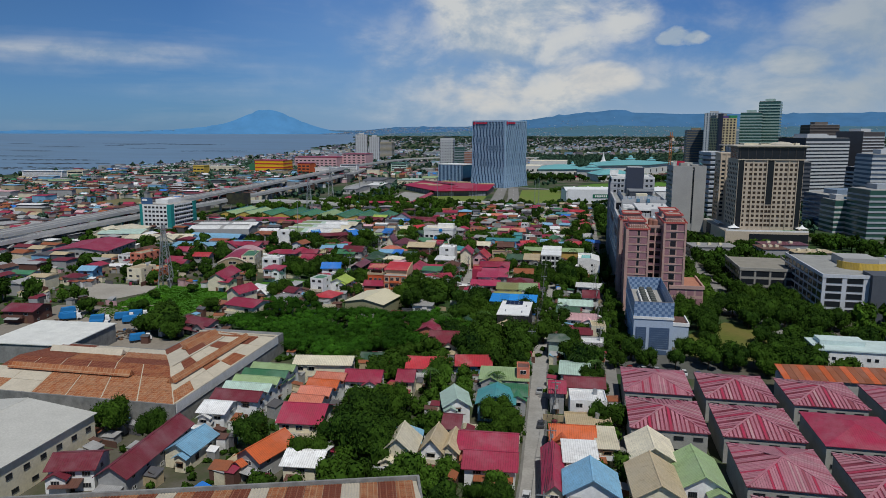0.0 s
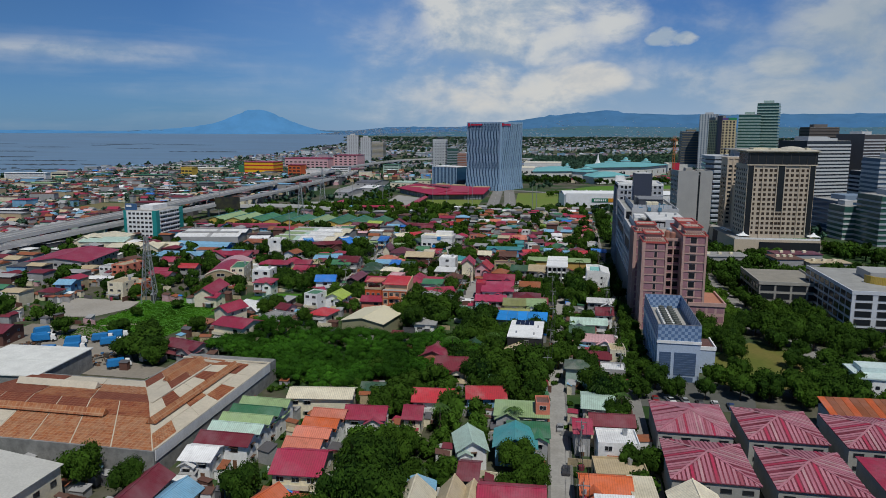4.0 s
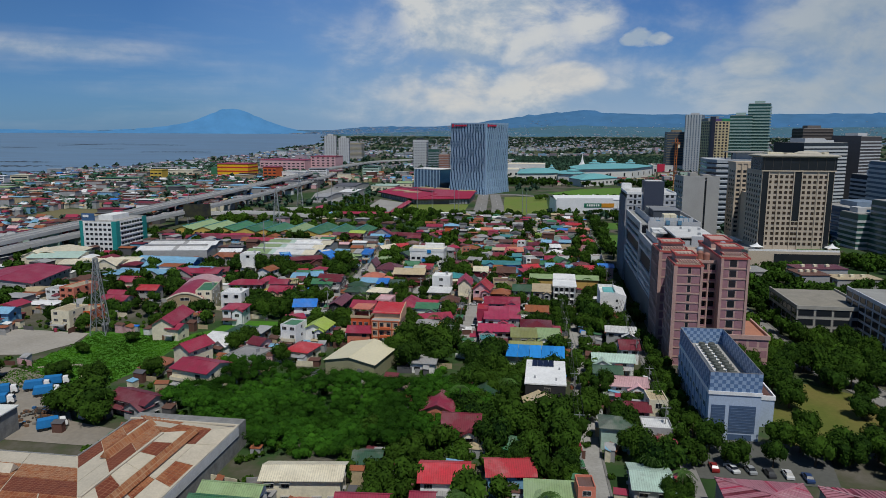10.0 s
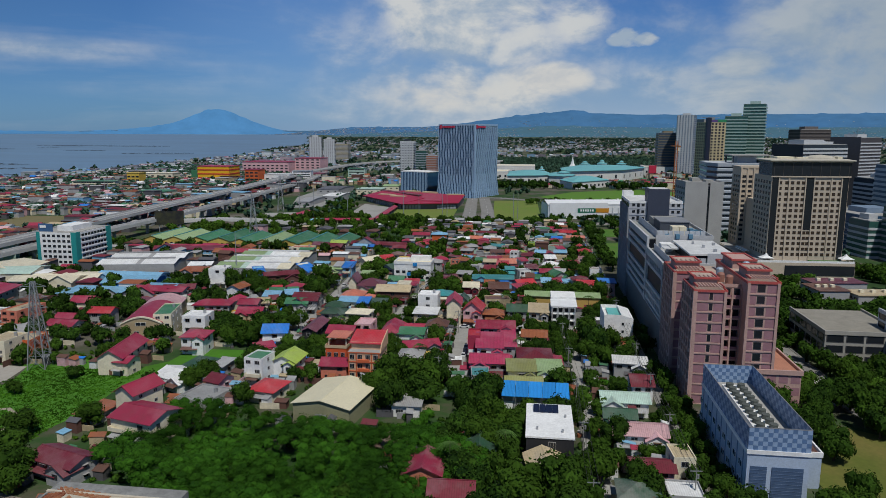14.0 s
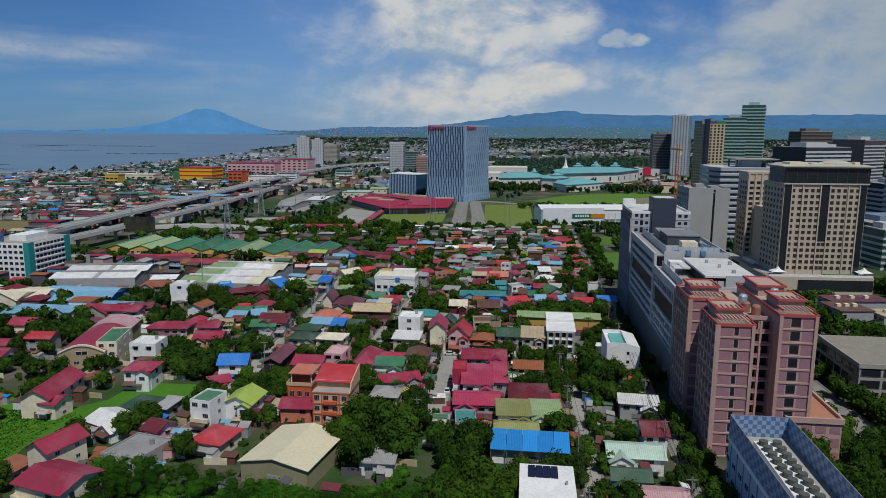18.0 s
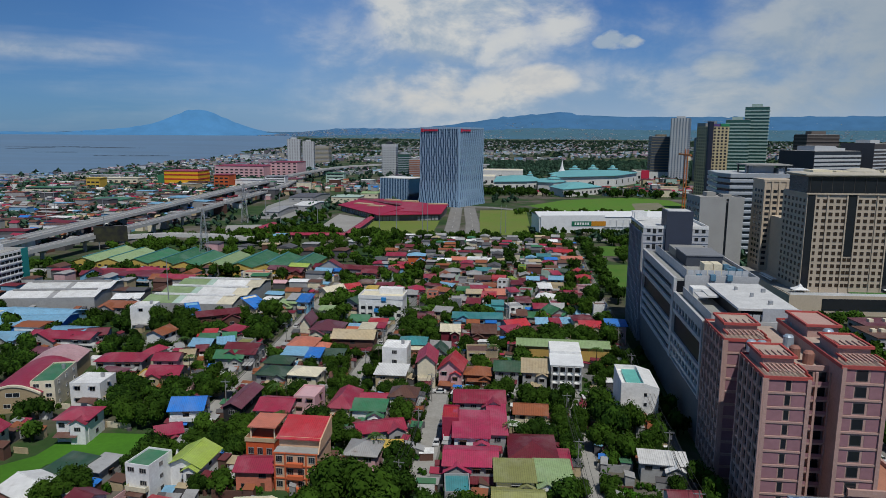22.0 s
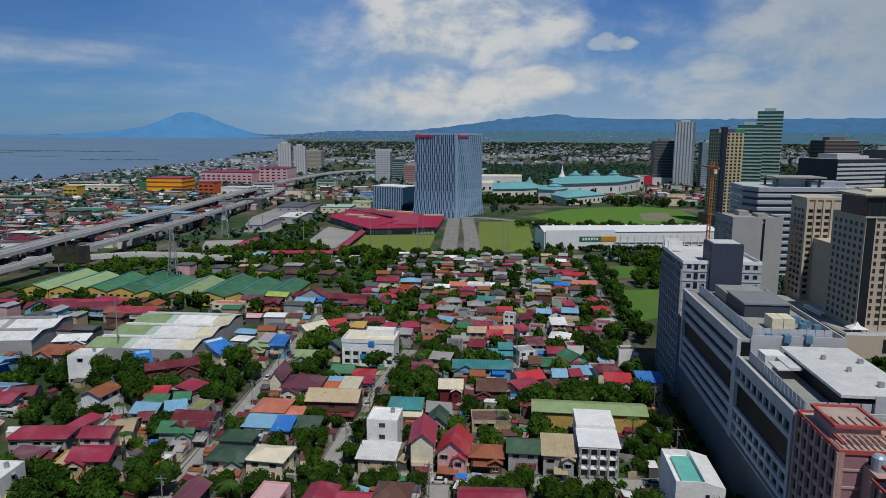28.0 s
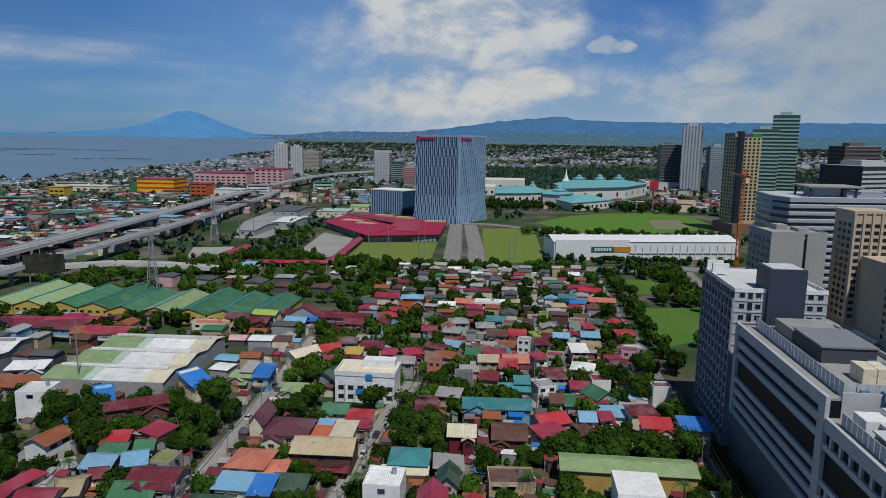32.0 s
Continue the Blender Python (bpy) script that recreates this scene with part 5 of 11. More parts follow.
def banded(u, v, w, d, h, fh, body, band_c, label, name="office_tower", turn=0.0, faces=("front", "left", "right"), band=0.45, cap=True, piers=0, pier_c=None):
    """An office tower whose floors read as bands: pale spandrels and dark ribbon windows on each storey."""
    ob = thing(name, at(u, v, 0, turn), label, "tower")
    take(u, v, w, d)
    simple("wall", ob, body, [(-w / 2, w / 2, -d / 2, d / 2, 0, h)])
    for j in range(int(h / fh)):
        z = j * fh
        b = fh * band
        solid_ring = bmesh.new()
        box(solid_ring, -w / 2 - 0.4, w / 2 + 0.4, -d / 2 - 0.4, d / 2 + 0.4, z, z + b)
        part("floor_band", solid_ring, band_c, ob)
    for i in range(piers):                          # upright piers on the faces that are seen
        a = -w / 2 + (i + 0.5) * w / piers
        simple("pier", ob, pier_c or band_c, [(a - w / piers * 0.28, a + w / piers * 0.28, -d / 2 - 0.8, -d / 2, 0, h)])
        a = -d / 2 + (i + 0.5) * d / piers
        simple("pier", ob, pier_c or band_c, [(-w / 2 - 0.8, -w / 2, a - d / piers * 0.28, a + d / piers * 0.28, 0, h)])
    if cap:
        simple("roof", ob, CONC, [(-w / 2 + 0.5, w / 2 - 0.5, -d / 2 + 0.5, d / 2 - 0.5, h, h + 0.5)])
        simple("plant_room", ob, band_c, [(-w / 4, w / 5, -d / 5, d / 4, h + 0.5, h + 4)])
    return ob


def plain_block(name, u, v, w, d, turn, h, floors, wall_m, roof_c, label):
    """A long block whose dark floors of windows show from far off."""
    ob = thing(name, at(u, v, 0, turn), label, "building")
    take(u, v, w, d)
    simple("wall", ob, wall_m, [(-w / 2, w / 2, -d / 2, d / 2, 0, h)])
    simple("roof", ob, roofing(roof_c), [(-w / 2 - 0.5, w / 2 + 0.5, -d / 2 - 0.5, d / 2 + 0.5, h, h + 0.6)])
    for j in range(floors):
        z = (j + 0.35) * h / floors
        simple("window_band", ob, GLASS, [(-w / 2 + 1.5, w / 2 - 1.5, -d / 2 - 0.06, -d / 2 + 0.1, z, z + h / floors * 0.38)])


blue_tower()
pink_apartments()
chequer_building()
long_office()
slab_tower()
hotel()
SILVER = surface("silver_band", (0.36, 0.39, 0.43), 0.55, dirt=0.15)
WHITEB = surface("white_band_far", (0.50, 0.515, 0.53), 0.7, dirt=0.15)
DARKG = glass("dark_ribbon_glass", (0.03, 0.04, 0.055), 0.15)
GREENG = glass("green_glass", (0.035, 0.10, 0.085), 0.15)
def silver_office():
    """Eight floors of pale bands round a corner cut off at an angle, with a canopied roof house."""
    pts = ((119, 649), (178, 655), (180, 700), (117, 700), (114, 664))
    ob = thing("office_tower", at(0, 0), "silver office block with dark ribbon windows and a canopied roof", "tower")
    take(148, 674, 72, 58)

    def ring(k, z):
        cx, cy = 148, 676
        return [(cx + (x - cx) * k, cy + (y - cy) * k, z) for x, y in pts]
    bm = bmesh.new()
    solid(bm, [ring(0.985, 0), ring(0.985, 55)])
    part("wall", bm, DARKG, ob)
    for j in range(13):
        z = 1.0 + j * 4.15
        bm = bmesh.new()
        solid(bm, [ring(1.0, z), ring(1.012, z + 0.5), ring(1.012, z + 2.0), ring(1.0, z + 2.5)])
        part("floor_band", bm, SILVER, ob)
    bm = bmesh.new()
    solid(bm, [ring(1.01, 54.5), ring(1.01, 57)])
    part("parapet", bm, SILVER, ob)
    bm = bmesh.new()
    solid(bm, [ring(0.97, 57), ring(0.97, 57.1)])
    part("roof", bm, WHITEB, ob)
    simple("roof_house", ob, SILVER, [(136, 150, 660, 676, 57, 62.5)])
    simple("roof_house", ob, SILVER, [(152, 172, 656, 672, 57, 60.5)])
    simple("canopy", ob, CONC, [(130, 160, 654, 678, 62.5, 63.3)])
    for x, y in ((131, 655), (156, 655), (131, 676)):
        simple("column", ob, DARKG, [(x, x + 1, y, y + 1, 57, 62.5)])


silver_office()
white_wide = banded(273, 893, 62, 40, 68, 3.9, DARKG, WHITEB, "wide white-banded office block with one dark end", turn=28, band=0.55)
simple("end_wall", white_wide, surface("charcoal_panel", (0.045, 0.05, 0.06), 0.5), [(-31.8, -31.4, -20.6, 20.6, 0, 68.5)], "dark charcoal end wall")
simple("roof_screen", white_wide, WHITEB, [(-20, 8, -10, 10, 68.5, 73), (12, 24, -8, 6, 68.5, 71)])
grey_tall = banded(336, 933, 44, 32, 75, 3.6, surface("brown_wall", (0.075, 0.07, 0.075), 0.7), WHITEB, "dark grey tower with a white-banded face", turn=40, band=0.4)
simple("end_wall", grey_tall, surface("slate_end", (0.085, 0.085, 0.095), 0.7), [(-22.9, -22.4, -16.6, 16.6, 0, 76)], "dark slate end wall")
GOLD = surface("gold_render", (0.50, 0.41, 0.24), 0.8, dirt=0.2)


def gold_tower():
    """Cream and gold flats, windows in a grid on two faces, a dark glass strip up the corner."""
    w, d, h = 22.0, 27.0, 92.0
    ob = thing("apartment_tower", at(181, 941, 0, 14), "cream and gold apartment tower with an unfinished crown", "tower")
    take(181, 941, 32, 36)
    simple("wall", ob, GOLD, [(-w / 2, w / 2, -d / 2, d / 2, 0, h)])
    navy = surface("dark_strip", (0.02, 0.025, 0.045), 0.4)
    simple("glass_strip", ob, navy, [(-w / 2 - 0.5, -w / 2 + 4.2, -d / 2 - 0.5, -d / 2 + 3.5, 10, 97)], "dark blue glass strip")
    for j in range(24):
        z = 14 + j * 3.3
        for i in range(4):
            piece("window", WIN_DARK, ob, pose(-w / 2 + 6.0 + i * 4.3, -d / 2, z) @ Matrix.Diagonal((2.3, 1.6, 2.0, 1)))
        for i in range(5):
            piece("window", WIN_DARK, ob, pose(-w / 2, -d / 2 + 6.0 + i * 4.6, z, 0, 0, -90) @ Matrix.Diagonal((2.3, 1.6, 2.0, 1)))
    simple("crown", ob, surface("crown_grey", (0.25, 0.25, 0.26), 0.7), [(-w / 2, -3, -4, d / 2, h, h + 3.5), (-2, 5, 2, 9, h, h + 5.5)], "unfinished grey crown")
    simple("crown", ob, surface("crown_green", (0.03, 0.24, 0.10), 0.6), [(1, w / 2, -d / 2 - 0.2, 0, h, h + 3.0)], "green crown storey")
    simple("crown", ob, surface("crown_purple", (0.12, 0.07, 0.22), 0.6), [(-w / 2 + 4.2, 0.5, -d / 2 - 0.2, -4, h, h + 2.5)], "purple crown panel")
    simple("crown_beam", ob, STEEL, [(-w / 2 - 3, w / 2 - 2, -2, -1.6, h + 5.5, h + 5.9), (-4, -3.6, -d / 2, d / 2, h + 5.5, h + 5.9)])
    simple("podium", ob, surface("brown_podium", (0.22, 0.13, 0.09), 0.8), [(-16, 16, -20, 16, 0, 10)], "brown podium")


gold_tower()
banded(266, 1069, 27, 26, 117, 4.0, GREENG, surface("green_band", (0.34, 0.46, 0.42), 0.6), "green glass tower with pale floor bands", turn=-20, band=0.42)
banded(237, 1046, 27, 24, 101, 4.0, GREENG, surface("green_band", (0.34, 0.46, 0.42), 0.6), "lower green glass tower with pale floor bands", turn=-16, band=0.42)
banded(258, 1450, 30, 30, 112, 3.4, surface("white_tower", (0.16, 0.21, 0.27), 0.6), WHITEB, "slim white residential tower with upright piers", "apartment_tower", turn=-20, band=0.22, piers=6)
banded(303, 1470, 26, 26, 78, 3.4, surface("teal_tower", (0.16, 0.24, 0.28), 0.7), SILVER, "slate grey residential tower with floor bands", "apartment_tower", band=0.3)
banded(233, 1492, 40, 30, 80, 5.0, surface("bronze_glass", (0.05, 0.07, 0.10), 0.3), surface("bronze_band", (0.20, 0.17, 0.12), 0.7), "dark glass block with bronze bands", band=0.3)
banded(311, 1002, 36, 30, 84, 4.0, surface("umber_wall", (0.07, 0.06, 0.055), 0.7), surface("umber_band", (0.14, 0.12, 0.11), 0.7), "dark umber office block with deep floors", turn=6, band=0.45)
banded(205, 800, 70, 30, 44, 4.2, DARKG, surface("charcoal_band", (0.10, 0.11, 0.13), 0.6), "dark charcoal office block with ribbon windows", band=0.5)
banded(212, 606, 40, 44, 26, 3.8, BLUEGLASS, surface("blue_band", (0.20, 0.27, 0.36), 0.5), "low blue glass office with pale stepped bands", turn=10, band=0.25)
banded(199, 580, 13, 22, 24, 3.7, GREENG, WHITEB, "low green glass office with white slabs", turn=8, band=0.4)
banded(222, 557, 36, 30, 34, 3.7, GREENG, SILVER, "green glass office with pale slabs and deep balconies", turn=8, band=0.35)
banded(263, 660, 40, 30, 56, 3.7, surface("steel_blue_wall", (0.10, 0.14, 0.20), 0.5), WHITEB, "white-banded office tower with dark windows", turn=4, band=0.5)
banded(285, 748, 34, 36, 41, 3.9, DARKG, SILVER, "grey office block with ribbon windows", turn=8, band=0.5)
# paired pale towers by the lake, slim white block
TW = surface("twin_white", (0.34, 0.34, 0.35), 0.8, dirt=0.2)
banded(-517, 1638, 27, 24, 69, 3.2, TW, WHITEB, "pale residential tower near the lake shore", "apartment_tower", turn=12, band=0.25, piers=5)
banded(-489, 1652, 24, 22, 64, 3.2, TW, WHITEB, "pale residential tower near the lake shore", "apartment_tower", turn=12, band=0.25, piers=5)
banded(-551, 1962, 46, 30, 48, 3.4, surface("ochre_far", (0.38, 0.33, 0.22), 0.8), TW, "low ochre apartment block near the lake shore", "apartment_block", band=0.4)
banded(-279, 1505, 28, 22, 62, 3.3, surface("white_far", (0.62, 0.63, 0.64), 0.8), DARKG, "slim white apartment block with dark floors", "apartment_block", band=0.35, piers=5, pier_c=WHITEB)
banded(-246, 1480, 22, 24, 44, 3.4, GREENG, SILVER, "green glass office block with silver bands", band=0.3)
banded(-222, 1460, 20, 24, 34, 3.4, surface("brick_far", (0.34, 0.14, 0.09), 0.8), TW, "brick-red office block with pale bands", band=0.3)


def teal_hospital():
    ob = thing("hospital_block", at(-298, 484), "white six-storey block with teal corner strips", "building")
    take(-298, 492, 28, 52)
    w, d, h = 25.0, 34.0, 20.5
    simple("wall", ob, paint("white"), [(-w / 2, w / 2, -d / 2, d / 2, 0, h)])
    tl = surface("teal_panel", (0.02, 0.26, 0.25), 0.5, dirt=0.15)
    for b in ((w / 2 - 3, w / 2 + 0.25, -d / 2 - 0.25, -d / 2), (w / 2, w / 2 + 0.25, -d / 2, -d / 2 + 4), (-w / 2 - 0.25, -w / 2 + 2, -d / 2 - 0.25, -d / 2), (w / 2, w / 2 + 0.25, d / 2 - 5, d / 2)):
        simple("teal_strip", ob, tl, [(*b, 0, h + 0.4)], "teal glass strip")
    facade(ob, "front", w, d, 1.5, 6, 3.1, 6, 2.0, 1.5, WIN_DARK, margin=3)
    facade(ob, "right", w, d, 1.5, 6, 3.1, 8, 2.4, 1.5, WIN_DARK, margin=5)
    for j in range(6):
        simple("sill_band", ob, paint("white"), [(w / 2, w / 2 + 0.5, -d / 2 + 4, d / 2 - 5, 1.5 + j * 3.1, 2.0 + j * 3.1)])
    simple("roof", ob, CONC, [(-w / 2 + 0.4, w / 2 - 0.4, -d / 2 + 0.4, d / 2 - 0.4, h, h + 0.3)])
    simple("stair_head", ob, paint("white"), [(-4, 6, -10, 8, h + 0.3, h + 3.4)])
    simple("sign_frame", ob, surface("sign_navy", (0.05, 0.12, 0.25), 0.5), [(-w / 2, -w / 2 + 9, -d / 2 + 2, -d / 2 + 2.5, h, h + 5)], "blue roof sign with pale bars")
    simple("sign_bar", ob, paint("white"), [(-w / 2 + 1, -w / 2 + 5, -d / 2 + 1.8, -d / 2 + 2, h + 2.5, h + 4)])


teal_hospital()


def yellow_store():
    ob = thing("store", at(-536, 1182), "yellow store with red stripes and a flat roof", "store")
    simple("wall", ob, surface("store_yellow", (0.75, 0.42, 0.02), 0.6, dirt=0.1), [(-27, 27, -20, 20, 0, 24)])
    for z in (5, 11.5, 18):
        simple("stripe", ob, surface("store_red", (0.55, 0.04, 0.03), 0.6), [(-27.3, 27.3, -20.3, -20, z, z + 1.8), (27, 27.3, -20, 20, z, z + 1.8)])
    simple("roof", ob, roofing("crimson"), [(-27.5, 27.5, -20.5, 20.5, 24, 25)])
    simple("sign", ob, paint("green"), [(-38, -27.5, -20, 18, 0, 18)])


yellow_store()
for u, v, w, d, h, c, lab in ((-520, 1372, 90, 60, 24, "crimson", "long low mall with a red roof"), (-450, 1402, 50, 50, 30, "crimson", "red mall block with a flat roof"), (-452, 1130, 22, 26, 22, "orange", "orange and grey store block with flat roof"),
                              (-420, 1150, 40, 26, 14, "white", "white store block with a flat roof"), (-640, 1180, 60, 24, 12, "cream", "long pale market hall with flat roof"), (-620, 1080, 20, 18, 18, "yellow", "yellow block standing near the lake shore"),
                              (-480, 890, 40, 30, 8, "green", "low market with a green roof"), (-400, 905, 30, 22, 10, "lightblue", "low pale blue shed with flat roof"), (-380, 1210, 30, 30, 12, "maroon", "maroon store block with a flat roof")):
    ob = thing("store", at(u, v), lab, "store")
    simple("wall", ob, paint(c if c in ("white", "cream", "yellow", "orange") else "pink" if c == "crimson" else "cream"), [(-w / 2, w / 2, -d / 2, d / 2, 0, h)])
    simple("roof", ob, roofing(c if c not in ("orange",) else "crimson"), [(-w / 2 - 0.5, w / 2 + 0.5, -d / 2 - 0.5, d / 2 + 0.5, h, h + 0.8)])
    facade(ob, "front", w, d, 0, max(1, int(h / 5)), 5, max(3, int(w / 9)), 5, 2.2, WIN_DARK)
    take(u, v, w, d)


# red-roofed low complex by the lawn
def red_complex():
    """A wide low hall of joined wings under shallow crimson roofs with cream skylight strips."""
    ob = thing("market_hall", at(0, 0), "wide low hall with joined crimson roofs and cream skylight strips", "hall")
    base = ((-215, 888), (-156, 807), (-99.5, 823), (-99.5, 889), (-184, 961), (-208, 940))
    bm = bmesh.new()
    solid(bm, [[(*q, 0) for q in base], [(*q, 5.6) for q in base]])
    part("wall", bm, surface("hall_wall", (0.20, 0.18, 0.16), 0.85, dirt=0.4), ob)
    take(-157, 884, 124, 120)
    dusk, red = roofing("maroon"), surface("market_roof", (0.36, 0.022, 0.06), 0.55, dirt=0.4, scale=0.05, fine=0.4, dirt_color=(0.24, 0.018, 0.045))
    for pts in (((-219, 889, 5.8), (-156.5, 801, 5.8), (-138, 842, 8.6), (-203, 930, 8.6)), ((-155.8, 801, 5.9), (-98, 820, 5.9), (-98, 882, 8.8), (-145, 872, 8.8)),
                ((-203, 931, 8.7), (-146, 873, 8.7), (-98, 883, 8.7), (-98, 893, 6.8), (-185, 967, 5.8), (-211, 941, 6.0))):
        bm = bmesh.new()
        solid(bm, [list(pts), [(x, y, z + 0.5) for x, y, z in pts]])
        part("roof", bm, red, ob)
    bm = bmesh.new()
    pts = ((-207, 929, 9.4), (-146, 866, 9.4), (-141, 875, 9.4), (-202, 938, 9.4))
    solid(bm, [[(x, y, z - 0.8) for x, y, z in pts], list(pts)])
    part("ridge_roof", bm, dusk, ob, "dark maroon ridge roof")
    bm = bmesh.new()
    pts = ((-141, 826, 7.8), (-117, 824, 7.8), (-123, 884, 10.2), (-146, 884, 10.2))
    solid(bm, [[(x, y, z - 0.6) for x, y, z in pts], list(pts)])
    part("porch_roof", bm, roofing("crimson"), ob, "faded red ribbed porch roof")
    for x, y, z, w, d, t in ((-189, 887, 7.7, 22, 8, -25), (-171, 866, 7.9, 20, 8, -25), (-166, 928, 8.6, 18, 7, -20), (-143, 913, 8.9, 18, 7, -20), (-109, 884, 9.2, 20, 6, 0)):
        bm = bmesh.new()
        c, q = math.cos(radians(t)), math.sin(radians(t))
        ring = [(x + c * a - q * b, y + q * a + c * b) for a, b in ((-w / 2, -d / 2), (w / 2, -d / 2), (w / 2, d / 2), (-w / 2, d / 2))]
        solid(bm, [[(*e, z - 1.2) for e in ring], [(*e, z + 0.9) for e in ring]])
        part("skylight", bm, paint("tan"), ob, "cream skylight strip")
    for a, b, n in (((-156, 806.4), (-137, 811.4), 6), ((-121, 816.0), (-101, 821.8), 6), ((-213, 885), (-158, 809.5), 18)):
        for k in range(n):
            x, y = (a[e] + (b[e] - a[e]) * (k + 0.5) / n for e in (0, 1))
            t = math.degrees(math.atan2(b[1] - a[1], b[0] - a[0]))
            bm = bmesh.new()
            box(bm, -1.3, 1.3, -0.5, 0.3, 0, 4.2)
            bm.transform(pose(x, y, 0, 0, 0, t))
            part("wall_panel", bm, paint("grey"), ob)


red_complex()


def depot():
    """Long white store with a stepped roof beside the lawns."""
    ob = thing("home_store", at(60, 777, 0, 10.4), "long white store shed with a green and orange sign", "store")
    take(60, 777, 142, 60)
    wm = surface("store_white", (0.74, 0.75, 0.76), 0.7, dirt=0.2)
    simple("wall", ob, wm, [(-70, 70, -17, 17, 0, 13.5)])
    bm = bmesh.new()
    roof_body(bm, "gablex", 140, 34, 13.5, 2.8, 0.5)
    part("roof", bm, surface("store_roof", (0.74, 0.75, 0.76), 0.6, dirt=0.15), ob)
    simple("raised_front", ob, wm, [(-69, -14, -18.2, -17, 0, 15)])
    simple("band", ob, surface("band_grey", (0.35, 0.37, 0.40), 0.7), [(-69.2, 69.2, -17.6, -17, 4.6, 5.2)])
    bm = bmesh.new()
    box(bm, -0.5, 0.5, -0.1, 0.1, -0.5, 0.5)
    sg = part("sign", bm, surface("sign_green", (0.01, 0.16, 0.09), 0.6), ob, "green and orange sign with pale bars")
    sg.matrix_basis = pose(-34, -18.4, 8) @ Matrix.Diagonal((17, 1, 4, 1))
    simple("sign", ob, surface("sign_orange", (0.55, 0.24, 0.02), 0.6), [(-25.4, -13, -18.5, -18.3, 6, 10)])
    simple("sign_bar", ob, paint("white"), [(-40 + i * 2.2, -38.6 + i * 2.2, -18.7, -18.52, 7, 9) for i in range(6)])
    for i in range(24):
        simple("pilaster", ob, wm, [(-66 + i * 5.7, -65.4 + i * 5.7, -17.7, -17, 0, 11)])
    for i in range(9):
        simple("roof_vent", ob, paint("white"), [(-60 + i * 15, -58.6 + i * 15, -0.7, 0.7, 15.8, 17.2)])


depot()


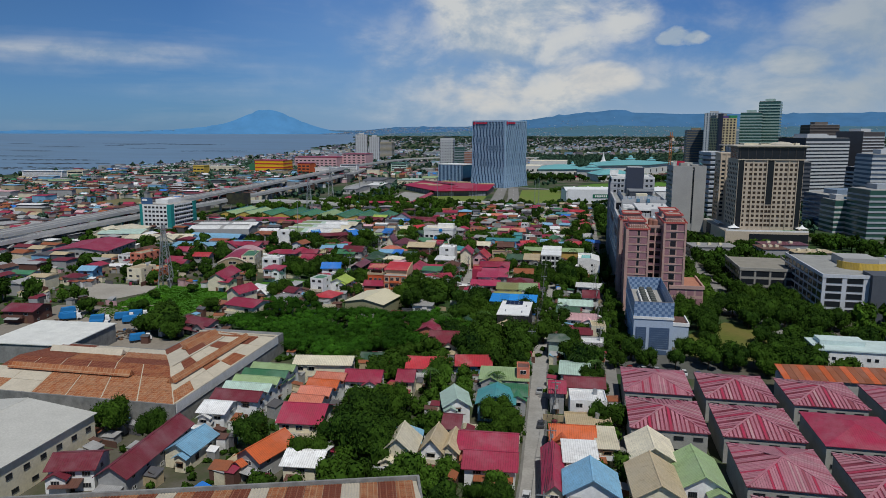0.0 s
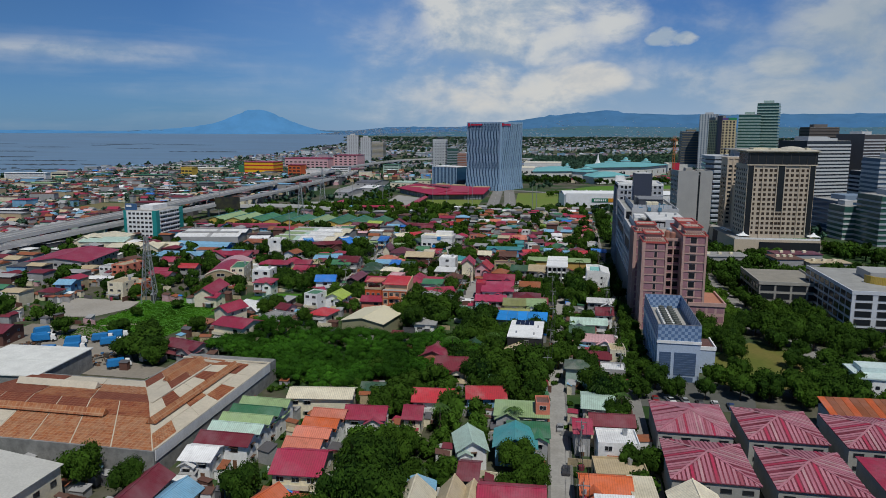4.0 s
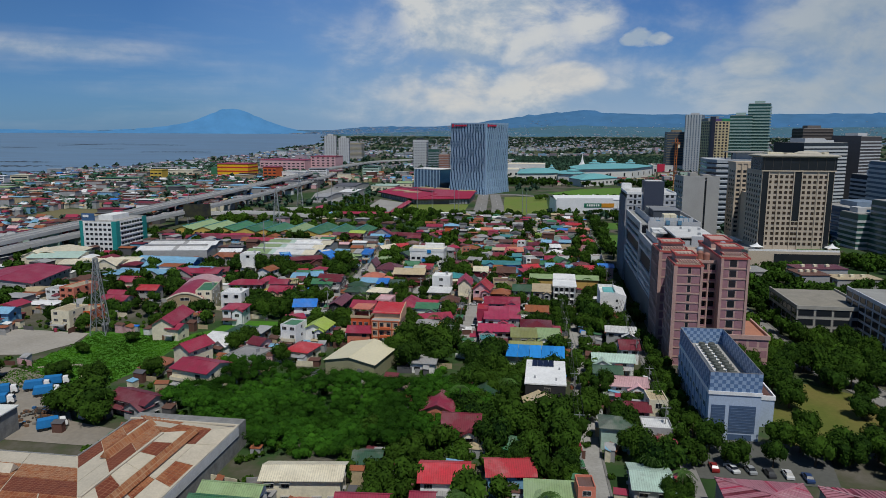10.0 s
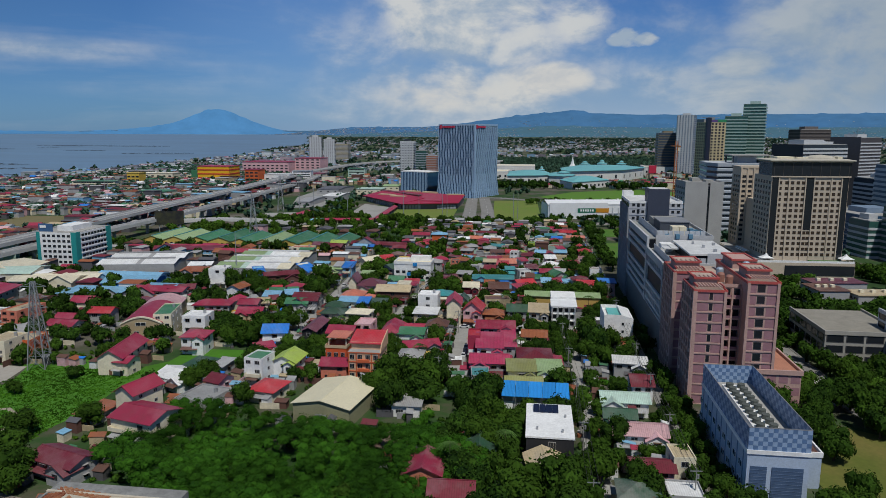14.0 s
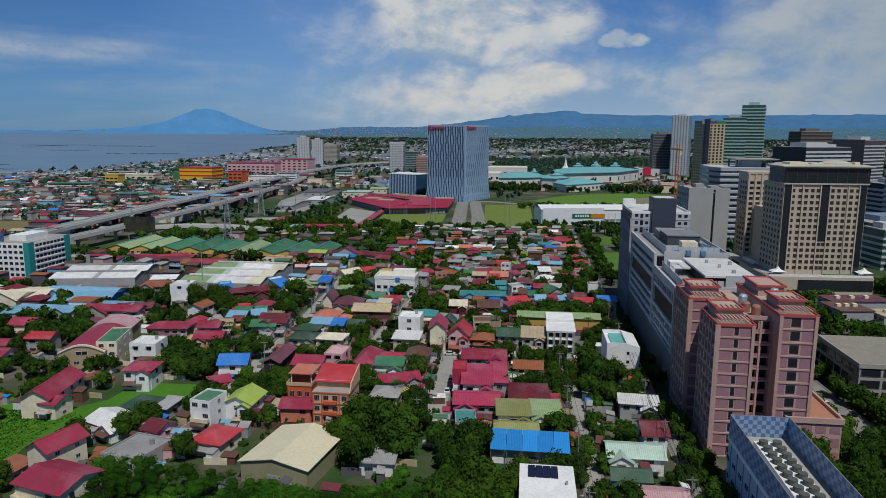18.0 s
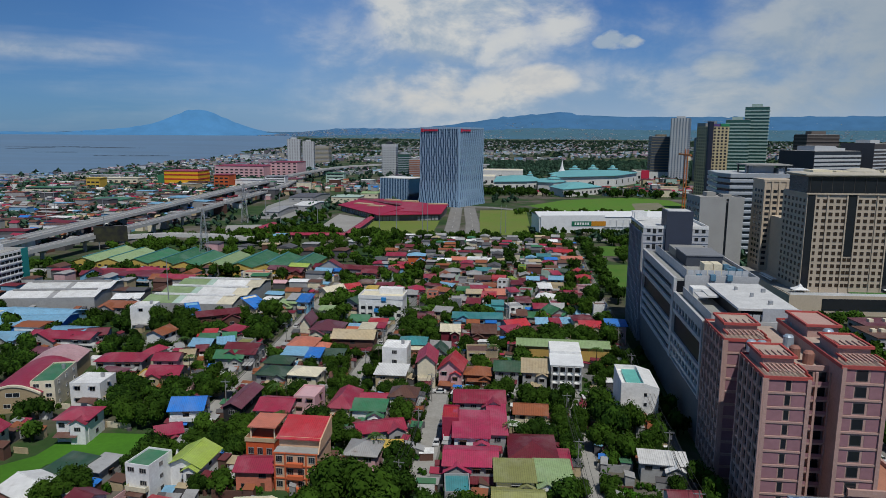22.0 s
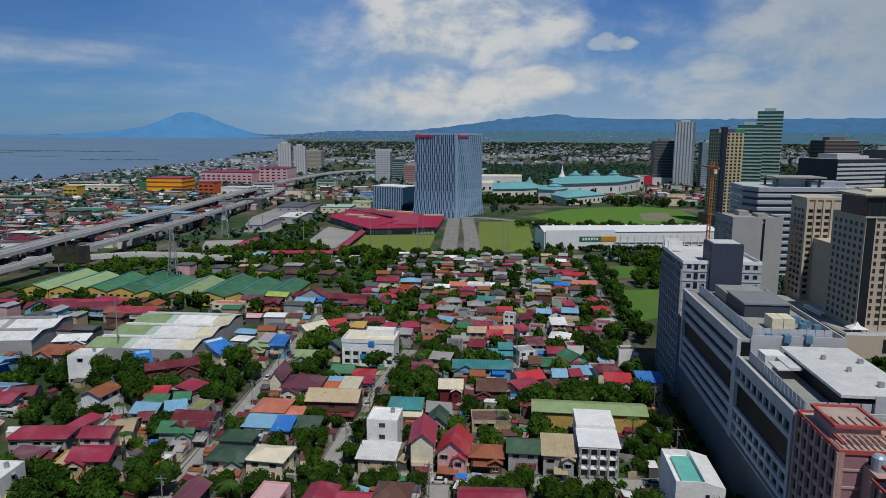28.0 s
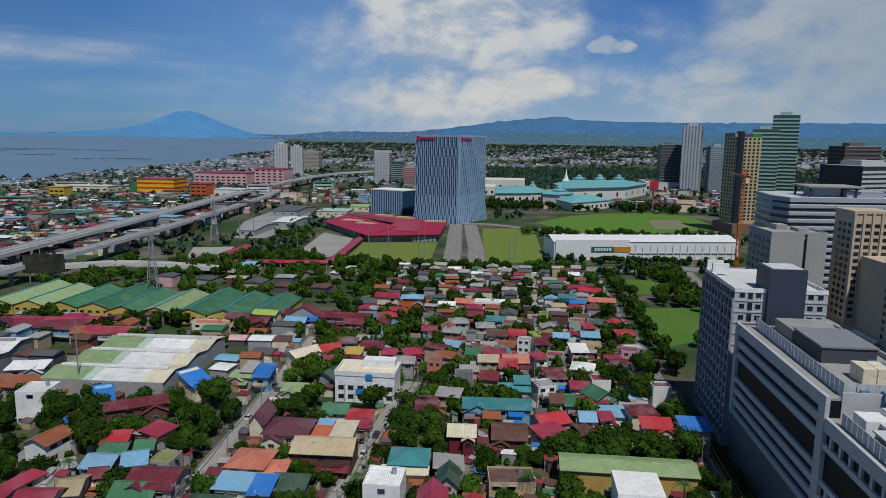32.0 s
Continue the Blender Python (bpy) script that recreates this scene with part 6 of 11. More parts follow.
# mall with teal roofs and a white spire
def teal_mall():
    tealr = surface("mall_teal_roof", (0.16, 0.42, 0.44), 0.6, dirt=0.25)
    wm = surface("mall_wall", (0.66, 0.65, 0.62), 0.8, dirt=0.25)
    wings = ((((34, 1096), (90, 1156), (64, 1190), (18, 1146)), 10, 6, "pale mall hall with a pitched teal roof"),
             (((36, 1240), (128, 1296), (175, 1388), (152, 1462), (62, 1444), (26, 1340)), 18, 4, "large pale mall block with a broad teal roof"),
             (((-62, 1188), (-14, 1204), (10, 1226), (-2, 1318), (-62, 1310)), 13, 5, "pale mall wing with columns and a teal roof"),
             (((2, 1180), (24, 1170), (44, 1208), (30, 1260), (4, 1250)), 14, 3, "pale mall wing with a low teal roof"),
             (((188, 1468), (262, 1464), (276, 1538), (190, 1542)), 15, 0, "long pale mall wing with a flat roof"),
             (((-140, 1300), (-66, 1312), (-66, 1380), (-140, 1372)), 12, 0, "low pale mall wing with a flat roof"),
             (((-92, 1396), (-20, 1400), (-20, 1458), (-92, 1456)), 18, 0, "pale mall wing with a flat roof"))
    for pts, h, rise, label in wings:
        ob = thing("mall_wing", at(0, 0), label, "mall", "wings of the mall")
        cx, cy = (sum(q[e] for q in pts) / len(pts) for e in (0, 1))

        def ring(k, z):
            return [(cx + (x - cx) * k, cy + (y - cy) * k, z) for x, y in pts]
        bm = bmesh.new()
        solid(bm, [ring(1, 0), ring(1, h)])
        part("wall", bm, wm, ob)
        bm = bmesh.new()
        solid(bm, [ring(1.04, h), ring(1.04, h + 0.6), ring(0.30, h + rise + 0.6)] if rise else [ring(0.97, h), ring(0.97, h + 0.4)])
        part("roof", bm, tealr if rise else paint("cream"), ob)
        if not rise:
            for a, b in zip(pts, pts[1:] + pts[:1]):
                bm = bmesh.new()
                q = [(cx + (x - cx) * k, cy + (y - cy) * k) for (x, y), k in ((a, 1.004), (b, 1.004), (b, 0.97), (a, 0.97))]
                solid(bm, [[(*e, h - 0.5) for e in q], [(*e, h + 1.4) for e in q]])
                part("parapet", bm, wm, ob)
        for (a, b), (c, d) in zip(pts, pts[1:]):
            n = int(math.hypot(c - a, d - b) / 9)
            t = math.degrees(math.atan2(d - b, c - a))
            if abs(t) > 75 or t < -20:
                continue
            for k in range(n):
                if (k * 7 + int(h)) % 3 and h > 13:
                    continue
                piece("window", WIN_DARK, ob, pose(a + (c - a) * (k + 0.5) / n, b + (d - b) * (k + 0.5) / n, h * 0.42, 0, 0, t) @ Matrix.Diagonal((3.4, 2.0, h * 0.34, 1)))
        take(cx, cy, max(q[0] for q in pts) - min(q[0] for q in pts), max(q[1] for q in pts) - min(q[1] for q in pts))
    for u, v, z, r in ((25, 1200, 14, 15), (-8, 1345, 10, 9), (78, 1500, 14, 17), (152, 1530, 14, 15), (100, 1380, 21, 14)):
        ob = thing("rotunda", at(u, v), "stepped round teal mall roof above pale walls", "rotunda", "mall rotundas")
        for e, (k, z0, z1, z2) in enumerate(((1.0, 0, z, z + 3), (0.62, z, z + 4.4, z + 6.8), (0.28, z + 5, z + 8, z + 11))):
            bm = bmesh.new()
            solid(bm, [[(r * k * math.cos(a * math.pi / 6), r * k * math.sin(a * math.pi / 6), q) for a in range(12)] for q in (z0, z1)])
            part("drum", bm, wm, ob)
            bm = bmesh.new()
            solid(bm, [[(r * k * f * math.cos(a * math.pi / 6), r * k * f * math.sin(a * math.pi / 6), q) for a in range(12)] for f, q in ((1.12, z1), (1.12, z1 + 0.3), (0.35, z2))])
            part("roof_ring", bm, tealr, ob)
    sg = thing("sign_box", at(203, 1467, 0, -2), "square red sign box on the mall front", "sign")
    simple("panel", sg, surface("sign_red", (0.62, 0.02, 0.06), 0.5), [(-7, 7, -1.2, -0.1, 4, 19)])
    sp = thing("spire", at(52, 1464), "slim white tapering spire over the mall", "spire")
    bm = bmesh.new()
    solid(bm, [[(r * math.cos(a * math.pi / 4), r * math.sin(a * math.pi / 4), z) for a in range(8)] for r, z in ((7, 0), (6.5, 16), (3.6, 20), (1.7, 27), (0.15, 37))])
    part("cone", bm, paint("white"), sp)


teal_mall()


# expressway on piers, its lower ramp, and a flyover
PALEC = surface("pale_concrete", (0.56, 0.55, 0.53), 0.9, dirt=0.35, scale=0.1)
DECKC = surface("worn_carriageway", (0.34, 0.34, 0.34), 0.9, dirt=0.4, scale=0.1)


def viaduct(name, pts, width, label, step=46.0):
    ob = thing(name, Matrix(), label, "viaduct")
    pts = [Vector(p) for p in pts]
    seg = []
    for a, b in zip(pts, pts[1:]):
        n = max(1, round((b - a).length / step))
        seg += [a + (b - a) * i / n for i in range(n)]
    seg.append(pts[-1])
    for i, (a, b) in enumerate(zip(seg, seg[1:])):
        d = Vector((b.x - a.x, b.y - a.y)).normalized()
        q = Vector((d.y, -d.x, 0))

        def ring(off0, off1, z0, z1):
            return [[(p + q * off0 + Vector((0, 0, z0)))[:] for p in (a, b)] + [(p + q * off1 + Vector((0, 0, z0)))[:] for p in (b, a)],
                    [(p + q * off0 + Vector((0, 0, z1)))[:] for p in (a, b)] + [(p + q * off1 + Vector((0, 0, z1)))[:] for p in (b, a)]]
        bm = bmesh.new()
        solid(bm, ring(-width / 2, width / 2, -1.4, 0))
        deck = part("deck", bm, PALEC, ob)
        bm = bmesh.new()
        for s in (-1, 1):
            solid(bm, ring(s * (width / 2 - 0.4), s * width / 2, 0, 1.1))
        solid(bm, ring(-0.25, 0.25, 0, 0.9))
        part("parapet", bm, PALEC, deck)
        bm = bmesh.new()
        solid(bm, ring(-width / 2 + 0.5, -0.4, 0.0, 0.06))
        solid(bm, ring(0.4, width / 2 - 0.5, 0.0, 0.06))
        part("carriageway", bm, DECKC, deck)
        bm = bmesh.new()
        g = max(0.0, a.z - 2.8)
        solid(bm, [[(a.x + 1.3 * math.cos(t * math.pi / 4), a.y + 1.3 * math.sin(t * math.pi / 4), z) for t in range(8)] for z in (0, g)])
        c0 = [a + q * k + d.to_3d() * e for k, e in ((-width * 0.42, -1), (width * 0.42, -1), (width * 0.42, 1), (-width * 0.42, 1))]
        c1 = [a + q * k + d.to_3d() * e for k, e in ((-2, -1), (2, -1), (2, 1), (-2, 1))]
        solid(bm, [[(p.x, p.y, g - 0.6) for p in c1], [(p.x, p.y, a.z - 2.0) for p in c0], [(p.x, p.y, a.z - 1.4) for p in c0]])
        part("pier", bm, CONC, ob)


viaduct("expressway", ((-320, 150, 12), (-300, 280, 12), (-288, 401, 12), (-277, 553, 12), (-270, 718, 12), (-264, 823, 12), (-252, 1105, 12), (-238, 1380, 12), (-208, 1586, 12), (-180, 1682, 12), (-120, 1770, 12), (0, 1830, 12), (140, 1850, 10)), 15, "long concrete expressway on piers")
viaduct("expressway_ramp", ((-286, 330, 9), (-268, 480, 9), (-250, 600, 9.5), (-236, 681, 10), (-222, 835, 10), (-209, 1126, 10), (-220, 1330, 10.5)), 9, "concrete slip road running beside the expressway on piers")
viaduct("flyover", ((-262, 655, 7), (-232, 662, 7), (-200, 677, 7), (-170, 680, 6), (-125, 679, 3)), 8, "low concrete flyover leaving the expressway", 24)
for x, y, rz in ((-228, 648, 20),):
    u, v = grid_at(x, y)
    bb = thing("billboard", at(u, v, 0, rz), "large billboard with a dark picture panel on steel posts", "billboard")
    simple("panel", bb, surface("billboard_dark", (0.022, 0.022, 0.024), 0.5, dirt=0.6, scale=0.2, dirt_color=(0.10, 0.10, 0.03)), [(-11, 11, -0.3, 0.3, 6, 17)])
    for k in (-8, 0, 8):
        simple("post", bb, STEEL, [(k - 0.3, k + 0.3, 0.3, 0.9, 0, 16)])


def pylon(x, y, h, b=2.6):
    u, v = grid_at(x, y)
    ob = thing("pylon", at(u, v, 0, 12), "tall grey lattice power pylon with cross arms", "pylon", "power pylons")

    def strut(bm, p, q, r=0.12):
        p, q = Vector(p), Vector(q)
        d = (q - p).normalized()
        s = d.orthogonal().normalized() * r
        t = d.cross(s)
        solid(bm, [[e + s, e + t, e - s, e - t] for e in (p, q)])
    zs = [h * k for k in (0, 0.16, 0.30, 0.42, 0.52, 0.61, 0.69, 0.76, 0.83, 0.90, 1.0)]
    wd = [b * (1 - 0.82 * z / h) for z in zs]
    for sx, sy in ((-1, -1), (1, -1), (1, 1), (-1, 1)):
        bm = bmesh.new()
        solid(bm, [[(sx * a - 0.15, sy * a - 0.15, z), (sx * a + 0.15, sy * a - 0.15, z), (sx * a + 0.15, sy * a + 0.15, z), (sx * a - 0.15, sy * a + 0.15, z)] for z, a in zip(zs, wd)])
        part("leg", bm, STEEL, ob)
    bm = bmesh.new()
    for z0, z1, a, c in zip(zs, zs[1:], wd, wd[1:]):
        for (p, q), (r, s) in ((((-1, -1), (1, -1)),) * 2, (((1, -1), (1, 1)),) * 2, (((1, 1), (-1, 1)),) * 2, (((-1, 1), (-1, -1)),) * 2):
            strut(bm, (p[0] * a, p[1] * a, z0), (q[0] * c, q[1] * c, z1), 0.07)
            strut(bm, (q[0] * a, q[1] * a, z0), (p[0] * c, p[1] * c, z1), 0.07)
            strut(bm, (p[0] * c, p[1] * c, z1), (q[0] * c, q[1] * c, z1), 0.06)
    part("lattice", bm, STEEL, ob, kind="stuff")
    for f in (0.70, 0.82, 0.94):
        bm = bmesh.new()
        for s in (-1, 1):
            strut(bm, (0, 0, h * f), (s * b * 1.5, 0, h * f + 0.1), 0.1)
            strut(bm, (0, 0, h * f + 1.4), (s * b * 1.5, 0, h * f + 0.1), 0.08)
        part("cross_arm", bm, STEEL, ob)
    return ob


pylon(-144, 324, 30, 2.9)
pylon(-150, 610, 34, 3.0)
pylon(-175, 800, 36, 3.0)


def mast(u, v, h, name="light_mast"):
    bm = bmesh.new()
    solid(bm, [[(r * math.cos(a * math.pi / 3), r * math.sin(a * math.pi / 3), z) for a in range(6)] for r, z in ((0.35, 0), (0.16, h))])
    single(name, bm, STEEL, at(u, v), "tall slim grey steel mast", "mast", "steel masts")


for u, v, h in ((-138, 720, 26), (-125, 728, 26), (-104, 736, 26), (-100, 738, 26), (-38, 740, 24), (-34, 742, 24), (-230, 740, 30), (-262, 790, 30), (-330, 640, 34), (-420, 700, 36), (-470, 780, 36), (-195, 735, 26), (-180, 452, 26)):
    mast(u, v, h)

plain_block("apartment_block", -797, 933, 60, 14, 12, 15, 5, paint("white"), "white", "long white five-storey block on the lake shore")
plain_block("hall", -796, 1006, 26, 26, 12, 12, 2, paint("cream"), "cream", "cream hall with a flat roof near the lake")
plain_block("warehouse", -700, 840, 48, 24, 10, 8, 1, paint("grey"), "palegreen", "long shed with a pale green roof near the lake")
plain_block("apartment_block", -668, 1180, 46, 16, 14, 16, 5, paint("white"), "grey", "white five-storey block near the lake shore")
plain_block("school_block", -640, 1010, 60, 14, 8, 10, 3, paint("cream"), "green", "cream school block with a green roof near the lake")
plain_block("apartment_block", -575, 1290, 34, 16, 10, 18, 5, paint("yellow"), "maroon", "yellow block of flats near the lake shore")
plain_block("office_block", -392, 1180, 30, 20, 6, 18, 5, paint("white"), "grey", "white office block beside the expressway")
plain_block("office_block", -330, 1290, 30, 18, 4, 17, 4, paint("mint"), "green", "pale green office block beyond the expressway")

# ---- houses along the streets ----
house(-92.6, 130.3, 9.0, 8.1, 16, 5, 'gablex', 1.6, 'maroon', 'white')
house(-82.1, 138.6, 6.1, 26.1, 3, 5, 'gabley', 2.0, 'maroon', 'grey')
house(-75.5, 144.7, 6.3, 10.1, -3, 4, 'gabley', 1.8, 'lightblue', 'cream')
house(-56.6, 143.6, 6.3, 11.1, -17, 5, 'gabley', 2.0, 'orange', 'grey')
house(-46.3, 141.7, 7.6, 9.1, 5, 5, 'gablex', 1.2, 'white', 'cream')
house(-78.6, 162.8, 6.5, 8.1, 2, 5, 'gablex', 1.2, 'white', 'white')
house(-54.3, 160.9, 9.9, 11.1, 4, 6, 'gablex', 2.4, 'crimson', 'cream')
house(-48.8, 189.7, 9.6, 7.1, 5, 5.5, 'gablex', 1.8, 'crimson', 'white')
house(-37.1, 192.1, 4.0, 7.1, 4, 5.5, 'gablex', 1.8, 'crimson', 'cream')
house(-34.7, 205.8, 10.1, 9.1, 6, 5, 'gablex', 1.8, 'red', 'white')
house(-27.4, 148.4, 6.8, 8.1, 3, 6.5, 'gabley', 3.0, 'cream', 'cream')
house(-20.8, 152.9, 4.4, 8.1, 0, 5.5, 'gabley', 2.4, 'tan', 'white')
house(-9.3, 156.7, 12.3, 9.1, 3, 5, 'gablex', 1.8, 'crimson', 'salmon')
house(-7.7, 148.7, 10.5, 8.1, 3, 4.5, 'gablex', 1.8, 'crimson', 'white')
house(-10.7, 183.0, 9.1, 9.1, 4, 5, 'gabley', 2.0, 'teal', 'lightblue')
house(-20.9, 179.5, 6.4, 9.1, 15, 5, 'gabley', 2.0, 'mint', 'white')
house(-10.4, 199.4, 12.8, 7.1, 3, 5, 'shed', 1.0, 'palegreen', 'grey')
house(-8.0, 187.4, 9.2, 6.1, 4, 5, 'shed', 0.8, 'green', 'grey')
house(-5.2, 199.6, 3.5, 5.1, 6, 8.5, 'flat', 0.0, 'brown', 'salmon')
house(9.1, 210.2, 7.7, 11.1, 0, 5, 'gablex', 1.2, 'mint', 'grey')
house(11.8, 195.2, 9.9, 5.1, 4, 6, 'gablex', 1.6, 'maroon', 'cream')
house(4.6, 190.9, 3.5, 8.1, 4, 6, 'gablex', 1.6, 'crimson', 'grey')
house(12.6, 186.6, 9.3, 8.1, 4, 6, 'flat', 0.0, 'white', 'white')
house(12.7, 175.7, 11.2, 8.1, 5, 4, 'flat', 0.0, 'tan', 'tan')
house(9.0, 165.7, 9.5, 8.1, 4, 4.5, 'gablex', 1.8, 'orange', 'salmon')
house(16.5, 163.6, 3.8, 9.1, 5, 4.5, 'shed', 0.8, 'cream', 'cream')
house(10.8, 154.3, 6.4, 8.1, 5, 5, 'shed', 0.9, 'white', 'cream')
house(5.4, 146.4, 3.5, 19.1, 4, 5, 'gabley', 1.4, 'crimson', 'cream')
house(13.0, 140.0, 9.8, 9.1, 3, 6, 'gabley', 3.0, 'lightblue', 'white')
house(25.6, 156.5, 8.6, 10.1, 3, 6.5, 'gabley', 2.6, 'cream', 'cream')
house(25.1, 142.3, 8.7, 13.1, 4, 6.5, 'gabley', 2.6, 'tan', 'cream')
house(33.9, 148.4, 8.5, 13.1, 3, 6, 'gabley', 2.6, 'palegreen', 'white')
house(-19.0, 165.7, 3.5, 8.1, 2, 5, 'gablex', 1.6, 'maroon', 'cream')
house(-17.1, 154.1, 3.5, 8.1, 0, 5, 'gabley', 1.6, 'tan', 'cream')
house(-126.0, 236.0, 13.6, 7.4, -17, 4.6, 'gablex', 1.3, 'maroon', 'grey')
house(-118.4, 258.0, 13.2, 11.0, -14, 6.6, 'gablex', 1.5, 'crimson', 'cream')
house(-127.6, 270.2, 6.6, 10.4, -16, 8.6, 'gabley', 2.0, 'crimson', 'cream')
house(-138.0, 266.4, 6.2, 9.4, -14, 2.8, 'shed', 0.5, 'rust', 'grey')
house(-128.4, 294.8, 12.6, 9.6, -24, 3.6, 'gablex', 1.5, 'white', 'white')
house(-113.0, 279.0, 10.8, 12.4, -13, 4.2, 'flat', 0.0, 'grey', 'grey')
house(-113.0, 289.6, 5.3, 6.4, -20, 4.8, 'gablex', 1.4, 'maroon', 'pink')
house(-96.6, 288.0, 8.2, 9.6, -10, 3.8, 'hip', 2.0, 'red', 'cream')
house(-157.0, 309.0, 8.0, 20.0, 8, 6.2, 'gabley', 2.4, 'crimson', 'cream')
house(-139.8, 328.0, 8.6, 8.4, 6, 6.4, 'hip', 1.8, 'crimson', 'white')
house(-105.2, 302.0, 6.2, 8.4, -8, 8.8, 'flat', 0.0, 'green', 'white')
house(-98.2, 309.6, 8.2, 9.8, -2, 5.6, 'gabley', 2.0, 'lime', 'white')
house(-120.2, 307.0, 4.2, 7.2, -8, 3.4, 'shed', 0.6, 'grey', 'grey')
house(-127.4, 305.6, 7.6, 8.6, -12, 3.4, 'shed', 0.6, 'darkgreen', 'grey')
house(9.6, 270.4, 12.9, 8.1, 0, 4.5, 'gablex', 1.3, 'pink', 'white')
house(16.6, 253.6, 5.0, 7.1, 4, 7, 'flat', 0.0, 'tan', 'cream')
house(9.7, 250.9, 9.1, 6.1, 0, 4.5, 'gablex', 1.2, 'maroon', 'pink')
house(14.6, 239.8, 7.4, 7.1, 0, 5, 'flat', 0.0, 'white', 'grey')
house(14.6, 303.4, 5.9, 8.1, 4, 5.5, 'gablex', 2.0, 'maroon', 'white')
house(14.1, 323.1, 10.3, 5.1, -3, 5, 'shed', 0.8, 'white', 'grey')
house(8.5, 292.2, 12.8, 8.1, 0, 4.5, 'gablex', 1.3, 'mint', 'white')
house(5.8, 279.6, 8.0, 5.1, 0, 4.5, 'gablex', 1.4, 'darkgreen', 'white')
house(-30.4, 258.1, 6.7, 11.1, 4, 4, 'gabley', 2.0, 'darkgreen', 'grey')
house(-34.2, 231.9, 8.9, 9.1, 2, 5, 'gablex', 2.4, 'maroon', 'cream')
house(-113.7, 326.7, 6.1, 5.1, 32, 3.5, 'shed', 0.6, 'crimson', 'grey')
house(-100.7, 345.5, 5.0, 16.1, 0, 6.5, 'gabley', 1.2, 'plum', 'black')
house(-89.1, 342.8, 9.3, 10.1, 0, 6, 'gablex', 1.6, 'crimson', 'cream')
house(-81.7, 348.8, 6.4, 9.1, -2, 8, 'flat', 0.0, 'pink', 'pink')
house(-71.5, 351.1, 6.3, 14.1, 0, 5, 'hip', 3.0, 'crimson', 'cream')
house(-63.2, 346.4, 9.0, 6.1, 2, 5, 'shed', 0.9, 'green', 'white')
house(-63.2, 353.6, 7.3, 5.1, 0, 5, 'gablex', 1.2, 'crimson', 'white')
house(-54.7, 355.8, 7.5, 7.1, 0, 6, 'hip', 2.4, 'brown', 'white')
house(-58.3, 336.3, 12.4, 7.1, 24, 4, 'gablex', 1.2, 'crimson', 'grey')
house(-54.3, 326.0, 7.3, 5.1, 7, 3, 'shed', 0.3, 'yellow', 'grey')
house(-90.5, 372.8, 9.7, 8.1, -3, 5, 'hip', 1.6, 'cream', 'cream')
house(-100.7, 371.7, 9.5, 8.1, 0, 5, 'hip', 2.0, 'darkgreen', 'grey')
house(-102.8, 382.2, 8.8, 6.1, 0, 5, 'hip', 2.0, 'darkgreen', 'grey')
house(-97.6, 391.7, 13.0, 6.1, 0, 5, 'shed', 1.0, 'lightblue', 'cream')
house(-87.9, 394.4, 8.3, 7.1, 2, 4, 'shed', 0.8, 'darkgreen', 'grey')
house(-62.5, 377.1, 9.4, 8.1, 0, 5, 'shed', 0.8, 'white', 'tan')
house(-51.3, 381.9, 5.8, 12.1, 4, 9, 'gabley', 2.4, 'crimson', 'cream')
house(-42.7, 380.5, 7.3, 10.1, -5, 7, 'gabley', 3.0, 'red', 'pink')
house(-34.3, 382.9, 8.2, 7.1, 0, 4, 'hip', 2.0, 'rust', 'brown')
house(-24.7, 383.2, 7.7, 7.1, 0, 6, 'gablex', 2.0, 'darkgreen', 'grey')
house(-15.6, 383.0, 7.8, 9.1, 0, 6, 'shed', 1.6, 'tan', 'grey')
house(-17.3, 350.2, 8.7, 6.1, 0, 5, 'gablex', 1.6, 'rust', 'cream')
house(13.0, 350.6, 4.0, 4.1, 3, 4, 'hip', 1.4, 'rust', 'grey')
house(-34.0, 304.0, 5.6, 8.1, 7, 6, 'flat', 0.0, 'teal', 'grey')
house(-180.2, 432.6, 9.1, 9.1, 7, 10, 'flat', 0.0, 'white', 'white')
house(-161.9, 431.3, 4.9, 6.1, 26, 4, 'shed', 2.5, 'blue', 'white')
house(-159.0, 433.2, 4.6, 8.1, 34, 7, 'shed', 3.0, 'blue', 'lightblue')
house(-145.8, 428.3, 16.5, 7.1, 32, 8.5, 'gablex', 1.2, 'maroon', 'brown')
house(-141.3, 457.1, 7.1, 9.1, 56, 5, 'shed', 3.0, 'blue', 'cream')
house(-143.1, 412.9, 6.1, 6.1, 15, 4, 'shed', 1.0, 'red', 'grey')
house(-134.7, 420.1, 7.5, 6.1, -25, 4, 'shed', 0.8, 'crimson', 'grey')
house(-138.8, 405.8, 6.4, 6.1, 7, 5, 'gablex', 1.4, 'green', 'grey')
house(-132.2, 408.9, 4.2, 6.1, 17, 5, 'gablex', 1.2, 'green', 'grey')
house(-137.8, 398.5, 7.2, 8.1, 0, 5, 'gablex', 1.6, 'lightblue', 'grey')
house(-129.6, 399.4, 5.3, 8.1, 24, 6, 'gablex', 1.4, 'lightblue', 'white')
house(-123.7, 403.2, 5.7, 7.1, 0, 5, 'flat', 0.0, 'olive', 'grey')
house(-118.7, 390.3, 11.3, 10.1, 0, 6, 'gablex', 2.2, 'maroon', 'grey')
house(-137.6, 385.8, 4.5, 9.1, 16, 5, 'gablex', 1.4, 'tan', 'cream')
house(-121.9, 386.4, 9.4, 7.1, 5, 5, 'gablex', 1.6, 'green', 'grey')
house(-150.8, 386.8, 3.5, 8.1, -15, 5, 'hip', 1.8, 'crimson', 'cream')
